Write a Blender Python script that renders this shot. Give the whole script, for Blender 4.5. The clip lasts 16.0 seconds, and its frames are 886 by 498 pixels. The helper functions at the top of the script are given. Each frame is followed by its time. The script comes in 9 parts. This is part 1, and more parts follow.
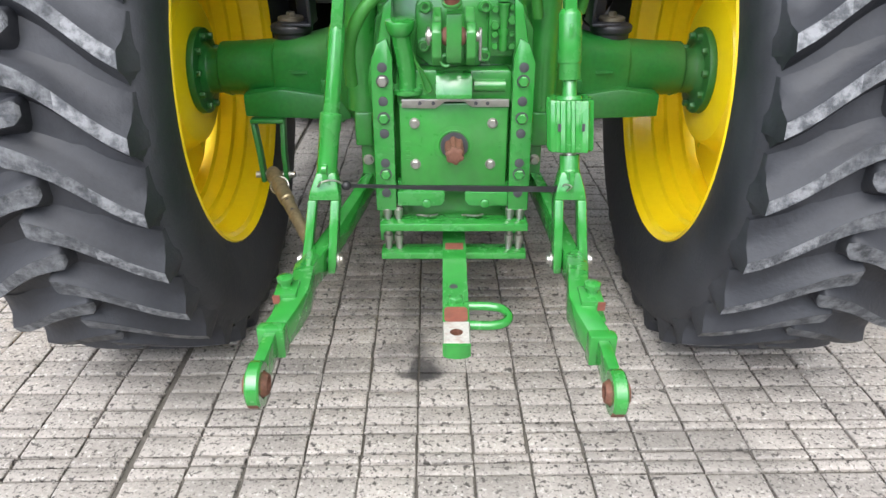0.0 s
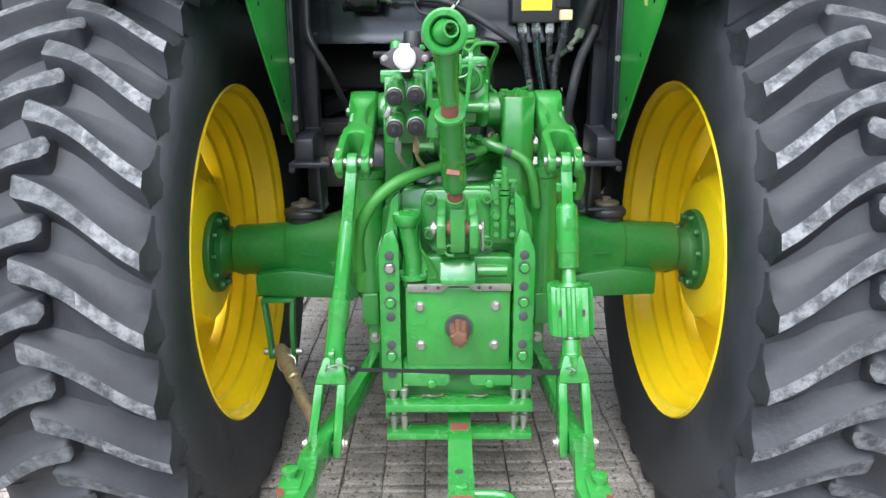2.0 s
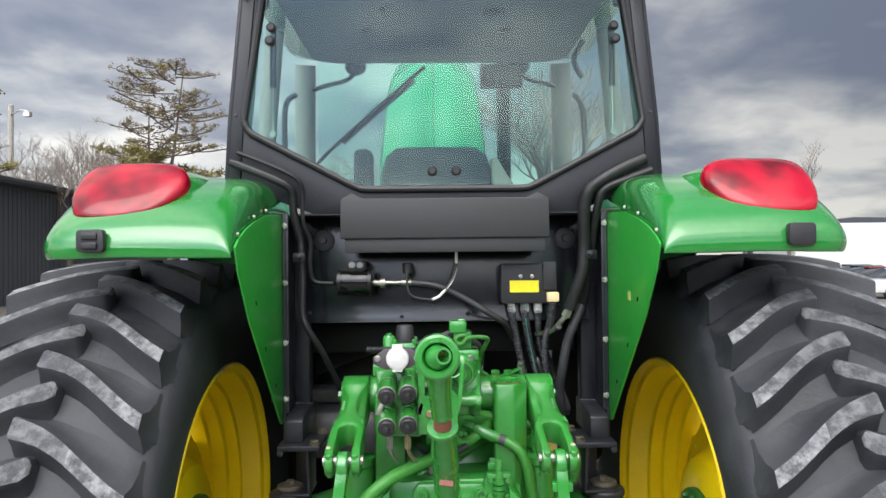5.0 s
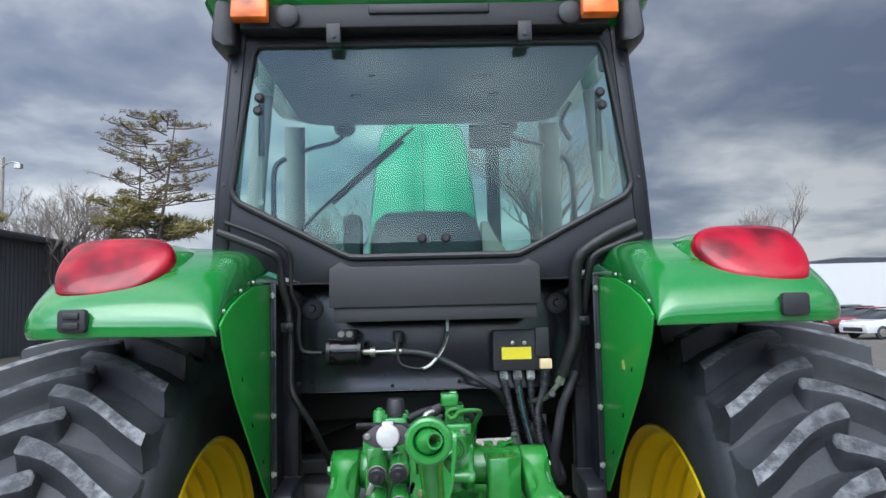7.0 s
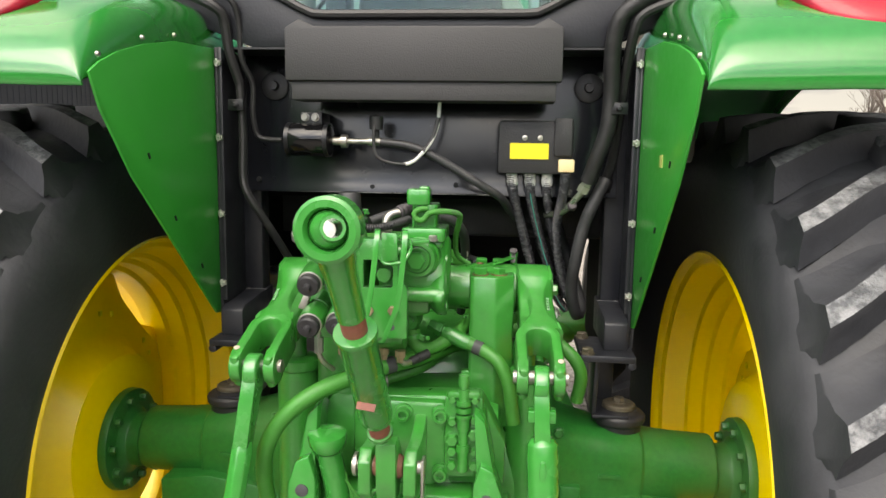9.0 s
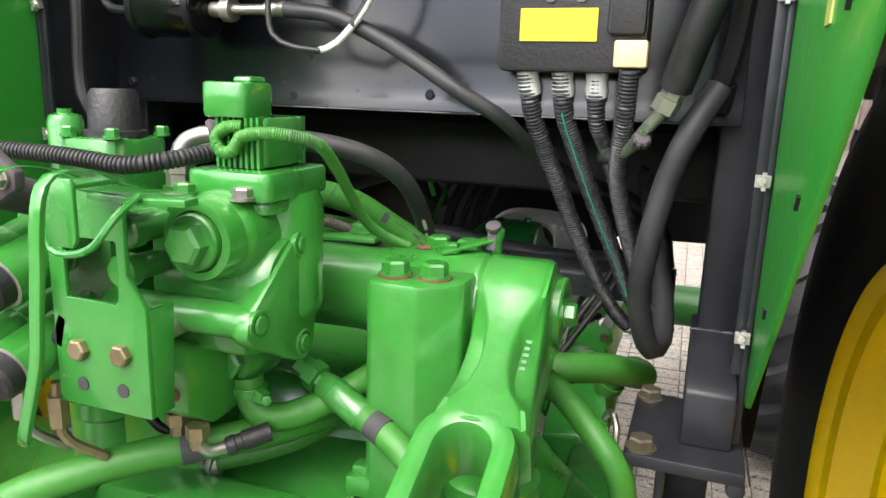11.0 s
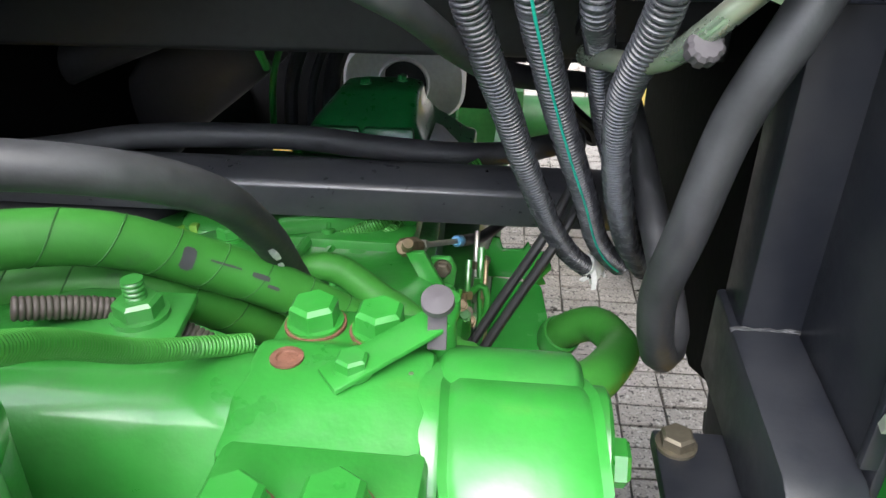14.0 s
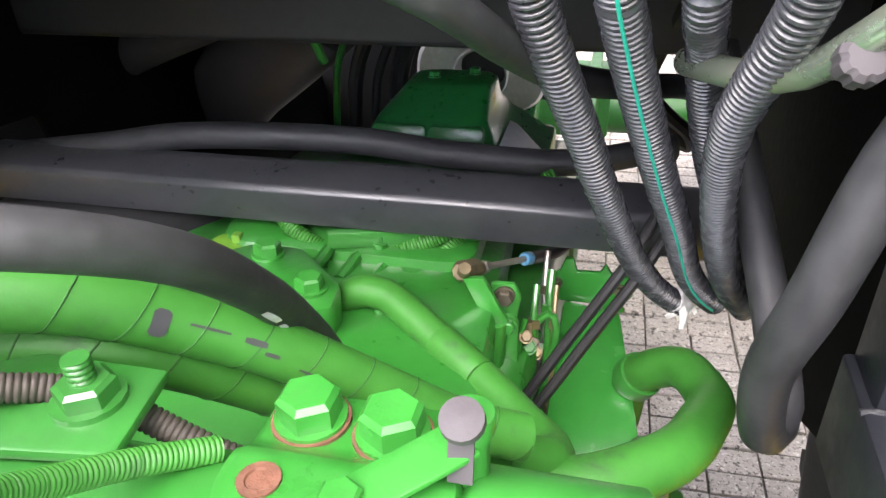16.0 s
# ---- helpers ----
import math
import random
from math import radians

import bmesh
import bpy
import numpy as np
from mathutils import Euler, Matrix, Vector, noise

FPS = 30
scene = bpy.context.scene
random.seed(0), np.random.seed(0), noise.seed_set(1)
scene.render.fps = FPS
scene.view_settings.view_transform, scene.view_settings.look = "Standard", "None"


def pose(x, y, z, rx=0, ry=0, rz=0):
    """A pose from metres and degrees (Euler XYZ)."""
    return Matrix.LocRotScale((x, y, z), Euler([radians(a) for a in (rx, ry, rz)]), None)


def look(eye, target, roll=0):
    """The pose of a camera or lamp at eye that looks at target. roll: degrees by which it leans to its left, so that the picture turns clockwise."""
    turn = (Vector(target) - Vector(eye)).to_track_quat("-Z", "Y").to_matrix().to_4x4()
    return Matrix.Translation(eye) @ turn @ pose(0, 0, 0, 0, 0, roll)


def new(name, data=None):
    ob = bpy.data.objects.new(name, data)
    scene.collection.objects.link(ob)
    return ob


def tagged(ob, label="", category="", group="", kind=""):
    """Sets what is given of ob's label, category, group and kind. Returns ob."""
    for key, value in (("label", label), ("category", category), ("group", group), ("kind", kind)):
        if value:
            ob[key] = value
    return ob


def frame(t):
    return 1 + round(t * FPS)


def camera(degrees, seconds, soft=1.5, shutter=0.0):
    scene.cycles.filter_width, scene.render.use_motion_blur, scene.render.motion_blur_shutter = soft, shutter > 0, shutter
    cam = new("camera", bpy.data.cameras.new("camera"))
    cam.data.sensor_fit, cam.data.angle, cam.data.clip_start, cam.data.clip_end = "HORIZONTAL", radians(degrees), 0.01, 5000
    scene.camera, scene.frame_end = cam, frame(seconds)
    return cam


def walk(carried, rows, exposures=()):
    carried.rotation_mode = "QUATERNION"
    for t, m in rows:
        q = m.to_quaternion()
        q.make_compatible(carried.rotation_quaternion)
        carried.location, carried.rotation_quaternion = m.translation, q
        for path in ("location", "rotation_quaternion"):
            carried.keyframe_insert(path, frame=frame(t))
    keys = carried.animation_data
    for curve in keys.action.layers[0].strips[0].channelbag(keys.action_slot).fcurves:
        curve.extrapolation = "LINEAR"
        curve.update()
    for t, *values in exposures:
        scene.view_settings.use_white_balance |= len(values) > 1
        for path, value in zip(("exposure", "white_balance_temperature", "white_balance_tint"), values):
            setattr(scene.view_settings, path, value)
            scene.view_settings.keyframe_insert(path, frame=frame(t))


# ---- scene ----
SKY = 1.0
cam = camera(64.0, 16.0)
PATH = [
    (0, (-0.0250, 0.0000, 1.3000), (-0.0250, 1.7899, 0.4076), 0.00),
    (0.5, (-0.0310, -0.0288, 1.3303), (-0.0370, 1.7921, 0.5031), -0.08),
    (1, (-0.0310, -0.0346, 1.3559), (-0.0402, 1.8244, 0.6183), -0.21),
    (1.5, (-0.0286, -0.0249, 1.3853), (-0.0388, 1.8705, 0.7471), -0.33),
    (2, (-0.0268, -0.0050, 1.4129), (-0.0370, 1.9269, 0.8957), -0.40),
    (2.5, (-0.0299, 0.0118, 1.4548), (-0.0449, 1.9700, 1.0482), -0.50),
    (3, (-0.0409, 0.0347, 1.4960), (-0.0617, 2.0114, 1.1922), -0.53),
    (3.5, (-0.0372, 0.0404, 1.5396), (-0.0532, 2.0276, 1.3140), -0.48),
    (4, (-0.0258, 0.0349, 1.5792), (-0.0374, 2.0292, 1.4282), -0.45),
    (4.5, (-0.0310, 0.0216, 1.6178), (-0.0280, 2.0206, 1.5560), -0.44),
    (5, (-0.0302, 0.0232, 1.6565), (-0.0080, 2.0228, 1.6871), -0.60),
    (5.2, (-0.0298, 0.0239, 1.6697), (-0.0036, 2.0232, 1.7171), -0.72),
    (7.3, (-0.0217, 0.0522, 1.7258), (0.0265, 2.0491, 1.8865), -1.40),
    (7.5, (-0.0195, 0.0603, 1.7246), (0.0121, 2.0572, 1.8306), -1.40),
    (8, (0.0046, 0.1182, 1.6850), (-0.0104, 2.1180, 1.6620), -0.61),
    (8.5, (0.1001, 0.3032, 1.6227), (0.0177, 2.2951, 1.4629), 0.32),
    (9, (0.2103, 0.5296, 1.5679), (0.0199, 2.5017, 1.2945), 0.90),
    (9.2, (0.2463, 0.6261, 1.5505), (0.0091, 2.5885, 1.2457), 1.22),
    (11.3, (0.4293, 1.4084, 1.4873), (-0.2627, 3.2217, 1.0044), 2.07),
    (11.5, (0.4306, 1.4102, 1.4814), (-0.2625, 3.2124, 0.9603), 2.26),
    (12, (0.4336, 1.4115, 1.4585), (-0.2177, 3.2052, 0.8599), 2.06),
    (12.5, (0.4293, 1.4304, 1.4509), (-0.1166, 3.2297, 0.7693), 1.34),
    (13, (0.3719, 1.5171, 1.4862), (-0.0095, 3.3281, 0.7281), 0.65),
    (13.5, (0.3004, 1.6671, 1.5254), (0.0366, 3.4473, 0.6528), -0.22),
    (14, (0.2531, 1.8217, 1.5418), (0.0481, 3.5495, 0.5555), -0.30),
    (14.5, (0.2398, 1.9088, 1.5386), (0.0233, 3.5842, 0.4679), -0.68),
    (15, (0.2484, 1.9449, 1.5362), (-0.0302, 3.5929, 0.4379), -0.95),
    (15.5, (0.2500, 1.9443, 1.5274), (-0.1262, 3.5848, 0.4469), -1.95),
    (16, (0.2571, 1.9302, 1.5269), (-0.1681, 3.5969, 0.5064), -2.04),
]
walk(cam, [(t, look(eye, target, roll)) for t, eye, target, roll in PATH],
     exposures=[(0.0, 0.68, 6150, 10), (1.0, 0.72, 6000, 9), (2.0, 0.88, 5950, 9), (3.5, 0.76, 6400, 10), (5.0, 0.50, 6300, 9), (7.5, 0.20, 5600, 7), (8.0, 0.32, 6000, 6), (9.2, 0.74, 7200, 10), (11.3, 1.20, 6700, 12), (12.5, 1.22, 6500, 10), (13.5, 1.20, 6350, 9), (14.0, 1.5, 6200, 11), (15.0, 1.82, 6500, 18), (16.0, 2.08, 6500, 18)])

# ---- world and light ----
world = bpy.data.worlds.new("sky")
scene.world = world
world.use_nodes = True
wn, wl = world.node_tree.nodes, world.node_tree.links
wn.clear()


def wnode(kind, **props):
    n = wn.new(kind)
    for k, v in props.items():
        n.inputs[k].default_value = v
    return n


def wmath(op, a, b=None):
    n = wn.new("ShaderNodeMath")
    n.operation = op
    for i, v in enumerate((a, b)):
        if v is None:
            continue
        if isinstance(v, (int, float)):
            n.inputs[i].default_value = v
        else:
            wl.new(v, n.inputs[i])
    return n.outputs[0]


SUN_ELEV, SUN_TURN = radians(50), radians(-162)   # behind the tractor, a little to the left
tc = wn.new("ShaderNodeTexCoord")
sep = wn.new("ShaderNodeSeparateXYZ")
wl.new(tc.outputs["Generated"], sep.inputs[0])
up = wmath("MAXIMUM", sep.outputs[2], 0.0)
flat = wmath("ADD", up, 0.22)
comb = wn.new("ShaderNodeCombineXYZ")
wl.new(wmath("DIVIDE", sep.outputs[0], flat), comb.inputs[0])
wl.new(wmath("DIVIDE", sep.outputs[1], flat), comb.inputs[1])
clouds = wnode("ShaderNodeTexNoise", Scale=0.95, Detail=6.0, Roughness=0.46, Distortion=0.25)
wl.new(comb.outputs[0], clouds.inputs["Vector"])
ramp = wn.new("ShaderNodeValToRGB")
for e in range(2):
    ramp.color_ramp.elements.new(0.5)
for e, (p, c) in zip(ramp.color_ramp.elements, ((0.35, (0.26, 0.285, 0.36, 1)), (0.435, (0.41, 0.42, 0.47, 1)),
                                                (0.505, (0.68, 0.67, 0.67, 1)), (0.60, (1.12, 1.06, 0.98, 1)))):
    e.position, e.color = p, c
puffs = wnode("ShaderNodeTexNoise", Scale=3.4, Detail=6.0, Roughness=0.5, Distortion=0.2)
wl.new(comb.outputs[0], puffs.inputs["Vector"])
wl.new(wmath("ADD", clouds.outputs[0], wmath("MULTIPLY", wmath("SUBTRACT", puffs.outputs[0], 0.5), 0.36)), ramp.inputs[0])
sky = wn.new("ShaderNodeTexSky")
sky.sky_type, sky.sun_disc, sky.sun_elevation, sky.sun_rotation = "NISHITA", False, SUN_ELEV, SUN_TURN
haze = wn.new("ShaderNodeMixRGB")
haze.blend_type = "ADD"
haze.inputs[0].default_value = 0.02
wl.new(ramp.outputs[0], haze.inputs[1])
wl.new(sky.outputs[0], haze.inputs[2])
# an overcast sky grows brighter towards the zenith
# and over the bright bank of cloud behind the camera, under the veiled sun
BANK = radians(38)
aim = wn.new("ShaderNodeVectorMath")
aim.operation = "DOT_PRODUCT"
wl.new(tc.outputs["Generated"], aim.inputs[0])
aim.inputs[1].default_value = (math.sin(SUN_TURN) * math.cos(BANK), math.cos(SUN_TURN) * math.cos(BANK), math.sin(BANK))
glow = wmath("MULTIPLY", wmath("POWER", wmath("MAXIMUM", aim.outputs["Value"], 0.0), 5.0), 4.6)
back = wn.new("ShaderNodeMapRange")
back.interpolation_type = "SMOOTHSTEP"
for i, v in enumerate((-0.45, 0.30, 0.80, 0.45)):
    back.inputs[i + 1].default_value = v
wl.new(sep.outputs[1], back.inputs[0])
low = wmath("MULTIPLY", wmath("POWER", wmath("SUBTRACT", 1.0, up), 8.0), 0.14)   # paler towards the horizon
side = wmath("MULTIPLY", sep.outputs[0], -0.22)   # brighter towards the left, where the sun stands
lift = wmath("ADD", wmath("ADD", wmath("ADD", wmath("ADD", side, wmath("MULTIPLY", wmath("POWER", up, 2.0), 0.8)), back.outputs[0]), glow), low)
bg = wn.new("ShaderNodeBackground")
wl.new(haze.outputs[0], bg.inputs[0])
wl.new(wmath("MULTIPLY", lift, SKY), bg.inputs[1])
wo = wn.new("ShaderNodeOutputWorld")
wl.new(bg.outputs[0], wo.inputs[0])

sun = new("sun", bpy.data.lights.new("sun", "SUN"))
sun.data.energy, sun.data.angle, sun.data.color = 1.1, radians(50), (1.0, 0.93, 0.82)
reach = 30 / math.tan(SUN_ELEV)
sun.matrix_world = look((math.sin(SUN_TURN) * reach, math.cos(SUN_TURN) * reach, 30), (0, 0, 0))


# ---- materials ----
def mat(name, col, rough=0.5, metal=0.0, var=0.12, scale=6.0, bump=0.05, fine=90.0, dust=None, amount=0.0, dscale=3.0,
        coat=0.0, each=0.0, lo=0.45, hi=0.7, spec=0.5):
    """A surface: base colour varied at two scales, a dusty or rusty layer in patches, fine relief."""
    m = bpy.data.materials.new(name)
    m.use_nodes = True
    n, l = m.node_tree.nodes, m.node_tree.links
    b = n["Principled BSDF"]
    b.inputs["Metallic"].default_value = metal
    b.inputs["Coat Weight"].default_value = coat
    b.inputs["Specular IOR Level"].default_value = spec
    b.inputs["Coat Roughness"].default_value = 0.12
    t = n.new("ShaderNodeTexCoord")
    big = n.new("ShaderNodeTexNoise")
    big.inputs["Scale"].default_value, big.inputs["Detail"].default_value = scale, 5
    l.new(t.outputs["Object"], big.inputs["Vector"])
    small = n.new("ShaderNodeTexNoise")
    small.inputs["Scale"].default_value, small.inputs["Detail"].default_value = fine, 4
    l.new(t.outputs["Object"], small.inputs["Vector"])
    mix = n.new("ShaderNodeMixRGB")
    mix.inputs[1].default_value = (*[c * (1 - var) for c in col], 1)
    mix.inputs[2].default_value = (*[min(1, c * (1 + var)) for c in col], 1)
    add = n.new("ShaderNodeMath")
    add.operation = "MULTIPLY_ADD"
    add.inputs[1].default_value, add.inputs[2].default_value = 0.5, 0.0
    l.new(small.outputs[0], add.inputs[0])
    half = n.new("ShaderNodeMath")
    half.operation = "MULTIPLY_ADD"
    half.inputs[1].default_value = 0.5
    l.new(big.outputs[0], half.inputs[0])
    l.new(add.outputs[0], half.inputs[2])
    stretch = n.new("ShaderNodeMapRange")
    stretch.inputs[1].default_value, stretch.inputs[2].default_value = 0.32, 0.68
    l.new(half.outputs[0], stretch.inputs[0])
    l.new(stretch.outputs[0], mix.inputs[0])
    out = mix.outputs[0]
    if each:
        info = n.new("ShaderNodeObjectInfo")
        tone = n.new("ShaderNodeMixRGB")
        tone.blend_type = "MULTIPLY"
        tone.inputs[0].default_value = 1.0
        r = n.new("ShaderNodeMapRange")
        r.inputs[3].default_value, r.inputs[4].default_value = 1 - each, 1 + each
        l.new(info.outputs["Random"], r.inputs[0])
        l.new(out, tone.inputs[1])
        l.new(r.outputs[0], tone.inputs[2])
        out = tone.outputs[0]
    rr = n.new("ShaderNodeMapRange")
    rr.inputs[3].default_value, rr.inputs[4].default_value = max(0.04, rough - 0.09), min(1, rough + 0.09)
    l.new(small.outputs[0], rr.inputs[0])
    rout = rr.outputs[0]
    if dust:
        d = n.new("ShaderNodeTexNoise")
        d.inputs["Scale"].default_value, d.inputs["Detail"].default_value = dscale, 8
        d.inputs["Roughness"].default_value = 0.65
        l.new(t.outputs["Object"], d.inputs["Vector"])
        f = n.new("ShaderNodeMapRange")
        f.inputs[1].default_value, f.inputs[2].default_value = lo, hi
        f.inputs[4].default_value = amount
        l.new(d.outputs[0], f.inputs[0])
        dm = n.new("ShaderNodeMixRGB")
        dm.inputs[2].default_value = (*dust, 1)
        l.new(f.outputs[0], dm.inputs[0])
        l.new(out, dm.inputs[1])
        out = dm.outputs[0]
        dr = n.new("ShaderNodeMixRGB")
        dr.inputs[2].default_value = (0.85, 0.85, 0.85, 1)
        l.new(f.outputs[0], dr.inputs[0])
        l.new(rout, dr.inputs[1])
        rout = dr.outputs[0]
    l.new(out, b.inputs["Base Color"])
    l.new(rout, b.inputs["Roughness"])
    if bump:
        bu = n.new("ShaderNodeBump")
        bu.inputs["Strength"].default_value, bu.inputs["Distance"].default_value = bump, 0.004
        l.new(small.outputs[0], bu.inputs["Height"])
        l.new(bu.outputs[0], b.inputs["Normal"])
    return m


GREEN = mat("green_paint", (0.029, 0.222, 0.033), 0.22, 0, 0.12, 5, 0.10, 40, coat=0.8, dust=(0.09, 0.22, 0.10), amount=0.18, dscale=7)
CAST = mat("green_painted_casting", (0.027, 0.205, 0.027), 0.30, 0, 0.18, 7, 0.30, 42, coat=0.7, dust=(0.09, 0.17, 0.08), amount=0.25, dscale=9)
ENGINE = mat("green_engine_paint", (0.018, 0.20, 0.045), 0.3, 0, 0.15, 6, 0.1, 80, coat=0.3)
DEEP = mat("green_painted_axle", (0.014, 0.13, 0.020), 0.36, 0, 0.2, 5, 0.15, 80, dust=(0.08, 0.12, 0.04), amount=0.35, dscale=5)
CAPGREEN = mat("pale_green_plastic_cap", (0.13, 0.30, 0.03), 0.4, 0, 0.15, 14, 0.05, 90, dust=(0.10, 0.12, 0.06), amount=0.4, dscale=20)
SHEET = mat("green_bodywork", (0.018, 0.18, 0.030), 0.10, 0, 0.06, 3, 0.01, 60, coat=0.8)
# lighter copy of the bodywork green, for sky light on the mudguard's side
SIDE = mat("lit_mudguard_green", (0.024, 0.27, 0.030), 0.38, 0, 0.05, 3, 0.02, 60, coat=0.15)
HOODGREEN = mat("green_hood_paint", (0.025, 0.27, 0.13), 0.2, 0, 0.05, 3, 0.0, 60, coat=0.6)
GHOSE = mat("green_painted_rubber", (0.036, 0.19, 0.024), 0.5, 0, 0.15, 14, 0.12, 90, dust=(0.05, 0.07, 0.05), amount=0.5, dscale=16, lo=0.6, hi=0.68)
SEAM = mat("dark_green_seam", (0.018, 0.10, 0.014), 0.8, 0, 0.2, 14, 0.0)
YELLOW = mat("yellow_rim_paint", (0.98, 0.70, 0.002), 0.34, 0, 0.04, 5, 0.01, 60, coat=0.1)
RUBBER = mat("tyre_rubber", (0.0185, 0.0200, 0.0245), 0.55, 0, 0.3, 5, 0.35, 70, dust=(0.058, 0.060, 0.067), amount=0.8, dscale=3.6, lo=0.40, hi=0.72)
LUGTOP = mat("worn_lug_rubber", (0.050, 0.053, 0.058), 0.75, 0, 0.5, 14, 0.9, 170, dust=(0.165, 0.17, 0.177), amount=0.85, dscale=30, lo=0.42, hi=0.62)
LUGEND = mat("scuffed_lug_end_rubber", (0.066, 0.070, 0.076), 0.8, 0, 0.5, 16, 0.9, 150, dust=(0.25, 0.255, 0.263), amount=0.9, dscale=34, lo=0.41, hi=0.60)
LUGEDGE = mat("scuffed_lug_edge", (0.10, 0.102, 0.108), 0.8, 0, 0.45, 30, 0.5, 190, dust=(0.36, 0.36, 0.365), amount=0.9, dscale=60, lo=0.40, hi=0.58)
BLACK = mat("black_cab_paint", (0.0065, 0.0070, 0.0088), 0.34, 0, 0.2, 5, 0.06, 70, dust=(0.030, 0.030, 0.031), amount=0.3, dscale=6, spec=0.42)
# black tinted towards slate for the sky that posts and frame mirror
SLATE = mat("sky_tinted_cab_black", (0.0095, 0.0105, 0.0145), 0.42, 0, 0.15, 4, 0.12, 160, spec=0.4)
# near-black without gloss, standing in for the deep shade under the cab
DULL = mat("shade_black_plastic", (0.0045, 0.0045, 0.005), 0.85, 0, 0.3, 6, 0.2, 60, spec=0.12)
SATIN = mat("satin_black_chassis_paint", (0.042, 0.044, 0.050), 0.3, 0, 0.2, 8, 0.08, 90, coat=0.2, dust=(0.07, 0.07, 0.07), amount=0.4, dscale=14)
GLOSSBLACK = mat("gloss_black_paint", (0.0058, 0.0067, 0.0094), 0.24, 0, 0.06, 3, 0.0, 30, coat=0.3, spec=0.4)
POST = mat("grey_black_cab_post_paint", (0.0115, 0.0128, 0.0170), 0.36, 0, 0.2, 6, 0.08, 80, dust=(0.042, 0.043, 0.046), amount=0.35, dscale=9, spec=0.45)
WELD = mat("scuffed_weld", (0.035, 0.036, 0.040), 0.5, 0.1, 0.4, 60, 0.6, 160, dust=(0.12, 0.12, 0.12), amount=0.6, dscale=60)
RAIL = mat("dusty_black_rail_paint", (0.026, 0.027, 0.029), 0.45, 0, 0.25, 8, 0.08, 90, dust=(0.05, 0.05, 0.05), amount=0.3, dscale=14)
LINER = mat("grey_headliner_fabric", (0.11, 0.118, 0.125), 0.8, 0, 0.1, 5, 0.0, 200)
# black made lighter to stand for the light that falls on the ducts
DUCT = mat("lightened_black_duct", (0.036, 0.036, 0.038), 0.42, 0, 0.2, 6, 0.1, 90)
PLASTIC = mat("black_plastic", (0.017, 0.017, 0.019), 0.5, 0, 0.15, 9, 0.25, 220)
GREYPL = mat("grey_textured_panel", (0.026, 0.026, 0.028), 0.6, 0, 0.12, 4, 0.2, 260)
HOSE = mat("black_rubber_hose", (0.010, 0.010, 0.0112), 0.5, 0, 0.25, 10, 0.12, 120, dust=(0.07, 0.07, 0.07), amount=0.35, dscale=18, lo=0.52, hi=0.75)
DUSTYHOSE = mat("dusty_black_rubber", (0.021, 0.021, 0.023), 0.45, 0, 0.25, 12, 0.12, 120, dust=(0.062, 0.064, 0.068), amount=0.6, dscale=22, lo=0.36, hi=0.76)
BROWNLOOM = mat("dusty_brown_loom", (0.065, 0.054, 0.047), 0.6, 0, 0.25, 14, 0.1, 90)
LOOM = mat("black_corrugated_loom", (0.036, 0.037, 0.042), 0.27, 0, 0.15, 10, 0.0, 90)
ZINC = mat("bright_zinc_plate", (0.72, 0.71, 0.67), 0.30, 0.8, 0.15, 30, 0.05, 90)
STEEL = mat("zinc_plated_steel", (0.40, 0.39, 0.36), 0.36, 0.9, 0.2, 20, 0.1, 90, dust=(0.35, 0.3, 0.2), amount=0.4, dscale=20)
BRASS = mat("yellow_zinc_steel", (0.30, 0.24, 0.14), 0.45, 0.7, 0.3, 16, 0.2, 90, dust=(0.12, 0.1, 0.07), amount=0.6, dscale=12)
OLIVE = mat("dull_olive_plating", (0.17, 0.15, 0.11), 0.42, 0.7, 0.25, 16, 0.15, 90, dust=(0.08, 0.07, 0.055), amount=0.6, dscale=14)
CREAM = mat("cream_plug", (0.38, 0.33, 0.26), 0.6, 0, 0.1, 20, 0.1)
RUST = mat("rusted_steel", (0.15, 0.065, 0.04), 0.7, 0.2, 0.4, 30, 0.4, 150)
REDOX = mat("bare_red_primer", (0.20, 0.065, 0.045), 0.6, 0, 0.25, 20, 0.15, 90)
WHITE = mat("white_painted_metal", (0.55, 0.55, 0.54), 0.45, 0, 0.12, 12, 0.08, 60, dust=(0.36, 0.35, 0.33), amount=0.5, dscale=20)
TAPE = mat("white_tape", (0.62, 0.62, 0.6), 0.6, 0, 0.2, 40, 0.5, 120)
DECAL = mat("yellow_decal", (0.78, 0.68, 0.02), 0.4, 0, 0.05, 10, 0.0)
PALEDECAL = mat("faded_decal", (0.40, 0.44, 0.12), 0.45, 0, 0.08, 20, 0.0)
BEIGE = mat("beige_plug", (0.70, 0.55, 0.30), 0.5, 0, 0.08, 10, 0.0)
# dark hose bands and scuffs; also paints the shade inside holes and slots
DARK = mat("dark_bands_and_hole_shade", (0.045, 0.045, 0.05), 0.7, 0, 0.1, 10, 0.1)
GREY = mat("grey_plastic_cap", (0.055, 0.048, 0.053), 0.7, 0, 0.1, 20, 0.2, 90)
SEAT = mat("dark_blue_grey_seat", (0.03, 0.035, 0.045), 0.7, 0, 0.15, 9, 0.2, 200)
TRIM = mat("light_grey_cab_trim", (0.30, 0.29, 0.26), 0.65, 0, 0.1, 5, 0.15, 200)
CONC = mat("pressed_concrete", (0.325, 0.297, 0.265), 0.85, 0, 0.28, 4, 0.7, 85, dust=(0.12, 0.11, 0.10), amount=0.8, dscale=48, each=0.13, lo=0.55, hi=0.66)


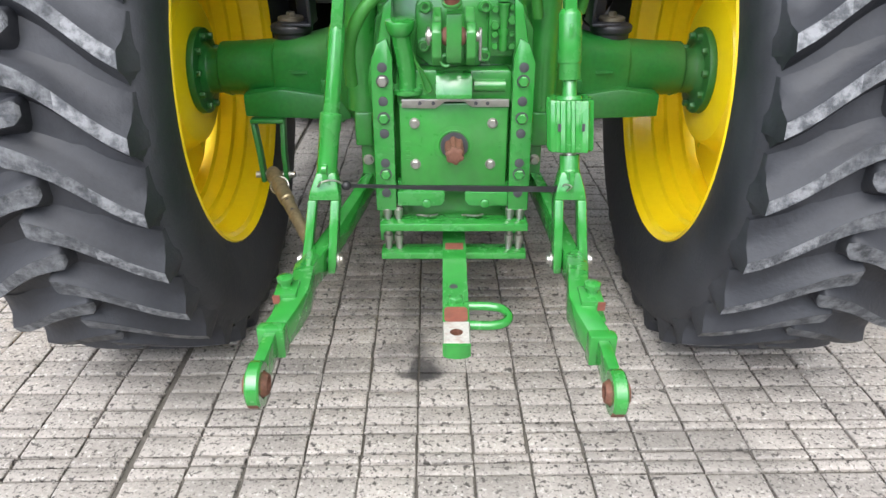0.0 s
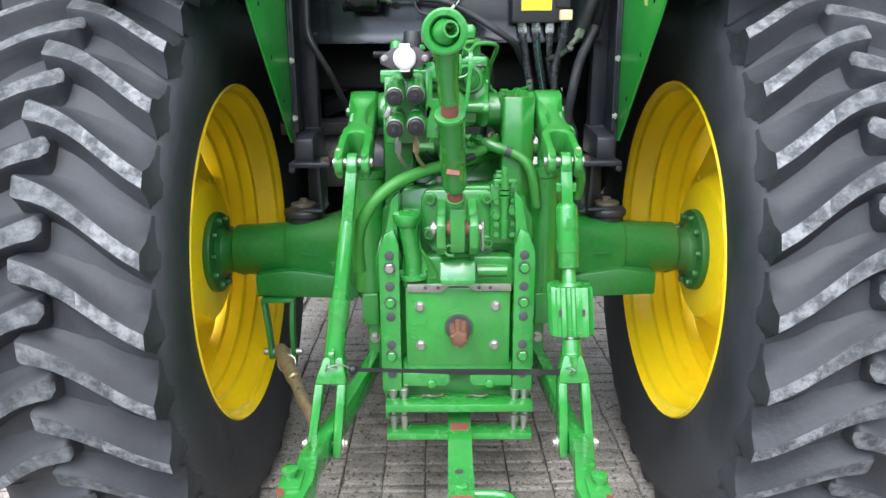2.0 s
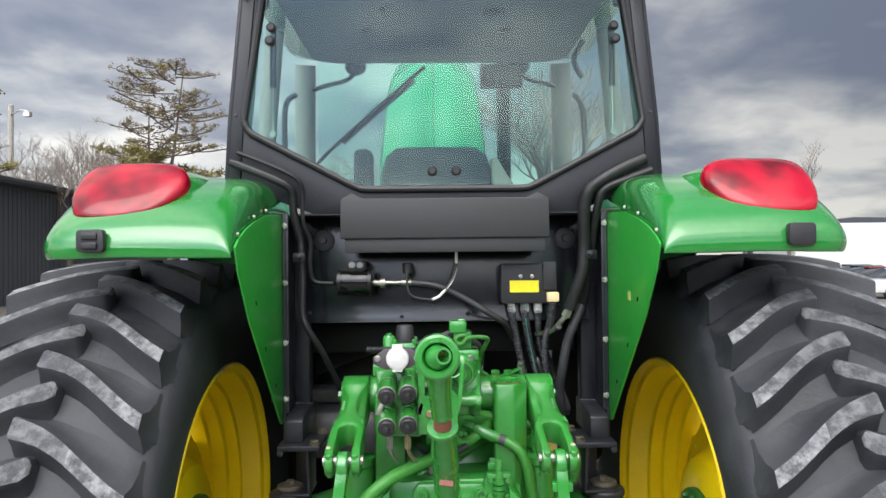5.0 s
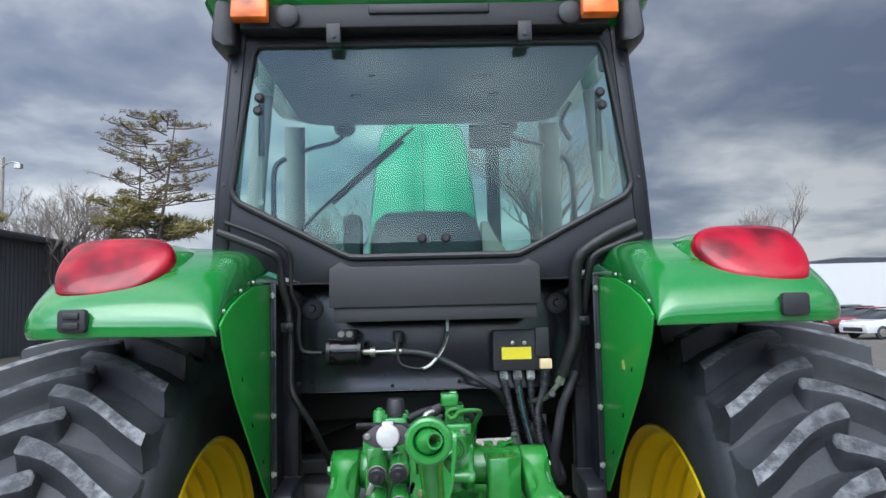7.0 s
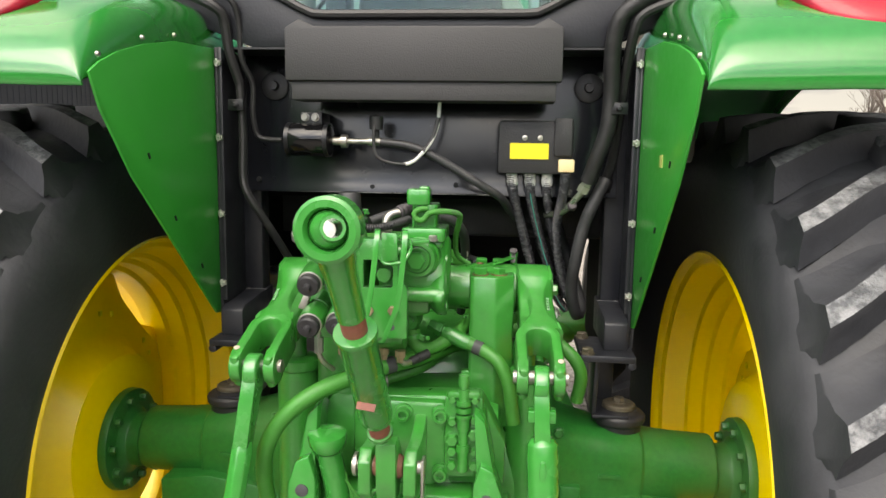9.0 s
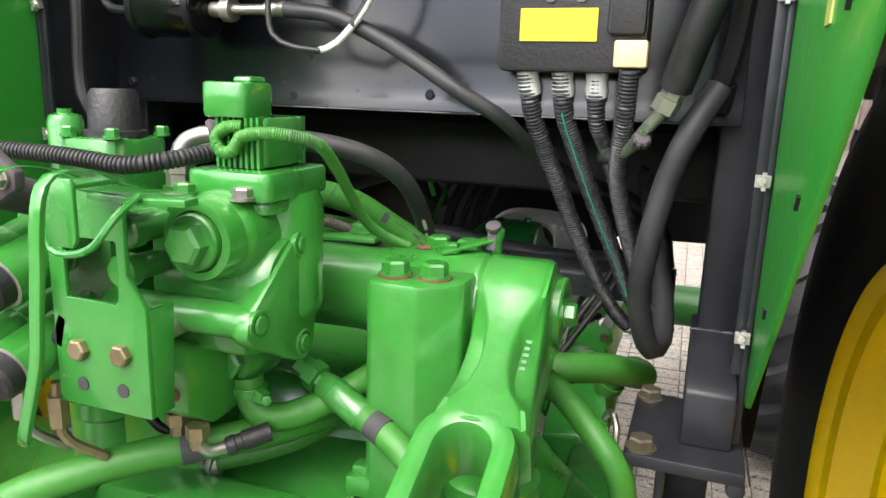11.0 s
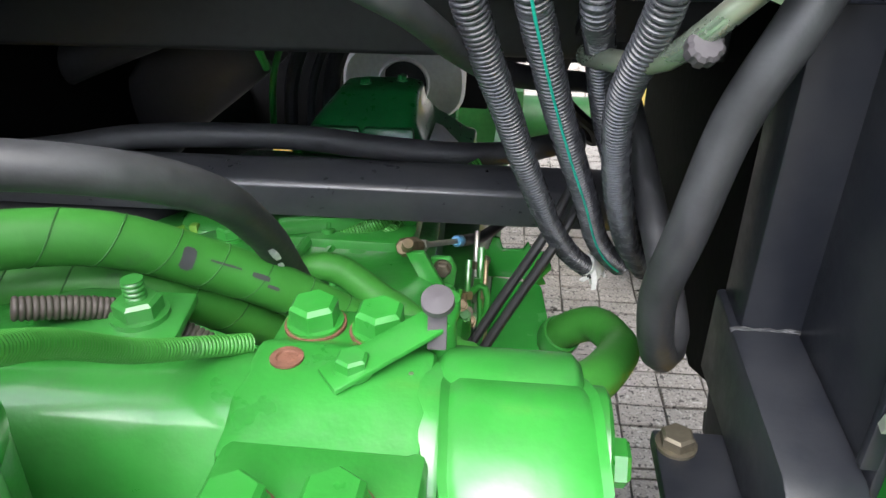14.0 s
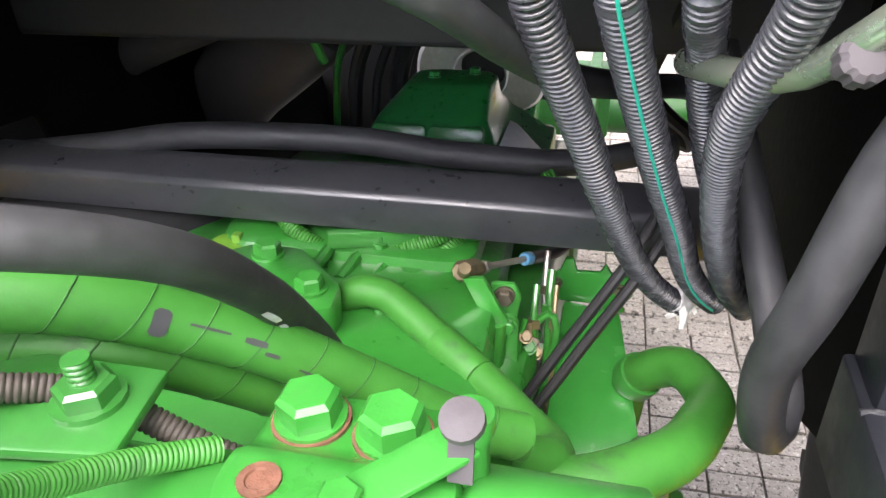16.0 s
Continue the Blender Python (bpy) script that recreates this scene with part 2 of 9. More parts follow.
def stain_and_shade(m, spots):
    """Oil soaked into a surface, and shade painted in under the tractor: soft-edged ragged patches at (x, y, width,
    length, strength).
    """
    n, l = m.node_tree.nodes, m.node_tree.links
    b = n["Principled BSDF"]
    src = b.inputs["Base Color"].links[0].from_socket
    t = n.new("ShaderNodeTexCoord")
    rag = n.new("ShaderNodeTexNoise")
    rag.inputs["Scale"].default_value, rag.inputs["Detail"].default_value = 11, 8
    l.new(t.outputs["Object"], rag.inputs["Vector"])
    for x, y, w, h, k in spots:
        sh = n.new("ShaderNodeMapping")
        sh.inputs["Location"].default_value = (-x / w, -y / h, 0)
        sh.inputs["Scale"].default_value = (1 / w, 1 / h, 0)
        l.new(t.outputs["Object"], sh.inputs["Vector"])
        d = n.new("ShaderNodeVectorMath")
        d.operation = "LENGTH"
        l.new(sh.outputs[0], d.inputs[0])
        s = n.new("ShaderNodeMath")
        s.operation = "MULTIPLY_ADD"
        s.inputs[1].default_value = 2.2
        l.new(rag.outputs[0], s.inputs[0])
        l.new(d.outputs["Value"], s.inputs[2])
        r = n.new("ShaderNodeMapRange")
        r.inputs[1].default_value, r.inputs[2].default_value = 1.6, 2.1
        r.inputs[3].default_value, r.inputs[4].default_value = k, 0.0
        l.new(s.outputs[0], r.inputs[0])
        mx = n.new("ShaderNodeMixRGB")
        mx.inputs[2].default_value = (0.03, 0.028, 0.027, 1)
        l.new(r.outputs[0], mx.inputs[0])
        l.new(src, mx.inputs[1])
        src = mx.outputs[0]
    l.new(src, b.inputs["Base Color"])


def speckle(m, scale, lo, hi, col, amount):
    """Grains and pits of one colour scattered over a surface."""
    n, l = m.node_tree.nodes, m.node_tree.links
    b = n["Principled BSDF"]
    t = n.new("ShaderNodeTexCoord")
    g = n.new("ShaderNodeTexNoise")
    g.inputs["Scale"].default_value, g.inputs["Detail"].default_value = scale, 3
    l.new(t.outputs["Object"], g.inputs["Vector"])
    r = n.new("ShaderNodeMapRange")
    r.inputs[1].default_value, r.inputs[2].default_value, r.inputs[4].default_value = lo, hi, amount
    l.new(g.outputs[0], r.inputs[0])
    mx = n.new("ShaderNodeMixRGB")
    mx.inputs[2].default_value = (*col, 1)
    l.new(r.outputs[0], mx.inputs[0])
    l.new(b.inputs["Base Color"].links[0].from_socket, mx.inputs[1])
    l.new(mx.outputs[0], b.inputs["Base Color"])


speckle(CONC, 120, 0.58, 0.64, (0.075, 0.068, 0.06), 0.85)
speckle(CONC, 75, 0.60, 0.66, (0.55, 0.52, 0.47), 0.6)
speckle(CONC, 48, 0.615, 0.655, (0.05, 0.045, 0.04), 0.9)
speckle(CONC, 2.2, 0.50, 0.72, (0.20, 0.185, 0.165), 0.6)
# the two broad patches at y 2.45 and 3.1 paint shade under the tractor
stain_and_shade(CONC, ((-0.13, 1.86, 0.13, 0.15, 0.45), (-0.10, 1.79, 0.045, 0.13, 0.8), (-0.115, 1.755, 0.09, 0.035, 0.7), (-0.02, 2.45, 0.45, 0.45, 0.35), (0.6, 1.3, 0.5, 0.35, 0.14), (-0.55, 1.7, 0.22, 0.3, 0.16), (-0.05, 3.1, 0.7, 0.5, 0.25)))
JOINT = mat("dirt_filled_joints", (0.105, 0.095, 0.08), 0.95, 0, 0.35, 3, 0.5, 120)
TEAL = mat("teal_stripe", (0.02, 0.45, 0.33), 0.5, 0, 0.05, 10, 0)
BLUE = mat("light_blue_plastic", (0.15, 0.45, 0.75), 0.5, 0, 0.05, 10, 0)
PALE = mat("pale_green_pipe", (0.30, 0.37, 0.29), 0.22, 0.8, 0.15, 10, 0.05, dust=(0.5, 0.4, 0.3), amount=0.5, dscale=12)
# whitened to make up for the light missing on the intake housing
GAUGE = mat("whitened_cast_aluminium", (0.74, 0.75, 0.76), 0.5, 0.05, 0.12, 12, 0.2)
TWIG = mat("grey_twigs", (0.17, 0.145, 0.125), 0.9, 0, 0.25, 3, 0.2, 30)
WORN = mat("worn_bare_metal", (0.46, 0.44, 0.40), 0.55, 0.15, 0.2, 30, 0.3, 150, dust=(0.30, 0.17, 0.12), amount=0.6, dscale=35, lo=0.5, hi=0.7)
SILVER = mat("mirror_silver", (0.75, 0.76, 0.77), 0.05, 1.0, 0.02, 5, 0.0)
BARK = mat("grey_brown_bark", (0.12, 0.095, 0.08), 0.9, 0, 0.3, 6, 0.6, 30)
NEEDLE = mat("dull_pine_needles", (0.19, 0.165, 0.055), 0.8, 0, 0.45, 1.2, 0.3, 20)
CONES = mat("brown_needle_tufts", (0.17, 0.13, 0.09), 0.9, 0, 0.3, 3, 0.2, 20)
SHED = mat("charcoal_ribbed_steel", (0.040, 0.045, 0.056), 0.5, 0, 0.15, 1.5, 0.1, 30)
TIMBER = mat("weathered_pole_wood", (0.34, 0.32, 0.29), 0.9, 0, 0.2, 5, 0.4, 60)


def glassy(name, col, rough, alpha_mix, tint=(1, 1, 1)):
    """Thin pane: mostly clear, with the gloss of glass."""
    m = bpy.data.materials.new(name)
    m.use_nodes = True
    n, l = m.node_tree.nodes, m.node_tree.links
    n.remove(n["Principled BSDF"])
    clear = n.new("ShaderNodeBsdfTransparent")
    clear.inputs[0].default_value = (*tint, 1)
    gloss = n.new("ShaderNodeBsdfGlossy")
    gloss.inputs["Color"].default_value, gloss.inputs["Roughness"].default_value = (*col, 1), rough
    fres = n.new("ShaderNodeFresnel")
    fres.inputs[0].default_value = 1.3
    k = n.new("ShaderNodeMath")
    k.operation = "MULTIPLY_ADD"
    k.inputs[1].default_value, k.inputs[2].default_value = 1.0, alpha_mix
    l.new(fres.outputs[0], k.inputs[0])
    mix = n.new("ShaderNodeMixShader")
    l.new(k.outputs[0], mix.inputs[0])
    l.new(clear.outputs[0], mix.inputs[1])
    l.new(gloss.outputs[0], mix.inputs[2])
    l.new(mix.outputs[0], n["Material Output"].inputs[0])
    return m


GLASS = glassy("green_tinted_cab_glass", (0.22, 0.23, 0.25), 0.01, 0.10, (0.84, 1.0, 0.95))
SCREEN = glassy("clear_windscreen_glass", (0.10, 0.10, 0.10), 0.01, 0.05, (0.88, 0.99, 0.97))


def lens(name, col, rough=0.12):
    m = bpy.data.materials.new(name)
    m.use_nodes = True
    b = m.node_tree.nodes["Principled BSDF"]
    b.inputs["Base Color"].default_value = (*col, 1)
    b.inputs["Roughness"].default_value = rough
    b.inputs["Subsurface Weight"].default_value = 0.0
    b.inputs["Subsurface Radius"].default_value = (0.03, 0.01, 0.01)
    b.inputs["Coat Weight"].default_value = 0.6
    b.inputs["Specular IOR Level"].default_value = 0.1
    b.inputs["Coat Roughness"].default_value = 0.03
    n, l = m.node_tree.nodes, m.node_tree.links
    t = n.new("ShaderNodeTexCoord")
    w = n.new("ShaderNodeTexWave")
    w.inputs["Scale"].default_value, w.inputs["Distortion"].default_value = 40, 0.0
    w.bands_direction = "X"
    inner = n.new("ShaderNodeTexNoise")
    inner.inputs["Scale"].default_value, inner.inputs["Detail"].default_value = 9, 2
    l.new(t.outputs["Object"], inner.inputs["Vector"])
    deep = n.new("ShaderNodeMixRGB")
    deep.inputs[1].default_value = (*[c * 0.38 for c in col], 1)
    deep.inputs[2].default_value = (*[min(1, c * 1.35) for c in col], 1)
    rng = n.new("ShaderNodeMapRange")
    rng.inputs[1].default_value, rng.inputs[2].default_value = 0.36, 0.6
    l.new(inner.outputs[0], rng.inputs[0])
    l.new(rng.outputs[0], deep.inputs[0])
    l.new(deep.outputs[0], b.inputs["Base Color"])
    l.new(t.outputs["Object"], w.inputs["Vector"])
    bu = n.new("ShaderNodeBump")
    bu.inputs["Strength"].default_value, bu.inputs["Distance"].default_value = 0.02, 0.002
    l.new(w.outputs[0], bu.inputs["Height"])
    l.new(bu.outputs[0], b.inputs["Normal"])
    return m


REDLENS = lens("red_lamp_lens", (0.26, 0.001, 0.012), 0.14)
RUBY = mat("recess_shade_red", (0.05, 0.004, 0.006), 0.4, 0, 0.1, 20, 0.0)
AMBER = lens("amber_lamp_lens", (0.80, 0.16, 0.02))


# ---- mesh tools ----
def V(*a):
    return Vector(a)


def ring_faces(bm, a, b):
    n = len(a)
    for i in range(n):
        bm.faces.new((a[i], a[(i + 1) % n], b[(i + 1) % n], b[i]))


def loft(bm, rings, caps=True, closed=False):
    rows = [[bm.verts.new(p) for p in r] for r in rings]
    for a, b in zip(rows, rows[1:]):
        ring_faces(bm, a, b)
    if closed:
        ring_faces(bm, rows[-1], rows[0])
    elif caps:
        bm.faces.new(rows[0][::-1])
        bm.faces.new(rows[-1])
    return rows


def box(bm, c, s, rot=(0, 0, 0)):
    m = Matrix.Translation(c) @ Euler([radians(a) for a in rot]).to_matrix().to_4x4()
    vs = [bm.verts.new(m @ V(x * s[0] / 2, y * s[1] / 2, z * s[2] / 2)) for x in (-1, 1) for y in (-1, 1) for z in (-1, 1)]
    for f in ((0, 1, 3, 2), (4, 6, 7, 5), (0, 4, 5, 1), (2, 3, 7, 6), (0, 2, 6, 4), (1, 5, 7, 3)):
        bm.faces.new([vs[i] for i in f])


def axes(d):
    d = Vector(d).normalized()
    u = d.cross(V(0, 0, 1) if abs(d.z) < 0.9 else V(1, 0, 0)).normalized()
    return d, u, d.cross(u)


def circle(c, d, r, n=20, phase=0.0):
    d, u, v = axes(d)
    return [Vector(c) + r * (math.cos(phase + 2 * math.pi * i / n) * u + math.sin(phase + 2 * math.pi * i / n) * v) for i in range(n)]


def cyl(bm, a, b, r, r2=None, n=20):
    d = Vector(b) - Vector(a)
    loft(bm, [circle(a, d, r, n), circle(b, d, r if r2 is None else r2, n)])


def lathe(bm, a, d, prof, n=24):
    """Turned shape: prof is (distance along d from a, radius)."""
    d = Vector(d).normalized()
    loft(bm, [circle(Vector(a) + d * s, d, max(r, 1e-4), n) for s, r in prof])


def hexbolt(bm, p, d, r=0.011, h=0.009, washer=True):
    d = Vector(d).normalized()
    p = Vector(p)
    if washer:
        cyl(bm, p, p + d * 0.003, r * 1.35, n=16)
        p = p + d * 0.003
    loft(bm, [circle(p, d, r * 1.12, 6), circle(p + d * h * 0.8, d, r * 1.12, 6), circle(p + d * h, d, r * 0.92, 6)])


def spline(pts, step=0.012):
    pts = [Vector(p) for p in pts]
    ext = [2 * pts[0] - pts[1]] + pts + [2 * pts[-1] - pts[-2]]
    out = []
    for i in range(1, len(ext) - 2):
        p0, p1, p2, p3 = ext[i - 1:i + 3]
        n = max(2, int((p2 - p1).length / step))
        for k in range(n):
            t = k / n
            out.append(0.5 * (2 * p1 + (p2 - p0) * t + (2 * p0 - 5 * p1 + 4 * p2 - p3) * t * t + (3 * p1 - p0 - 3 * p2 + p3) * t ** 3))
    out.append(pts[-1])
    return out


def tube(bm, pts, r, n=12, step=0.012, ribs=None, straight=False):
    """A pipe along a smooth path. ribs: (pitch, depth) of a corrugated loom."""
    path = [Vector(p) for p in pts] if straight else spline(pts, step)
    if ribs:
        fine = []
        for a, b in zip(path, path[1:]):
            k = max(1, round((b - a).length / (ribs[0] / 4)))
            fine += [a.lerp(b, i / k) for i in range(k)]
        path = fine + [path[-1]]
    u = axes(path[1] - path[0])[1]
    rings = []
    for i, p in enumerate(path):
        d = (path[min(i + 1, len(path) - 1)] - path[max(i - 1, 0)]).normalized()
        u = (u - d * u.dot(d)).normalized()
        w = d.cross(u)
        q = r if not ribs else r - ribs[1] * (1.0, 0.18, 0.0, 0.18)[i % 4]
        rings.append([p + q * (math.cos(2 * math.pi * k / n) * u + math.sin(2 * math.pi * k / n) * w) for k in range(n)])
    loft(bm, rings)


def prism(bm, pts, axis, lo, hi):
    """A plate: polygon pts in the plane across axis, from lo to hi along it. x: (y, z); y: (x, z); z: (x, y)."""
    put = {"x": lambda p, s: V(s, p[0], p[1]), "y": lambda p, s: V(p[0], s, p[1]), "z": lambda p, s: V(p[0], p[1], s)}[axis]
    a = [bm.verts.new(put(p, lo)) for p in pts]
    b = [bm.verts.new(put(p, hi)) for p in pts]
    bm.faces.new(a[::-1])
    bm.faces.new(b)
    ring_faces(bm, a, b)


def rrect(w, h, r, k=4, cx=0.0, cy=0.0):
    """Corners of a rounded rectangle."""
    out = []
    for sx, sy, a0 in ((1, 1, 0), (-1, 1, 90), (-1, -1, 180), (1, -1, 270)):
        for i in range(k + 1):
            a = radians(a0 + 90 * i / k)
            out.append((cx + sx * (w / 2 - r) + r * math.cos(a), cy + sy * (h / 2 - r) + r * math.sin(a)))
    return out


def part(name, bm, material, parent=None, label="", bevel=0.0, smooth=35, mats=()):
    """Links bm as one mesh object under a thing or a part, with rounded edges where bevel is given."""
    bmesh.ops.recalc_face_normals(bm, faces=bm.faces)
    if bevel:
        es = [e for e in bm.edges if len(e.link_faces) == 2 and e.calc_face_angle(0) > radians(32)]
        bmesh.ops.bevel(bm, geom=es, offset=bevel, segments=2, profile=0.5, affect="EDGES", clamp_overlap=True)
    me = bpy.data.meshes.new(name)
    bm.to_mesh(me)
    bm.free()
    for m in (material, *mats):
        me.materials.append(m)
    me.polygons.foreach_set("use_smooth", [True] * len(me.polygons))
    me.set_sharp_from_angle(angle=radians(smooth))
    ob = new(name, me)
    if parent:
        ob.parent = parent
        if not parent.parent:
            ob.matrix_parent_inverse = parent.matrix_basis.inverted()
    if label:
        ob["label"] = label
    return ob


def thing(name, at, label, category, group="", kind=""):
    ob = new(name)
    ob.empty_display_size = 0.1
    ob.matrix_world = Matrix.Translation(at)
    return tagged(ob, label, category, group, kind)


def bm_new():
    return bmesh.new()


def move_new(before, vec):
    """Moves all that was built since the count of objects was taken."""
    for ob in list(scene.collection.objects)[before:]:
        if ob.type == "MESH":
            ob.data.transform(Matrix.Translation(vec))


def bolts(parent, spots, d, r=0.011, h=0.009, material=None, name="bolt", label=""):
    for p in spots:
        bm = bm_new()
        hexbolt(bm, p, d, r, h)
        part(name, bm, material or CAST, parent, label)

# ---- ground ----
bm = bm_new()
R = 900
grid = [-R, -60, -14, -6, -2.6, 0, 2.6, 6, 9, 14, 18, 60, R]
fall = lambda x: -0.012 - 0.44 * min(1, max(0, (x - 9) / 9))   # the yard drops a little to the car park
vs = [[bm.verts.new((x, y, fall(x))) for x in grid] for y in grid]
for j in range(len(grid) - 1):
    for i in range(len(grid) - 1):
        bm.faces.new((vs[j][i], vs[j][i + 1], vs[j + 1][i + 1], vs[j + 1][i]))
tagged(part("ground", bm, JOINT), "dirt and gravel yard ground under the paving", "ground", kind="structure")

# ---- tractor ----
tractor = thing("tractor", (0, 2.2, 0), "green farm tractor with yellow rims and a bare rear hitch", "tractor")
AX_Y, AX_Z = 2.2, 0.817
LUGS = 31


def wheel_point(cx, s, x, r, a):
    """A point of a rear wheel: x outwards from its middle, radius, angle (0 to the back, 90 up)."""
    return V(cx + s * x, AX_Y - r * math.cos(a), max(AX_Z + r * math.sin(a), 0.003))


def rear_wheel(s):
    cx = s * 0.89
    # tyre carcass: closed section turned round the axle
    prof = [(-0.203, 0.520), (-0.222, 0.526), (-0.240, 0.570), (-0.254, 0.63), (-0.260, 0.67), (-0.262, 0.715), (-0.254, 0.752),
            (-0.235, 0.777), (-0.19, 0.792), (-0.10, 0.802), (0, 0.805)]
    prof += [(-x, r) for x, r in prof[-2::-1]]
    prof += [(0.19, 0.518), (-0.19, 0.518)]
    bm = bm_new()
    n = 120
    rows = [[bm.verts.new(wheel_point(cx, s, x, r, 2 * math.pi * i / n)) for x, r in prof] for i in range(n)]
    for i in range(n):
        ring_faces(bm, rows[i], rows[(i + 1) % n])
    tyre = part("rear_tyre", bm, RUBBER, tractor, "large black tractor tyre with worn chevron lugs", smooth=40)
    # lugs: bars that sweep from the middle down to each shoulder
    rnd = random.Random(5)
    for side in (-1, 1):
        for k in range(LUGS):
            a0 = 2 * math.pi * (k + (0.5 if side > 0 else 0.0)) / LUGS + radians(1.1 if s < 0 else 3.3)
            # (x, top radius, angle, half width of top, steep lower foot, long upper foot, foot radius)
            path = [(0.034, 0.838, -0.004, 0.010, 0.022, 0.024, 0.803), (0.029, 0.848, -0.003, 0.020, 0.026, 0.03, 0.802)]
            for u in np.linspace(0, 1, 9):
                x = 0.022 - 0.256 * u
                drop = 0.185 * u ** 0.92 - 0.05 * math.sin(math.pi * u) * (1 - u)
                top = 0.850 - 0.014 * u ** 3
                wide = 0.0185 + 0.0060 * (1 - u) ** 3
                path.append((x, top, drop, wide, 0.028 + 0.006 * u, 0.036 + 0.050 * u, 0.799 - 0.016 * max(0, u - 0.75) * 4))
            # the bar is cut off at the shoulder; below it a broad pad runs down the sidewall
            path.append((-0.2365, 0.800, 0.187, 0.0185, 0.020, 0.088, 0.782))
            # the pads are low on the inner sidewall
            low = 0.012 if side < 0 else 0.0
            path.append((-0.256 + low, 0.772, 0.187, 0.0185, 0.012, 0.092, 0.750))
            path.append((-0.2705 + low, 0.728, 0.184, 0.018, 0.010, 0.086, 0.715))
            path.append((-0.266 + low, 0.694, 0.175, 0.012, 0.008, 0.060, 0.690))
            rings = []
            wob = rnd.uniform(-0.002, 0.002)
            for x, top, drop, wide, foot, long, base in path:
                ang = a0 - drop
                rr = top + (wob if top > 0.81 else 0)
                lift_ = rr - base
                ring = [wheel_point(cx, s, x, r_, ang + b_ / 0.84) for r_, b_ in (
                    (base, -wide - foot), (base + 0.55 * lift_, -wide - 0.30 * foot), (rr - 0.0035 * min(1, lift_ / 0.03), -wide - 0.0025), (rr, -wide + 0.001),
                    (rr, wide - 0.001), (rr - 0.0035 * min(1, lift_ / 0.03), wide + 0.003), (base + 0.42 * lift_, wide + 0.26 * long), (base + 0.14 * lift_, wide + 0.62 * long), (base, wide + long))]
                rings.append(ring)
            if side > 0:
                rings = [[V(2 * cx - p.x, p.y, p.z) for p in ring] for ring in rings]
            bm = bm_new()
            rws = loft(bm, rings)
            cut = rnd.choice((6, 7, 7, 8))
            for n_, (a, b) in enumerate(zip(rws[:10], rws[1:11])):
                f = bm.faces.get((a[3], a[4], b[4], b[3]))
                if f:
                    f.material_index = 3 if n_ >= cut else 1
            tops = [f for f in bm.faces if f.material_index]
            worn = bmesh.ops.inset_region(bm, faces=tops, thickness=rnd.uniform(0.0018, 0.0030), depth=0.0, use_even_offset=True)
            for f in worn["faces"]:
                f.material_index = 2
            part("tread_lug", bm, RUBBER, tyre, smooth=50, mats=(LUGTOP, LUGEDGE, LUGEND))

    # rim: flange, stepped barrel
    bm = bm_new()
    rp = [(-0.228, 0.524), (-0.223, 0.529), (-0.214, 0.520), (-0.198, 0.500), (-0.165, 0.492), (-0.135, 0.482), (-0.128, 0.470), (-0.09, 0.468),
          (-0.082, 0.455), (-0.04, 0.452), (-0.032, 0.440), (0.03, 0.438), (0.04, 0.452), (0.12, 0.470), (0.196, 0.500), (0.200, 0.530)]
    rp += [(x, r + 0.009) for x, r in rp[-2:2:-1]] + [(-0.219, 0.516)]
    rows = [[bm.verts.new(wheel_point(cx, s, x, r, 2 * math.pi * i / 96)) for x, r in rp] for i in range(96)]
    for i in range(96):
        ring_faces(bm, rows[i], rows[(i + 1) % 96])
    rim = part("rear_rim", bm, YELLOW, tractor, "glossy yellow steel wheel rim", smooth=28)
    # disc, dished, with scalloped edge gaps
    bm = bm_new()
    n = 96
    rings = []
    for x, r, scallop in ((-0.118, 0.095, 0), (-0.118, 0.19, 0), (-0.108, 0.215, 0), (-0.05, 0.25, 0), (-0.035, 0.275, 0), (-0.030, 0.37, 0.3), (-0.012, 0.40, 0.7), (0.006, 0.437, 1)):
        ring = []
        for i in range(n):
            a = 2 * math.pi * i / n
            cut = 0.075 * scallop * max(0.0, -math.cos(4 * a) - 0.25) / 0.75
            ring.append(wheel_point(cx, s, x, r - cut, a))
        rings.append(ring)
    back = [[p + V(s * 0.012, 0, 0) for p in r] for r in rings[::-1]]
    rws = [[bm.verts.new(p) for p in r] for r in rings + back]
    for a, b in zip(rws, rws[1:] + rws[:1]):
        ring_faces(bm, a, b)
    part("wheel_disc", bm, YELLOW, rim, smooth=35)
    for k in range(8):
        a = 2 * math.pi * (k + 0.3) / 8
        for off in (-0.028, 0.028):
            bm = bm_new()
            p = wheel_point(cx, s, -0.036, 0.32, a + off * 3.0)
            box(bm, p, (0.004, 0.011, 0.014))
            part("rivet", bm, DECAL, rim)
    # hub flange in axle green
    bm = bm_new()
    lathe(bm, V(s * 0.675, AX_Y, AX_Z), V(s, 0, 0), ((0, 0.075), (0.03, 0.066), (0.06, 0.068), (0.075, 0.085), (0.076, 0.128), (0.096, 0.13), (0.1, 0.12)), 40)
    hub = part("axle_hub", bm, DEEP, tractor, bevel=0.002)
    for k in range(10):
        a = 2 * math.pi * (k + 0.2) / 10
        bm = bm_new()
        p = V(s * 0.750, AX_Y - 0.107 * math.cos(a), AX_Z + 0.107 * math.sin(a))
        hexbolt(bm, p, V(-s, 0, 0), 0.0095, 0.012)
        part("wheel_bolt", bm, DEEP, hub)


for s in (-1, 1):
    rear_wheel(s)


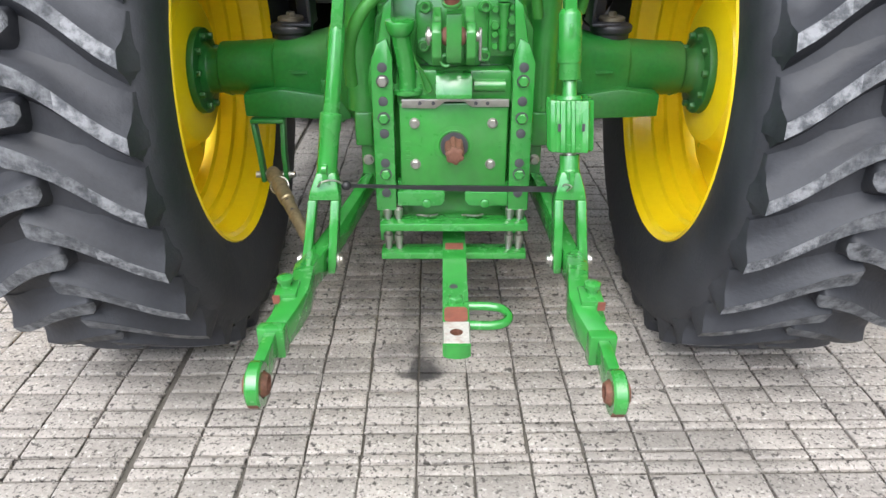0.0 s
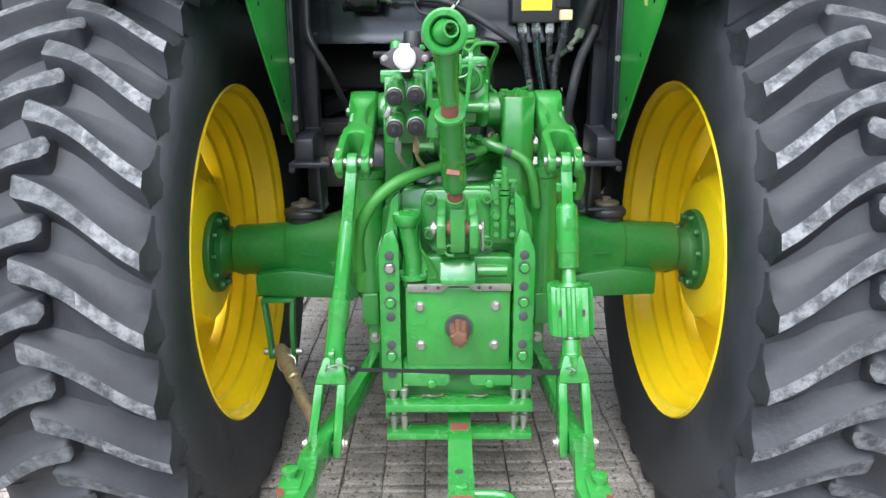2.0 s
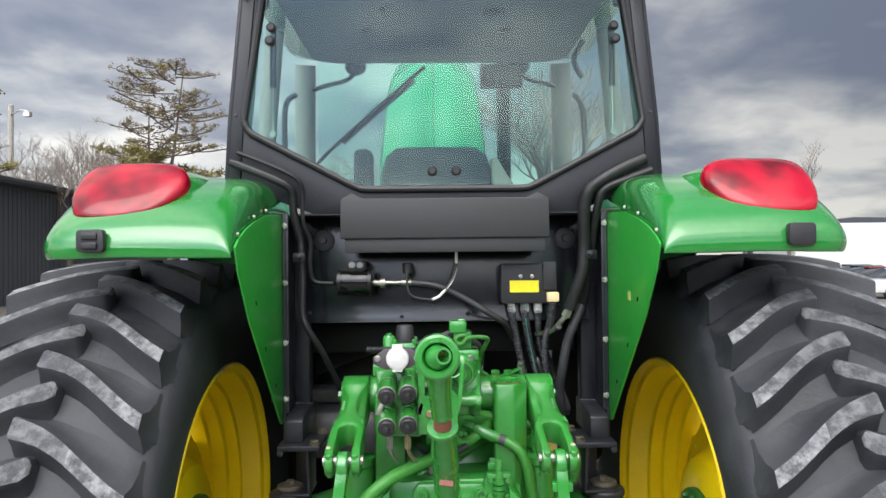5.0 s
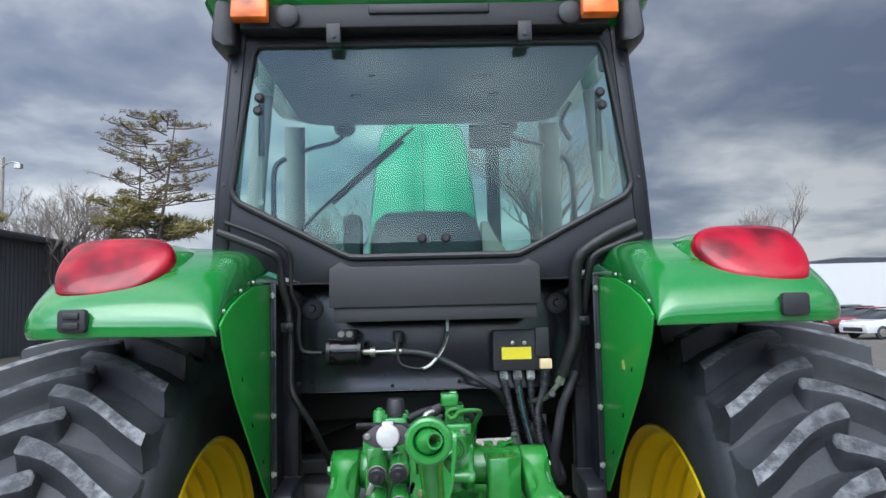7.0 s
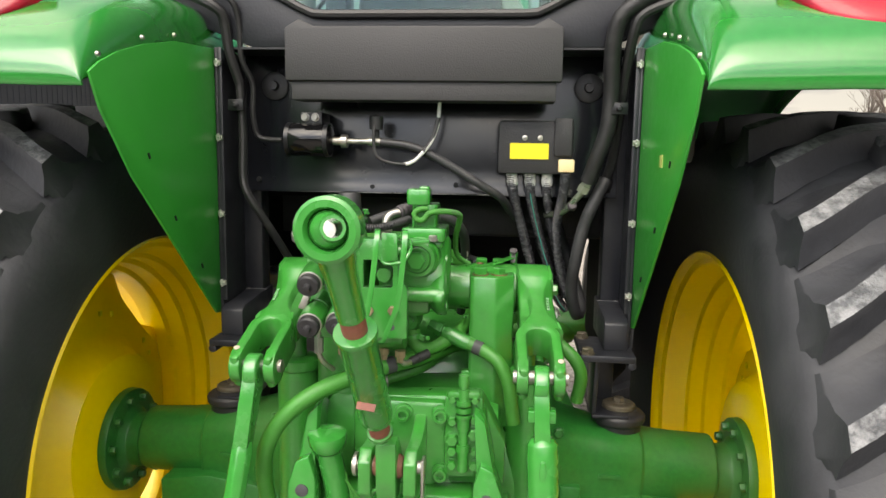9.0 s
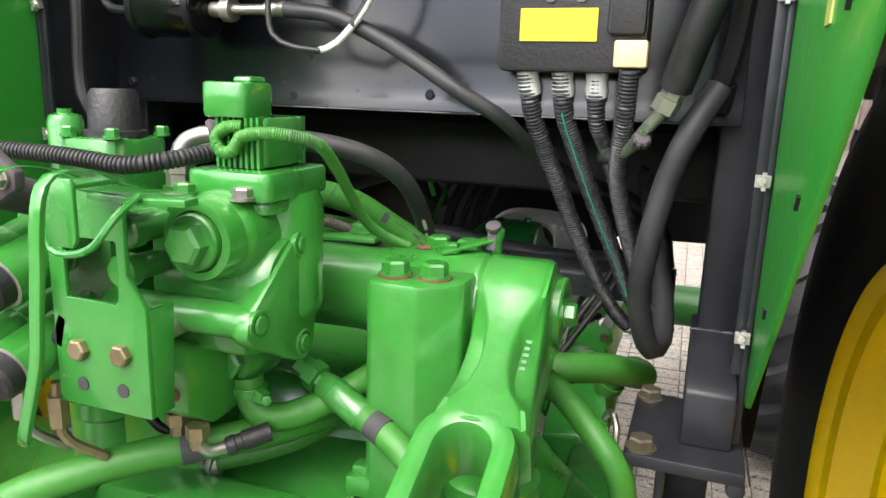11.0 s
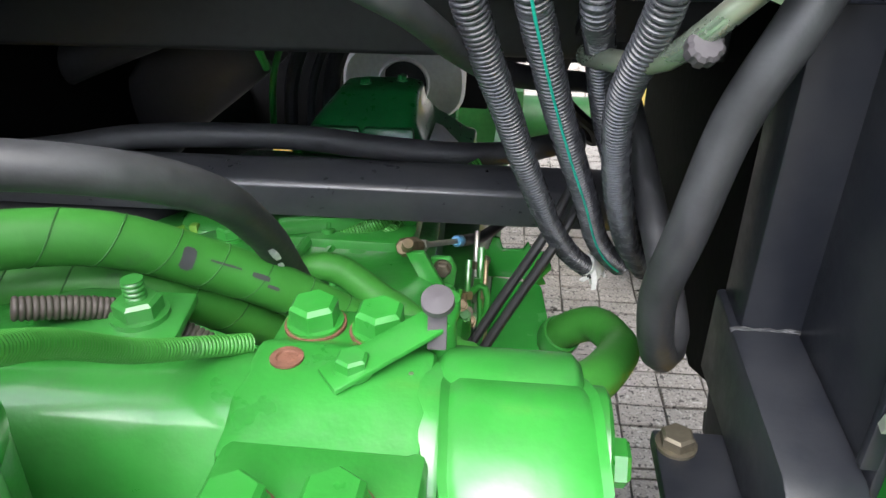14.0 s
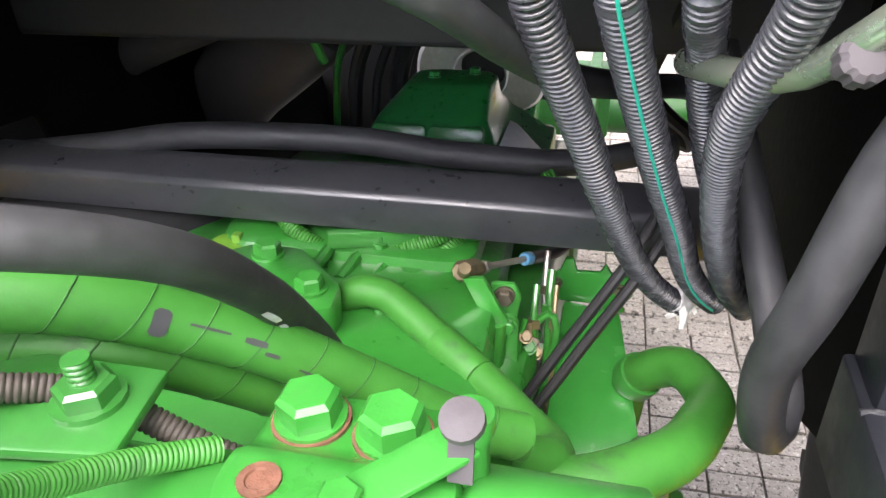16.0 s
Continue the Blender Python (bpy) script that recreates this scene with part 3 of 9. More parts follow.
def front_wheel(s):
    c = V(s * 0.86, 4.62, 0.60)
    bm = bm_new()
    prof = [(-0.13, 0.37), (-0.185, 0.42), (-0.19, 0.47), (-0.165, 0.535), (-0.10, 0.555), (0, 0.56)]
    prof += [(-x, r) for x, r in prof[-2::-1]] + [(0.12, 0.34), (-0.12, 0.34)]
    n = 72
    put = lambda x, r, a: c + V(s * x, -r * math.cos(a), max(r * math.sin(a), -0.597))
    rows = [[bm.verts.new(put(x, r, 2 * math.pi * i / n)) for x, r in prof] for i in range(n)]
    for i in range(n):
        ring_faces(bm, rows[i], rows[(i + 1) % n])
    tyre = part("front_tyre", bm, RUBBER, tractor, "smaller black lugged front tyre", smooth=40)
    for side in (-1, 1):
        for k in range(20):
            a0 = 2 * math.pi * (k + (0.5 if side > 0 else 0)) / 20
            rings = []
            for u in np.linspace(0, 1, 5):
                x, ang = side * (-0.01 + 0.17 * u), a0 - 0.2 * u
                rings.append([put(x, 0.54, ang - 0.06), put(x, 0.60 - 0.02 * u ** 3, ang - 0.04), put(x, 0.60 - 0.02 * u ** 3, ang + 0.04), put(x, 0.54, ang + 0.06)])
            bm = bm_new()
            loft(bm, rings)
            part("tread_lug", bm, RUBBER, tyre)
    bm = bm_new()
    lathe(bm, c + V(-s * 0.13, 0, 0), V(s, 0, 0), ((0, 0.38), (0.01, 0.36), (0.09, 0.33), (0.12, 0.30), (0.13, 0.12), (0.05, 0.11), (0.04, 0.02)), 48)
    part("front_rim", bm, YELLOW, tyre)


for s in (-1, 1):
    front_wheel(s)
bm = bm_new()
cyl(bm, (-0.7, 4.62, 0.58), (0.7, 4.62, 0.58), 0.09)
box(bm, (0, 4.62, 0.62), (0.5, 0.26, 0.22))
part("front_axle", bm, DEEP, tractor, bevel=0.01)
for s in (-1, 1):
    bm = bm_new()
    box(bm, (s * 0.19, 3.98, 0.70), (0.04, 1.54, 0.16))
    part("frame_rail", bm, DEEP, tractor, bevel=0.006)


# ---- rear axle housings ----
def axle_housing(s):
    bm = bm_new()
    rings = []
    n = 32
    for x, w, h, e, zc in ((0.70, 0.150, 0.150, 2.0, 0.826), (0.695, 0.158, 0.158, 2.0, 0.826), (0.60, 0.165, 0.165, 2.1, 0.826), (0.53, 0.175, 0.175, 2.3, 0.826),
                           (0.525, 0.185, 0.19, 3.5, 0.824), (0.42, 0.20, 0.21, 4, 0.825), (0.34, 0.24, 0.24, 4, 0.83), (0.30, 0.30, 0.30, 3, 0.83), (0.20, 0.40, 0.40, 3, 0.83)):
        ring = []
        for i in range(n):
            a = 2 * math.pi * i / n
            c, q = math.cos(a), math.sin(a)
            ring.append(V(s * x, AX_Y + w / 2 * math.copysign(abs(c) ** (2 / e), c), zc + h / 2 * math.copysign(abs(q) ** (2 / e), q)))
        rings.append(ring)
    loft(bm, rings)
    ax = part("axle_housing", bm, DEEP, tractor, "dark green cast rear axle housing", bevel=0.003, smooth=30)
    bm = bm_new()
    prism(bm, [(s * 0.615, 0.708), (s * 0.615, 0.775), (s * 0.50, 0.79), (s * 0.30, 0.76), (s * 0.30, 0.70), (s * 0.34, 0.698)], "y", 2.075, 2.30)
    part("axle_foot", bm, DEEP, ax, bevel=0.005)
    bm = bm_new()
    box(bm, (s * 0.36, 2.085, 0.80), (0.045, 0.03, 0.035))
    part("cast_boss", bm, DEEP, ax, bevel=0.003)
    bm = bm_new()
    box(bm, (s * 0.45, 2.098, 0.835), (0.05, 0.006, 0.008))
    part("cast_bar", bm, DEEP, ax)
    bolts(ax, [(s * 0.33, 2.09, z) for z in (0.70, 0.78, 0.86, 0.94)], (0, -1, 0), 0.010, 0.01, DEEP)
    # rubber cab mount on the axle
    bm = bm_new()
    lathe(bm, (s * 0.478, 2.197, 0.890), (0, 0, 1), ((0, 0.042), (0.016, 0.042), (0.017, 0.050)), 28)
    mount = part("mount_foot", bm, OLIVE, tractor)
    bm = bm_new()
    lathe(bm, (s * 0.478, 2.197, 0.906), (0, 0, 1), ((0, 0.050), (0.004, 0.054), (0.026, 0.054), (0.032, 0.062), (0.046, 0.063), (0.052, 0.058), (0.056, 0.044), (0.060, 0.042)), 36)
    part("rubber_bush", bm, PLASTIC, mount, "black rubber cab mount", bevel=0.002)
    bm = bm_new()
    lathe(bm, (s * 0.478, 2.197, 0.966), (0, 0, 1), ((0, 0.036), (0.002, 0.039), (0.010, 0.039), (0.013, 0.035)), 32)
    hexbolt(bm, (s * 0.478, 2.197, 0.979), (0, 0, 1), 0.012, 0.010)
    part("mount_washer", bm, OLIVE, mount)


for s in (-1, 1):
    axle_housing(s)

# ---- cab ----
CAB_Y = 2.17


def cab():
    # upper rear skin round the window: a plate with a polygonal opening
    outer = [(-0.40, 1.80), (-0.665, 1.90), (-0.655, 2.08), (-0.605, 2.60), (0.605, 2.60), (0.655, 2.08), (0.665, 1.90), (0.40, 1.80)]
    inner = [(-0.255, 1.872), (-0.585, 2.045), (-0.605, 2.075), (-0.535, 2.525), (0.535, 2.525), (0.605, 2.075), (0.585, 2.045), (0.255, 1.872)]
    bm = bm_new()
    for y0, y1 in ((CAB_Y, CAB_Y + 0.045),):
        of = [bm.verts.new((x, y0, z)) for x, z in outer]
        nf = [bm.verts.new((x, y0, z)) for x, z in inner]
        ob = [bm.verts.new((x, y1, z)) for x, z in outer]
        nb = [bm.verts.new((x, y1, z)) for x, z in inner]
        ring_faces(bm, of, nf)
        ring_faces(bm, nb, ob)
        ring_faces(bm, nf, nb)
        ring_faces(bm, ob, of)
    frame_ob = part("cab_rear_frame", bm, SLATE, tractor, "black painted cab rear frame", bevel=0.003)
    # rubber seal round the glass
    bm = bm_new()
    path = [V(x, CAB_Y - 0.008, z) for x, z in inner]
    soft = []
    for a, b, c in zip(path[-1:] + path[:-1], path, path[1:] + path[:1]):
        soft += [b.lerp(a, 0.03 / (b - a).length), b.lerp((a + c) / 2, 0.02), b.lerp(c, 0.03 / (b - c).length)]
    tube(bm, soft + soft[:2], 0.010, 8, straight=True)
    part("window_seal", bm, PLASTIC, frame_ob, "black rubber window seal")
    bm = bm_new()
    prism(bm, [(x * 1.01, z) for x, z in inner], "y", CAB_Y - 0.002, CAB_Y + 0.003)
    pane = part("rear_window", bm, GLASS, tractor, "tinted glass rear window reflecting clouds")
    pane.visible_shadow = False
    for sx in (-1, 1):
        for z in (2.365, 2.325):
            bm = bm_new()
            lathe(bm, (sx * (0.520 + (2.365 - z) * 0.12), CAB_Y - 0.002, z), (0, -1, 0), ((0, 0.015), (0.006, 0.015), (0.012, 0.009)), 18)
            part("hinge_button", bm, PLASTIC, pane)
        bm = bm_new()
        lathe(bm, (sx * 0.036, CAB_Y - 0.002, 1.925), (0, -1, 0), ((0, 0.015), (0.006, 0.015), (0.012, 0.009)), 18)
        part("latch_button", bm, PLASTIC, pane)
    # corner posts, rounded outwards, running up to the roof
    for sx in (-1, 1):
        rings = []
        for z, xo in ((1.86, 0.668), (2.08, 0.655), (2.60, 0.605)):
            sec = [(xo - 0.05, CAB_Y - 0.006), (xo - 0.012, CAB_Y - 0.004), (xo, CAB_Y + 0.012), (xo + 0.004, CAB_Y + 0.10), (xo - 0.05, CAB_Y + 0.10)]
            rings.append([V(sx * x, y, z) for x, y in sec])
        bm = bm_new()
        loft(bm, rings)
        post = part("cab_corner_post", bm, SLATE, tractor, "black steel cab corner post, tinted for mirrored sky", bevel=0.004)
        for z in (2.10, 2.45):
            bm = bm_new()
            lathe(bm, (sx * (0.628 - (z - 2.1) * 0.1), CAB_Y - 0.006, z), (0, -1, 0), ((0, 0.005), (0.003, 0.004)), 12)
            part("rivet", bm, GREY, post)
    # recessed lower panel
    bm = bm_new()
    sheet = [(2.285, 1.80), (2.285, 1.53), (2.2835, 1.50), (2.2800, 1.480), (2.274, 1.464)]
    loft(bm, [[V(-0.46, y, z), V(0.46, y, z), V(0.46, y + 0.017, z), V(-0.46, y + 0.017, z)] for y, z in sheet])
    prism(bm, [(-0.46, 1.464), (-0.46, 1.461), (0.46, 1.461), (0.46, 1.464)], "y", 2.274, 2.33)
    low = part("cab_lower_panel", bm, GLOSSBLACK, tractor, "black sheet-steel panel under the rear window", bevel=0.002)
    for x, z in ((-0.138, 1.477), (0.071, 1.485), (-0.43, 1.49), (0.43, 1.49)):
        bm = bm_new()
        hexbolt(bm, (x, 2.285, z), (0, -1, 0), 0.006, 0.005)
        part("screw", bm, BLACK, low)
    for sx in (-1, 1):
        bm = bm_new()
        lathe(bm, (sx * 0.385, 2.285, 1.722), (0, -1, 0), ((0, 0.034), (0.004, 0.034), (0.007, 0.028), (0.006, 0.012), (0.02, 0.010)), 28)
        part("grommet", bm, PLASTIC, low)
    bm = bm_new()
    prism(bm, [(-0.46, 1.80), (-0.46, 1.795), (0.46, 1.795), (0.46, 1.80)], "y", CAB_Y, 2.30)
    part("panel_ledge", bm, BLACK, low)
    # grey tray cover with two ears
    bm = bm_new()
    prism(bm, [(-0.312, 1.722), (-0.312, 1.838), (-0.278, 1.858), (-0.246, 1.842), (0.246, 1.842), (0.278, 1.858), (0.312, 1.838), (0.312, 1.722)], "y", 2.135, 2.168)
    tray = part("tray_cover", bm, GREYPL, tractor, "dark grey textured cover under the window", bevel=0.004)
    bm = bm_new()
    box(bm, (0, 2.19, 1.702), (0.60, 0.09, 0.044))
    part("tray_lip", bm, GREYPL, tray, bevel=0.003)
    # floor pan of the cab, seen from below
    bm = bm_new()
    box(bm, (0, 3.045, 1.47), (1.0, 1.36, 0.05))
    part("cab_floor", bm, DULL, tractor, bevel=0.004)
    # uprights beside the panel
    for sx in (-1, 1):
        bm = bm_new()
        box(bm, (sx * 0.465, 2.345, 1.50), (0.056, 0.058, 0.62))
        up_ = part("cab_upright", bm, POST, tractor, "black square steel cab upright", bevel=0.006)
        bm = bm_new()
        prism(bm, [(2.150, 1.116), (2.150, 1.180), (2.17, 1.190), (2.372, 1.204), (2.372, 1.116)], "x", sx * 0.430, sx * 0.484)
        part("upright_foot", bm, POST, up_, bevel=0.004)
        bm = bm_new()
        tube(bm, [V(sx * (0.429 + 0.0548 * k / 9), 2.3155 + 0.0006 * (k % 2), 1.1985 + 0.0008 * (k % 3)) for k in range(10)], 0.0024, 8, 0.004)
        part("weld_bead", bm, WELD, up_, "rough painted weld bead")
        bm = bm_new()
        prism(bm, [(2.168, 1.118), (2.168, 1.80), (2.372, 1.80), (2.372, 1.118)], "x", sx * 0.4845, sx * 0.492)
        box(bm, (sx * 0.480, 2.172, 1.50), (0.012, 0.008, 0.60))
        part("upright_flange", bm, POST, up_, bevel=0.002)
        bm = bm_new()
        box(bm, (sx * 0.436, 2.195, 1.108), (0.124, 0.176, 0.016))
        cyl(bm, (sx * 0.490, 2.108, 1.094), (sx * 0.490, 2.28, 1.094), 0.010, n=14)
        part("foot_plate", bm, POST, up_, bevel=0.003)
        bm = bm_new()
        prism(bm, [(2.12, 1.100), (2.25, 1.100), (2.25, 0.962), (2.15, 0.962)], "x", sx * 0.414 - 0.005, sx * 0.414 + 0.005)
        part("mount_cheek", bm, POST, up_, bevel=0.002)
        bm = bm_new()
        prism(bm, [(sx * 0.414, 1.100), (sx * 0.470, 1.100), (sx * 0.470, 0.962), (sx * 0.414, 0.962)], "y", 2.252, 2.262)
        part("mount_back", bm, POST, up_, bevel=0.002)
        bm = bm_new()
        box(bm, (sx * 0.452, 2.205, 0.961), (0.085, 0.13, 0.008))
        part("mount_base", bm, POST, up_, bevel=0.002)
        for y in (2.124, 2.265):
            bm = bm_new()
            hexbolt(bm, (sx * 0.391, y, 1.116), (0, 0, 1), 0.0125, 0.011)
            part("bolt", bm, OLIVE, up_)
        # row of clip nuts that hold the mudguard
        for z in (1.764, 1.592, 1.412, 1.244):
            bm = bm_new()
            box(bm, (sx * 0.4815, 2.163, z), (0.015, 0.007, 0.011), (18, 0, 0))
            box(bm, (sx * 0.4825, 2.160, z + 0.007), (0.004, 0.008, 0.004))
            box(bm, (sx * 0.4825, 2.160, z - 0.007), (0.004, 0.008, 0.004))
            hexbolt(bm, (sx * 0.4805, 2.161, z), (0, -1, 0), 0.0045, 0.005, False)
            part("clip_nut", bm, ZINC, up_, "shiny zinc clip nut")
    # roof
    bm = bm_new()
    rings = []
    for z, w, y0, y1 in ((2.56, 0.60, 2.18, 3.24), (2.575, 0.66, 2.14, 3.28), (2.66, 0.69, 2.06, 3.40), (2.74, 0.64, 2.14, 3.38), (2.77, 0.55, 2.28, 3.2)):
        rings.append([V(x, y, z) for x, y in rrect(2 * w, y1 - y0, 0.14, 5, 0, (y0 + y1) / 2)])
    loft(bm, rings)
    roof = part("cab_roof", bm, SHEET, tractor, "green cab roof with black underside")
    bm = bm_new()
    box(bm, (-0.01, 2.145, 2.600), (1.10, 0.10, 0.095))
    box(bm, (0, 2.11, 2.605), (0.36, 0.05, 0.03))
    part("roof_header", bm, PLASTIC, roof, "black plastic header over the rear window", bevel=0.006)
    for sx in (-1, 1):
        bm = bm_new()
        rings = [[V(sx * x, y, z) for x, y in ((0.575, 2.10), (0.640 - d, 2.08), (0.660 - d, 2.15), (0.655 - d, 2.40), (0.575, 2.40))] for z, d in ((2.500, 0.035), (2.514, 0.008), (2.535, 0.0), (2.64, 0.012))]
        loft(bm, rings)
        part("roof_corner", bm, PLASTIC, roof, bevel=0.012)
        bm = bm_new()
        box(bm, (sx * 0.512 - 0.010, 2.062, 2.604), (0.106, 0.04, 0.085), (-8, 0, 0))
        part("indicator_lamp", bm, AMBER, roof, "amber indicator lamp lens", bevel=0.006)
        bm = bm_new()
        box(bm, (sx * 0.285, 2.112, 2.535), (0.042, 0.04, 0.06))
        lathe(bm, (sx * 0.285, 2.095, 2.525), (0, -1, 0), ((0, 0.008), (0.006, 0.008)), 12)
        part("window_hinge", bm, PLASTIC, roof, bevel=0.006)
        bm = bm_new()
        lathe(bm, (sx * 0.42, 2.10, 2.585), (0, -1, 0), ((0, 0.035), (0.02, 0.035), (0.024, 0.028)), 24)
        part("work_lamp_socket", bm, PLASTIC, roof)
    # headliner, front and side posts, seen through the glass
    bm = bm_new()
    rings = [[V(x, y, z) for x, y in rrect(w, d, 0.1, 4, 0, 2.72)] for z, w, d in ((2.535, 0.9, 0.75), (2.545, 1.08, 0.98), (2.559, 1.15, 1.06))]
    loft(bm, rings)
    liner = part("headliner", bm, LINER, tractor, "pale grey cab headliner with air vents", bevel=0.01)
    for k in range(22):
        for j in range(2):
            bm = bm_new()
            box(bm, (-0.20 + 0.019 * k, 2.803, 2.498 + 0.018 * j), (0.009, 0.006, 0.012))
            part("vent_slot", bm, DARK, liner)
    bm = bm_new()
    box(bm, (0.0, 2.90, 2.515), (0.56, 0.19, 0.06))
    part("vent_box", bm, LINER, liner, bevel=0.015)
    for x in (-0.155, 0.085):
        bm = bm_new()
        lathe(bm, (x, 3.06, 2.537), (0, 0, -1), ((0, 0.075), (0.008, 0.07), (0.01, 0.05), (0.004, 0.045)), 28)
        part("loudspeaker", bm, PLASTIC, liner)
    bm = bm_new()
    rings = [[V(x, y, z) for x, y in rrect(w, d, 0.03, 4, -0.035, 3.0)] for z, w, d in ((2.54, 0.25, 0.2), (2.515, 0.22, 0.17), (2.508, 0.18, 0.13))]
    loft(bm, rings)
    part("roof_console", bm, SEAT, liner)
    for x, y, r in ((-0.28, 2.72, 0.022), (0.25, 2.72, 0.022), (-0.2, 2.48, 0.012)):
        bm = bm_new()
        lathe(bm, (x, y, 2.536), (0, 0, -1), ((0, r), (0.008, r), (0.012, r * 0.7)), 20)
        part("roof_knob", bm, PLASTIC, liner)
    bm = bm_new()
    box(bm, (0.19, 2.52, 2.530), (0.075, 0.06, 0.012))
    part("cab_light", bm, GREYPL, liner, bevel=0.004)
    for sx in (-1, 1):
        for name, p0, p1, r in (("door_post", (0.715, 2.85, 1.5), (0.650, 2.80, 2.56), 0.036), ("front_post", (0.625, 3.60, 1.5), (0.595, 3.32, 2.57), 0.048)):
            bm = bm_new()
            off = -0.03 if name == "front_post" else 0.0
            tube(bm, [V(sx * p0[0] + off, p0[1], p0[2]), V(sx * (p0[0] + p1[0]) / 2 * 1.02 + off, (p0[1] + p1[1]) / 2, 2.03), V(sx * p1[0] + off, p1[1], p1[2])], r, 12, 0.1)
            part(name, bm, TRIM, tractor)
        # gas strut beside the rear window
        bm = bm_new()
        cyl(bm, (sx * 0.532, 2.245, 2.39), (sx * 0.533, 2.245, 2.20), 0.010, n=12)
        strut = part("gas_strut", bm, PLASTIC, tractor, "slim black gas strut of the rear window")
        bm = bm_new()
        cyl(bm, (sx * 0.533, 2.245, 2.20), (sx * 0.534, 2.245, 2.06), 0.005, n=10)
        lathe(bm, (sx * 0.534, 2.235, 2.055), (0, 1, 0), ((0, 0.010), (0.02, 0.010)), 12)
        part("strut_rod", bm, STEEL, strut)
        bm = bm_new()
        prism(bm, [(2.28, 1.55), (2.28, 1.72), (2.55, 1.80), (3.5, 1.55), (3.5, 1.5)], "x", sx * 0.60, sx * 0.64)
        part("cab_side_wall", bm, TRIM, tractor, bevel=0.01)
        # sun visor boss on its bent stay
        bm = bm_new()
        bmesh.ops.create_uvsphere(bm, u_segments=18, v_segments=10, radius=0.05)
        bmesh.ops.transform(bm, matrix=Matrix.Translation((sx * 0.375 - 0.012, 3.27, 2.545)) @ Matrix.Diagonal((1, 1, 0.75, 1)), verts=bm.verts)
        boss = part("visor_boss", bm, PLASTIC, tractor)
        bm = bm_new()
        tube(bm, [V(sx * 0.375 - 0.012, 3.27, 2.53), V(sx * 0.41 - 0.012, 3.28, 2.49), V(sx * 0.52 - 0.015, 3.30, 2.466), V(sx * 0.58 - 0.02, 3.34, 2.455)], 0.011, 8, 0.03)
        part("visor_stay", bm, PLASTIC, boss)
    for pts in (((-0.556, 2.30), (-0.590, 2.278), (-0.603, 2.23), (-0.604, 2.09), (-0.60, 1.86)), ((0.505, 2.29), (0.528, 2.275), (0.547, 2.22), (0.552, 2.07), (0.55, 1.86)), ((0.55, 2.50), (0.517, 2.44), (0.520, 2.40), (0.548, 2.355))):
        bm = bm_new()
        tube(bm, [V(x, 2.75, z) for x, z in pts], 0.011, 8, 0.02)
        part("grab_handle", bm, PLASTIC, tractor)
    # driving mirror under the roof
    bm = bm_new()
    box(bm, (0.277, 3.22, 2.485), (0.190, 0.022, 0.110))
    cyl(bm, (0.277, 3.23, 2.53), (0.277, 3.23, 2.57), 0.008)
    mir = part("driving_mirror", bm, PLASTIC, tractor, "black framed mirror under the cab roof", bevel=0.006)
    bm = bm_new()
    prism(bm, rrect(0.168, 0.088, 0.012, 3, 0.277, 2.485), "y", 3.206, 3.2085)
    part("mirror_glass", bm, SILVER, mir)
    # seat, wheel, console
    bm = bm_new()
    rings = [[V(x, y, z) for x, y in rrect(w, d, 0.045, 4, -0.022, yc)] for z, w, d, yc in ((1.60, 0.36, 0.13, 2.53), (1.78, 0.40, 0.15, 2.51), (1.96, 0.38, 0.13, 2.49), (2.015, 0.345, 0.11, 2.48), (2.042, 0.28, 0.07, 2.475))]
    loft(bm, rings)
    seat = part("seat_backrest", bm, SEAT, tractor, "dark padded operator seat", bevel=0.012)
    bm = bm_new()
    box(bm, (-0.01, 2.72, 1.62), (0.48, 0.46, 0.14))
    part("seat_cushion", bm, SEAT, seat, bevel=0.04)
    bm = bm_new()
    box(bm, (-0.278, 2.52, 1.93), (0.064, 0.10, 0.23))
    part("arm_pad", bm, SEAT, seat, bevel=0.02)
    bm = bm_new()
    prism(bm, [(0.165, 1.76), (0.168, 2.012), (0.188, 2.010), (0.222, 1.95), (0.275, 1.875), (0.275, 1.76)], "y", 2.47, 2.55)
    part("arm_console", bm, TRIM, seat, "pale grey sloping arm console", bevel=0.008)
    bm = bm_new()
    c, ud, vd = V(-0.03, 3.22, 2.0), V(1, 0, 0), V(0, 0.6, 0.8)
    wheel_path = [c + 0.19 * (math.cos(2 * math.pi * k / 24) * ud + math.sin(2 * math.pi * k / 24) * vd) for k in range(26)]
    tube(bm, wheel_path, 0.014, 8, 0.05)
    cyl(bm, c, V(-0.03, 3.42, 1.55), 0.03)
    part("steering_wheel", bm, PLASTIC, tractor)
    bm = bm_new()
    box(bm, (0.40, 2.75, 1.70), (0.22, 0.8, 0.26))
    part("side_console", bm, TRIM, tractor, bevel=0.04)
    # wiper across the windscreen
    bm = bm_new()
    tube(bm, [V(-0.62, 3.41, 2.08), V(-0.545, 3.385, 2.16), V(-0.30, 3.335, 2.365), V(-0.07, 3.285, 2.55)], 0.009, 6, 0.05)
    wip = part("wiper_arm", bm, PLASTIC, tractor)
    bm = bm_new()
    tube(bm, [V(-0.46, 3.375, 2.215), V(-0.30, 3.34, 2.348), V(-0.12, 3.30, 2.49)], 0.012, 6, 0.05)
    part("wiper_blade", bm, PLASTIC, wip)
    # windscreen, raked back towards its head
    bm = bm_new()
    lowr, upr = [V(x, 3.60, 1.55) for x in (-0.60, 0.54)], [V(x, 3.30, 2.60) for x in (-0.57, 0.51)]
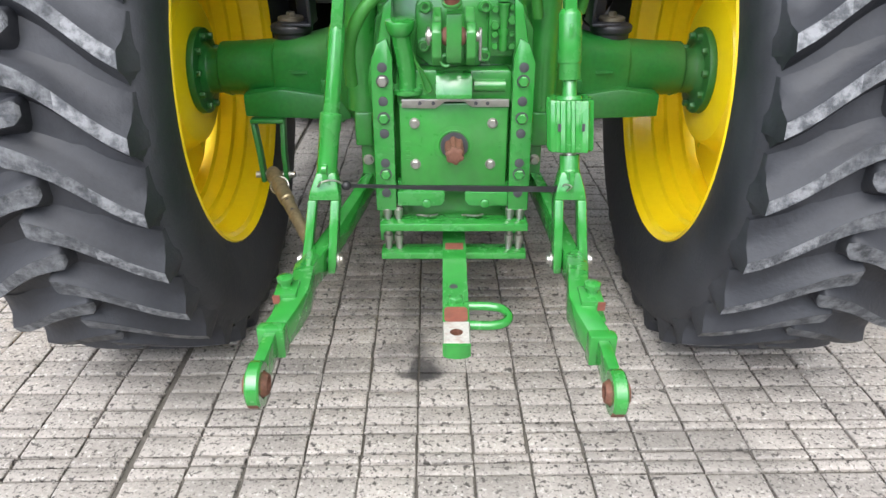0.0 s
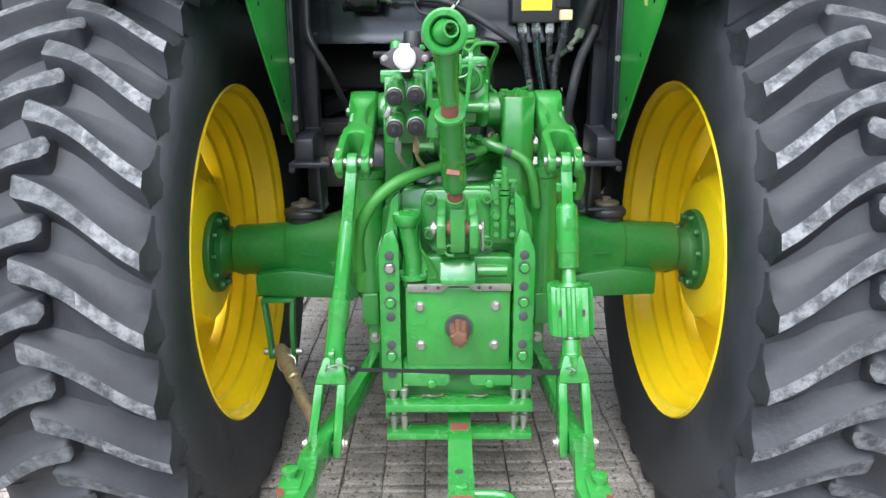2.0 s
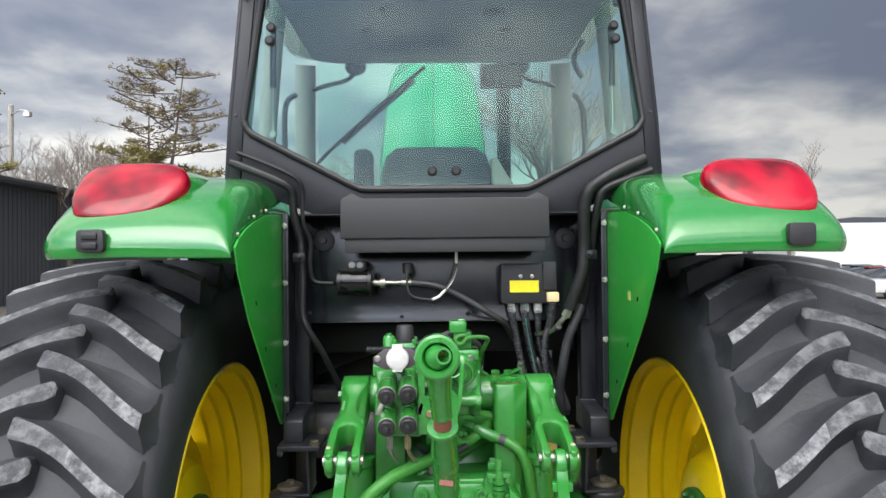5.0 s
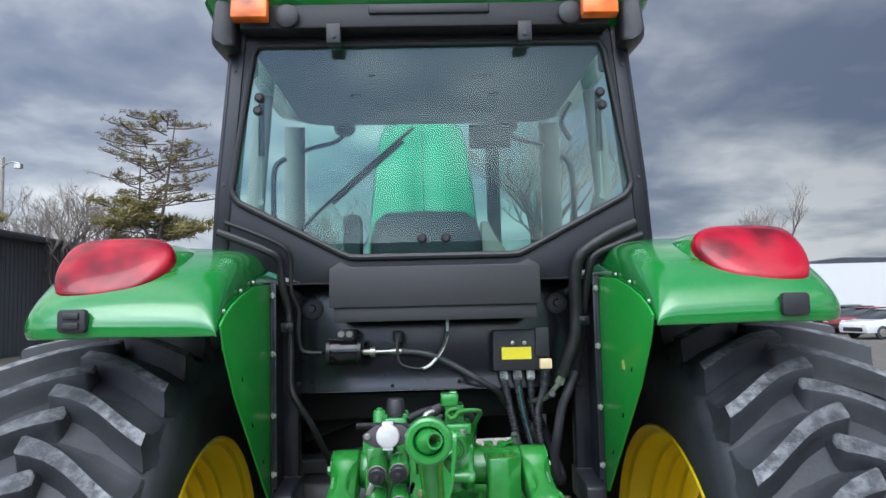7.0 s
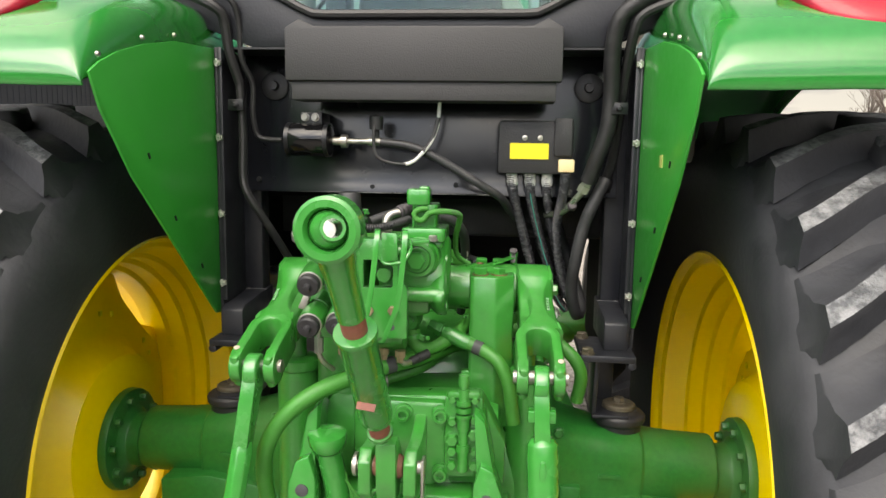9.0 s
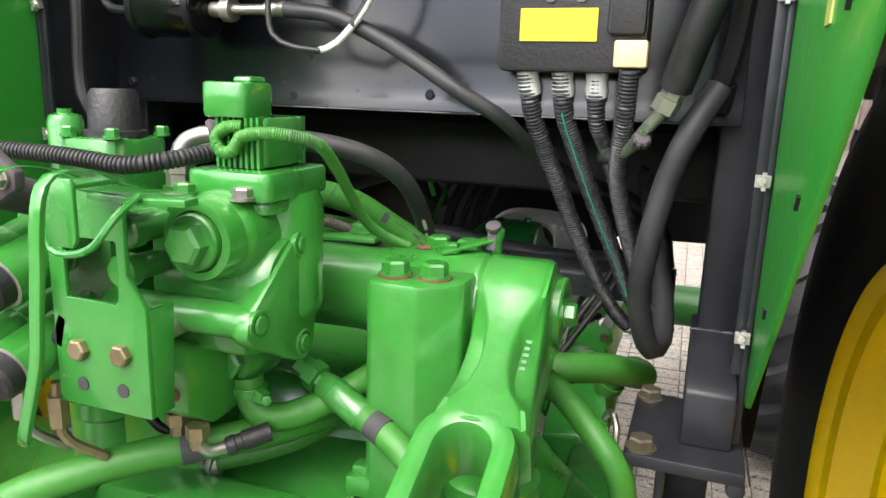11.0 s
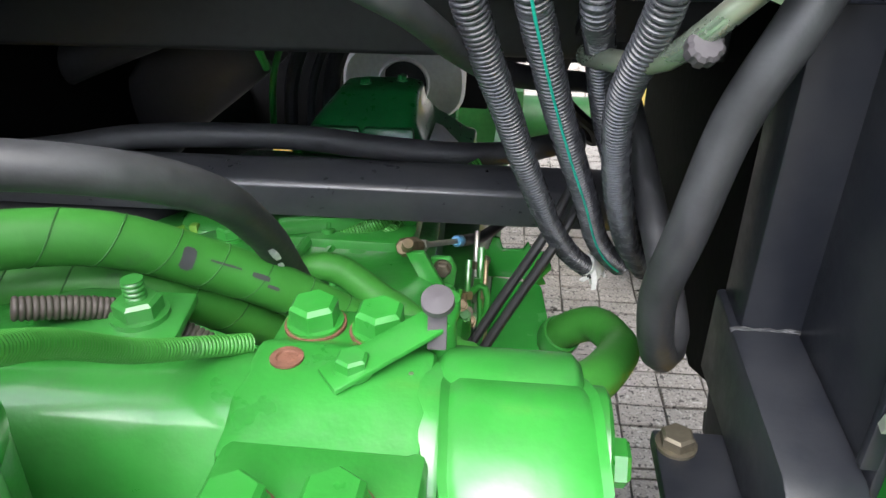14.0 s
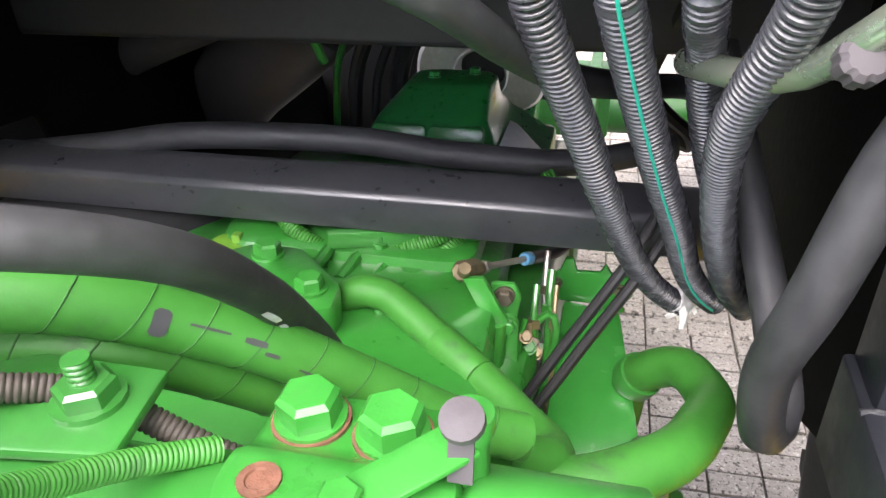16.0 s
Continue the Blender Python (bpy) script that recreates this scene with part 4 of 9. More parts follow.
    loft(bm, [[lowr[0] + V(0, d, 0), lowr[1] + V(0, d, 0), upr[1] + V(0, d, 0), upr[0] + V(0, d, 0)] for d in (0, 0.005)])
    ws = part("windscreen", bm, SCREEN, tractor)
    ws.visible_shadow = False


cab()


# hood tilted up on its rear hinge, exhaust
def hood():
    hinge, a = V(-0.035, 3.80, 1.93), radians(47)
    f, u = V(0, math.cos(a), math.sin(a)), V(0, -math.sin(a), math.cos(a))
    bm = bm_new()
    rows = []
    for t, w, h in ((0.0, 0.295, 0.0), (0.03, 0.305, 0.02), (0.5, 0.312, 0.03), (1.0, 0.306, 0.025), (1.3, 0.290, 0.0), (1.48, 0.262, -0.03), (1.60, 0.215, -0.09)):
        row = []
        for x, z in ((-1.0, -0.30), (-1.0, -0.10), (-0.97, -0.04), (-0.86, 0.0), (-0.60, 0.018), (-0.56, 0.030), (-0.18, 0.036), (-0.15, 0.028), (-0.025, 0.027), (0.0, 0.040), (0.025, 0.027), (0.15, 0.028), (0.18, 0.036), (0.56, 0.030), (0.60, 0.018), (0.86, 0.0), (0.97, -0.04), (1.0, -0.10), (1.0, -0.30)):
            row.append(hinge + f * t + u * (h + z) + V(x * w, 0, 0))
        rows.append(row)
    vs = [[bm.verts.new(p) for p in r] for r in rows]
    for a_, b_ in zip(vs, vs[1:]):
        for i in range(len(a_) - 1):
            bm.faces.new((a_[i], a_[i + 1], b_[i + 1], b_[i]))
    bm.faces.new(vs[-1])
    ob = part("hood", bm, HOODGREEN, tractor, "green engine hood tilted up on its rear hinge", smooth=50)
    th = ob.modifiers.new("thickness", "SOLIDIFY")
    th.thickness, th.offset = 0.012, -1
    bm = bm_new()
    cyl(bm, (0.338, 3.75, 1.3), (0.338, 3.75, 2.72), 0.036)
    part("exhaust_pipe", bm, PLASTIC, tractor, "black vertical exhaust pipe")


hood()


# ---- mudguards ----
def fender(s):
    prof = [(1.655, 1.664), (1.652, 1.70), (1.668, 1.735), (1.70, 1.77), (1.76, 1.815), (1.85, 1.860), (1.98, 1.893), (2.12, 1.905), (2.35, 1.90), (2.6, 1.84), (2.8, 1.72), (2.9, 1.60)]
    bm = bm_new()
    rows = []
    for i, (y, z) in enumerate(prof):
        k = min(1, i / 4)
        row = []
        for x, dz, dy in ((0.499, -0.115 * k, 0.0), (0.503, -0.06 * k, 0), (0.52, -0.025 * k, 0), (0.55, -0.006 * k, 0), (0.62, 0, 0), (0.74, 0.004, 0), (0.86, 0.0, 0.004), (0.915, -0.012 * k, 0.012),
                          (0.95, -0.035 * k, 0.035), (0.968, -0.075 * k, 0.06), (0.972, -0.12 * k, 0.08)):
            row.append(V(s * x, y + dy * (1.5 - k), max(z + dz, 1.664) if i < 5 else z + dz))
        rows.append(row)
    vs = [[bm.verts.new(p) for p in r] for r in rows]
    for a, b in zip(vs, vs[1:]):
        for i in range(len(a) - 1):
            bm.faces.new((a[i], a[i + 1], b[i + 1], b[i]))
    fen = part("mudguard", bm, SHEET, tractor, "glossy green rear mudguard", smooth=60)
    th = fen.modifiers.new("thickness", "SOLIDIFY")
    th.thickness, th.offset = 0.008, -1
    sub = fen.modifiers.new("round", "SUBSURF")
    sub.levels = sub.render_levels = 2
    # inner side wall
    top = [(1.668, 1.69), (1.70, 1.71), (1.76, 1.735), (1.85, 1.76), (1.98, 1.785), (2.175, 1.797)]
    bm = bm_new()
    prism(bm, top + [(2.175, 1.168), (2.148, 1.172), (1.79, 1.512), (1.695, 1.632)], "x", s * 0.492, s * 0.498)
    part("mudguard_side", bm, SIDE, fen, bevel=0.0015)
    for y, z in ((1.70, 1.722), (1.85, 1.772), (1.98, 1.797)):
        bm = bm_new()
        lathe(bm, (s * 0.497, y, z), (-s, 0, 0), ((0, 0.0055), (0.005, 0.004)), 12)
        part("screw", bm, STEEL, fen)
    for y, z in ((2.08, 1.30), (1.96, 1.42), (1.86, 1.55)):
        bm = bm_new()
        box(bm, (s * 0.4905, y - 0.01, z), (0.003, 0.004, 0.012), (30, 0, 0))
        part("slot", bm, BLACK, fen)
    if s > 0:
        bm = bm_new()
        box(bm, (0.4912, 1.93, 1.555), (0.0015, 0.022, 0.024))
        part("sticker", bm, PALEDECAL, fen, "small faded yellow-green sticker")
    # tail lamp pod
    c = V(s * 0.750, 1.80, 1.828)
    rim = []
    for x, z in ((0.901, 1.788), (0.910, 1.842), (0.882, 1.892), (0.785, 1.903), (0.676, 1.896), (0.640, 1.850), (0.684, 1.784), (0.770, 1.757), (0.866, 1.759)):
        rim.append(V(s * x, 1.664 + (z - 1.705) * 0.85, z))
    mid = sum(rim, V(0, 0, 0)) / len(rim)
    # rounded outline through these points
    n_ = len(rim)
    rim = [0.5 * (2 * rim[i] + (rim[(i + 1) % n_] - rim[i - 1]) * u + (2 * rim[i - 1] - 5 * rim[i] + 4 * rim[(i + 1) % n_] - rim[(i + 2) % n_]) * u ** 2
                  + (3 * rim[i] - rim[i - 1] - 3 * rim[(i + 1) % n_] + rim[(i + 2) % n_]) * u ** 3) for i in range(n_) for u in (0, 0.2, 0.4, 0.6, 0.8)]
    out = V(0, -0.72, 0.69)
    bm = bm_new()
    loft(bm, [[mid + (q - mid) * k + out * h for q in rim] for k, h in ((1.0, -0.03), (1.0, 0.0), (0.985, 0.007), (0.95, 0.0125), (0.88, 0.0165), (0.70, 0.021), (0.45, 0.0235), (0.15, 0.0245))])
    lamp = part("tail_lamp_lens", bm, REDLENS, fen, "large red tail lamp lens", smooth=80)
    # moulded steps inside the lens; dark red discs stand for two shaded screw recesses
    for x, z in ((0.702, 1.800), (0.878, 1.790)):
        bm = bm_new()
        lathe(bm, V(s * x, 1.664 + (z - 1.705) * 0.85, z) + out * 0.006, out, ((0, 0.0080), (0.009, 0.0080), (0.010, 0.006)), 16)
        part("recess_disc", bm, RUBY, lamp)
    bm = bm_new()
    bmesh.ops.create_icosphere(bm, subdivisions=4, radius=1.0)
    for v in bm.verts:
        p = v.co.copy()
        q = V(*[math.copysign(abs(t) ** 0.7, t) for t in p])
        v.co = c + V(s * 0.012, 0.105, -0.010) + V(q.x * 0.150, q.y * 0.165 + 0.05 * q.z, q.z * 0.084)
    part("lamp_pod", bm, SHEET, fen)
    # blanking plate or switch on the rear lip
    bm = bm_new()
    prism(bm, rrect(0.062, 0.052, 0.010, 3, s * 0.815, 1.708), "y", 1.640, 1.66)
    plate = part("switch_plate", bm, PLASTIC, fen, "square black plastic plate", bevel=0.002)
    if s < 0:
        for dz in (-0.011, 0.011):
            bm = bm_new()
            box(bm, (s * 0.815, 1.638, 1.708 + dz), (0.036, 0.008, 0.016))
            part("rocker_switch", bm, PLASTIC, plate, bevel=0.003)


for s in (-1, 1):
    fender(s)

# ---- rear housing and hitch ----
def rear_case():
    bm = bm_new()
    prism(bm, [(1.885, 0.46), (1.885, 0.86), (1.90, 0.90), (1.92, 1.02), (1.96, 1.045), (2.35, 1.06), (2.9, 1.02), (3.3, 0.98), (3.3, 0.45), (2.2, 0.42)], "x", -0.20, 0.20)
    case = part("transmission_case", bm, CAST, tractor, "green cast transmission housing", bevel=0.022)
    # swollen flanks towards the axles
    for s in (-1, 1):
        bm = bm_new()
        lathe(bm, (s * 0.18, AX_Y, 0.83), (s, 0, 0), ((0, 0.23), (0.05, 0.225), (0.09, 0.19), (0.12, 0.17)), 40)
        part("final_drive", bm, CAST, case, bevel=0.006)
        for k in range(10):
            a = 2 * math.pi * k / 10
            bm = bm_new()
            hexbolt(bm, (s * 0.235, AX_Y - 0.208 * math.cos(a), 0.83 + 0.208 * math.sin(a)), (s, 0, 0), 0.010, 0.011)
            part("bolt", bm, CAST, case)
    # bracket block under the rocker shaft
    bm = bm_new()
    prism(bm, [(-0.205, 0.94), (-0.165, 1.02), (-0.16, 1.055), (0.12, 1.06), (0.16, 1.05), (0.185, 1.0), (0.20, 0.94)], "y", 1.945, 2.3)
    part("case_top", bm, CAST, case, bevel=0.012)
    # pto cover plate
    bm = bm_new()
    prism(bm, [(-0.140, 0.59), (-0.140, 0.818), (0.146, 0.818), (0.146, 0.59)], "y", 1.815, 1.895)
    prism(bm, rrect(0.30, 0.09, 0.012, 3, 0.003, 0.855), "y", 1.83, 1.90)
    cover = part("pto_cover", bm, CAST, tractor, "green cast power take-off cover", bevel=0.005)
    bm = bm_new()
    lathe(bm, (0.005, 1.816, 0.703), (0, -1, 0), ((0, 0.054), (0.002, 0.053), (0.0025, 0.044), (0.004, 0.043), (0.0045, 0.041), (0.003, 0.038), (-0.016, 0.037), (-0.020, 0.026)), 44)
    part("pto_boss", bm, CAST, cover)
    # dark ring laid on the face to stand for the shaded shaft recess
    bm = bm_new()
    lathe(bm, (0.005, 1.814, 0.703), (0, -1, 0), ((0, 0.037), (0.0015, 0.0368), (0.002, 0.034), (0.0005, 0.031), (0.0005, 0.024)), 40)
    part("dark_recess_ring", bm, DARK, cover, "dark ring painted for the shaded recess round the shaft")
    bm = bm_new()
    rings = []
    n = 36
    for y, r in ((1.83, 0.026), (1.765, 0.026), (1.757, 0.021), (1.75, 0.021), (1.745, 0.0250), (1.730, 0.0240), (1.727, 0.019), (1.7265, 0.009)):
        rings.append([V(0.005 + r * (1 - 0.16 * (i % 6 < 3)) * math.cos(2 * math.pi * i / n), y, 0.703 + r * (1 - 0.16 * (i % 6 < 3)) * math.sin(2 * math.pi * i / n)) for i in range(n)])
    loft(bm, rings)
    part("pto_shaft", bm, RUST, tractor, "rusty splined power take-off shaft")
    for x, z in ((-0.100, 0.765), (0.105, 0.765), (-0.099, 0.652), (0.102, 0.652)):
        bm = bm_new()
        hexbolt(bm, (x, 1.815, z), (0, -1, 0), 0.0105, 0.009)
        part("bolt", bm, STEEL, cover, "bare zinc bolt head")
    # cast lettering that cannot be read: raised bars
    for k in range(5):
        bm = bm_new()
        box(bm, (-0.118, 1.8145, 0.66 + 0.013 * k), (0.012, 0.003, 0.007))
        part("raised_mark", bm, CAST, cover)
    for k in range(2):
        bm = bm_new()
        box(bm, (0.128, 1.8145, 0.70 + 0.013 * k), (0.008, 0.003, 0.007))
        part("raised_mark", bm, CAST, cover)
    # bare gasket strip with a raised middle
    bm = bm_new()
    prism(bm, [(-0.132, 0.808), (-0.132, 0.830), (-0.04, 0.830), (-0.025, 0.838), (0.035, 0.838), (0.05, 0.830), (0.146, 0.830), (0.146, 0.810), (0.05, 0.810), (0.03, 0.824), (-0.02, 0.824), (-0.045, 0.806)], "y", 1.806, 1.814)
    strip = part("shield_strip", bm, STEEL, tractor, "scuffed bare metal strip over the shaft cover", bevel=0.001)
    for x in (-0.085, -0.05, 0.06, 0.09):
        bm = bm_new()
        lathe(bm, (x, 1.806, 0.82), (0, -1, 0), ((0, 0.005), (0.001, 0.005)), 10)
        part("hole", bm, DARK, strip)
    bm = bm_new()
    prism(bm, [(1.770, 0.839), (1.772, 0.853), (1.792, 0.896), (1.80, 0.899), (1.87, 0.899), (1.87, 0.839)], "x", -0.044, 0.049)
    part("shield_block", bm, GREEN, tractor, "light green shield block", bevel=0.004)
    bm = bm_new()
    tube(bm, [V(0.055, 1.825, 0.862), V(0.135, 1.825, 0.862)], 0.016, 16)
    part("cross_tube", bm, CAST, cover)
    # hitch side plates with bolts, and dark discs that stand for shaded holes
    for s in (-1, 1):
        x0 = 0.152
        bm = bm_new()
        prism(bm, [(s * x0, 0.525), (s * 0.207, 0.525), (s * 0.207, 0.925), (s * 0.190, 0.972), (s * 0.165, 0.985), (s * x0, 0.94)], "y", 1.790, 1.845)
        prism(bm, [(s * 0.158, 0.93), (s * 0.192, 0.955), (s * 0.172, 1.06), (s * 0.15, 1.08)], "y", 1.81, 1.93)
        prism(bm, [(s * 0.160, 0.40), (s * 0.207, 0.40), (s * 0.207, 0.53), (s * 0.160, 0.53)], "y", 1.86, 1.91)
        plate = part("hitch_side_plate", bm, GREEN, tractor, "drilled green hitch side plate", bevel=0.004)
        for z, kind in ((0.915, 0), (0.881, 1), (0.829, 0), (0.785, 1), (0.744, 0), (0.663, 0), (0.632, 1), (0.578, 0)):
            bm = bm_new()
            if kind:
                lathe(bm, (s * 0.178, 1.790, z), (0, -1, 0), ((0, 0.0165), (0.002, 0.0165)), 24)
                part("bolt_seat", bm, DARK, plate)
                bm = bm_new()
                hexbolt(bm, (s * 0.178, 1.788, z), (0, -1, 0), 0.0125, 0.011, False)
                part("bolt", bm, STEEL if (z > 0.87 and s < 0) else GREEN, plate)
            else:
                lathe(bm, (s * 0.178, 1.790, z), (0, -1, 0), ((0, 0.0125), (0.002, 0.0125), (0.003, 0.010)), 24)
                part("dark_hole_disc", bm, DARK, plate, "dark disc painted for the shade in a drilled hole")
    # filler neck with a cap
    bm = bm_new()
    tube(bm, [V(-0.118, 1.84, 0.845), V(-0.118, 1.83, 0.90), V(-0.127, 1.815, 0.97), V(-0.131, 1.809, 1.0)], 0.0245, 20)
    lathe(bm, (-0.118, 1.842, 0.840), (0, 0, 1), ((0, 0.042), (0.010, 0.042), (0.012, 0.03)), 24)
    neck = part("filler_neck", bm, GREEN, tractor, "green oil filler neck")
    bm = bm_new()
    lathe(bm, (-0.131, 1.809, 0.992), (0.0, -0.1, 1), ((0, 0.027), (0.004, 0.031), (0.014, 0.036), (0.030, 0.038), (0.036, 0.036), (0.039, 0.02)), 28)
    part("filler_cap", bm, GREEN, neck)
    for x in (-0.152, -0.084):
        bm = bm_new()
        hexbolt(bm, (x, 1.835, 0.852), (0, 0, 1), 0.008, 0.009)
        part("bolt", bm, GREEN, neck)
    # bracket for the upper link
    bm = bm_new()
    prism(bm, [(-0.095, 0.93), (-0.095, 1.055), (-0.08, 1.075), (0.085, 1.075), (0.098, 1.06), (0.098, 0.94), (0.07, 0.90), (-0.06, 0.90)], "y", 1.872, 1.96)
    prism(bm, [(-0.21, 0.90), (-0.20, 1.02), (-0.14, 1.075), (0.16, 1.085), (0.21, 0.99), (0.21, 0.90)], "y", 1.893, 1.95)
    br = part("upper_link_bracket", bm, CAST, tractor, "green cast bracket of the upper link", bevel=0.007)
    for x, z in ((-0.070, 1.050), (0.082, 1.052), (-0.074, 0.955), (0.083, 0.93), (0.007, 1.052)):
        bm = bm_new()
        lathe(bm, (x, 1.872, z), (0, -1, 0), ((0, 0.019), (0.004, 0.0185), (0.005, 0.0138), (0.020, 0.0138), (0.022, 0.0125), (0.0222, 0.0080), (0.012, 0.0075)), 22)
        part("socket_screw", bm, CAST, br)
    bm = bm_new()
    lathe(bm, (0.083, 1.895, 0.893), (0, -1, 0), ((0, 0.022), (0.004, 0.02), (0.005, 0.008)), 20)
    part("drain_plug", bm, CAST, br)
    for x0, x1 in ((-0.052, -0.028), (0.030, 0.054)):
        bm = bm_new()
        prism(bm, [(1.88, 0.93), (1.88, 1.052), (1.862, 1.046), (1.845, 1.036), (1.80, 1.026), (1.76, 1.030), (1.735, 1.034), (1.712, 1.015), (1.712, 0.955), (1.735, 0.932), (1.80, 0.925), (1.88, 0.915)], "x", x0, x1)
        part("bracket_ear", bm, CAST, br, bevel=0.005)
    bm = bm_new()
    cyl(bm, (-0.066, 1.738, 1.0), (0.066, 1.738, 1.0), 0.0125)
    pin = part("link_pin", bm, STEEL, tractor, "worn steel hitch pin")
    bm = bm_new()
    box(bm, (0.064, 1.735, 0.982), (0.006, 0.028, 0.074), (0, 0, 0))
    part("pin_flag", bm, STEEL, pin, bevel=0.002)
    bm = bm_new()
    lathe(bm, (-0.056, 1.738, 1.0), (-1, 0, 0), ((0, 0.022), (0.006, 0.022), (0.008, 0.018)), 20)
    part("pin_washer", bm, STEEL, pin)
    # rusty bush round the pin, between the ears
    bm = bm_new()
    lathe(bm, (-0.027, 1.738, 1.0), (1, 0, 0), ((0, 0.014), (0.001, 0.018), (0.008, 0.022), (0.048, 0.022), (0.055, 0.018), (0.056, 0.014)), 28)
    part("pin_bush", bm, RUST, pin, "brown rusted bush")
    bm = bm_new()
    pts = [V(-0.018 + 0.013 * math.cos(a), 1.728, 0.945 + 0.013 * math.sin(a)) for a in np.linspace(0.6, 5.4, 14)]
    tube(bm, pts, 0.0042, 10, 0.01)
    part("hook", bm, CAST, br)
    # wire tether that hangs beside the filler neck
    bm = bm_new()
    tube(bm, [V(-0.100, 1.820, 0.945), V(-0.094, 1.820, 0.921), V(-0.081, 1.821, 0.882), V(-0.071, 1.822, 0.850), V(-0.062, 1.822, 0.843), V(-0.054, 1.822, 0.852), V(-0.062, 1.821, 0.872), V(-0.078, 1.818, 0.900), V(-0.098, 1.816, 0.930)], 0.0026, 8, 0.006)
    part("tether", bm, GHOSE, neck, "thin dark green wire loop")


rear_case()


def top_link():
    eye, low = V(-0.028, 1.44, 1.464), V(0.0, 1.738, 1.0)
    d = (low - eye).normalized()
    bm = bm_new()
    at = lambda t: eye + d * t
    lathe(bm, at(0.036), d, ((0, 0.028), (0.035, 0.0255), (0.055, 0.024), (0.127, 0.022)), 28)
    # eye ring across the link
    n = 36
    rows = []
    for y, ro, ri in ((-0.022, 0.044, 0.030), (-0.019, 0.050, 0.028), (0.019, 0.050, 0.028), (0.022, 0.044, 0.030)):
        rows.append([(y, ro), (y, ri)])
    sec = [(-0.021, 0.040), (-0.017, 0.045), (0.017, 0.045), (0.021, 0.040), (0.021, 0.031), (0.014, 0.0275), (-0.014, 0.0275), (-0.021, 0.031)]
    rings = [[bm.verts.new(eye + V(r * math.cos(2 * math.pi * i / n), y, r * math.sin(2 * math.pi * i / n))) for y, r in sec] for i in range(n)]
    for i in range(n):
        ring_faces(bm, rings[i], rings[(i + 1) % n])
    link = part("upper_link", bm, GREEN, tractor, "green upper link with a ball end and bare red bands", bevel=0.0)
    bm = bm_new()
    sec = [(-0.033, 0.0165), (-0.033, 0.0125), (0.033, 0.0125), (0.033, 0.0165), (0.026, 0.0185), (0.022, 0.020), (0.012, 0.0255), (0, 0.028), (-0.012, 0.0255), (-0.022, 0.020), (-0.026, 0.0185)]
    swing = Euler((radians(-8), 0, radians(22))).to_matrix()
    rings = [[bm.verts.new(eye + swing @ V(r * math.cos(2 * math.pi * i / n), y, r * math.sin(2 * math.pi * i / n))) for y, r in sec] for i in range(n)]
    for i in range(n):
        ring_faces(bm, rings[i], rings[(i + 1) % n])
    part("link_ball", bm, GREEN, link)
    bm = bm_new()
    lathe(bm, at(0.160), d, ((0, 0.0195), (0.04, 0.0195)), 24)
    part("red_band", bm, REDOX, link, "bare red-brown threaded band")
    bm = bm_new()
    lathe(bm, at(0.195), d, ((0, 0.034), (0.012, 0.034), (0.0125, 0.0295), (0.20, 0.0295), (0.215, 0.027), (0.225, 0.020)), 30)
    part("link_barrel", bm, GREEN, link, bevel=0.0015)
    bm = bm_new()
    lathe(bm, at(0.418), d, ((0, 0.0185), (0.03, 0.0185)), 24)
    part("red_band", bm, REDOX, link)
    bm = bm_new()
    lathe(bm, at(0.445), d, ((0, 0.023), (0.008, 0.023), (0.012, 0.020)), 24)
    prism(bm, [(1.70, 1.055), (1.735, 1.06), (1.775, 1.02), (1.775, 0.975), (1.75, 0.942), (1.715, 0.942), (1.703, 0.97)], "x", -0.017, 0.019)
    part("link_foot", bm, CAST, link, bevel=0.006)
    bm = bm_new()
    box(bm, at(0.335) + V(0.0, -0.0285, -0.018), (0.030, 0.004, 0.012), (-32, 8, 0))
    part("paint_chip", bm, REDOX, link)


top_link()


def arm_frame(s):
    o, tip = V(s * 0.258, 2.092, 1.270), V(s * (0.272 if s > 0 else 0.264), 1.777, 1.154)
    d = (tip - o).normalized()
    h = V(1, 0, 0).cross(d).normalized()
    if h.z < 0:
        h = -h
    return o, d, h


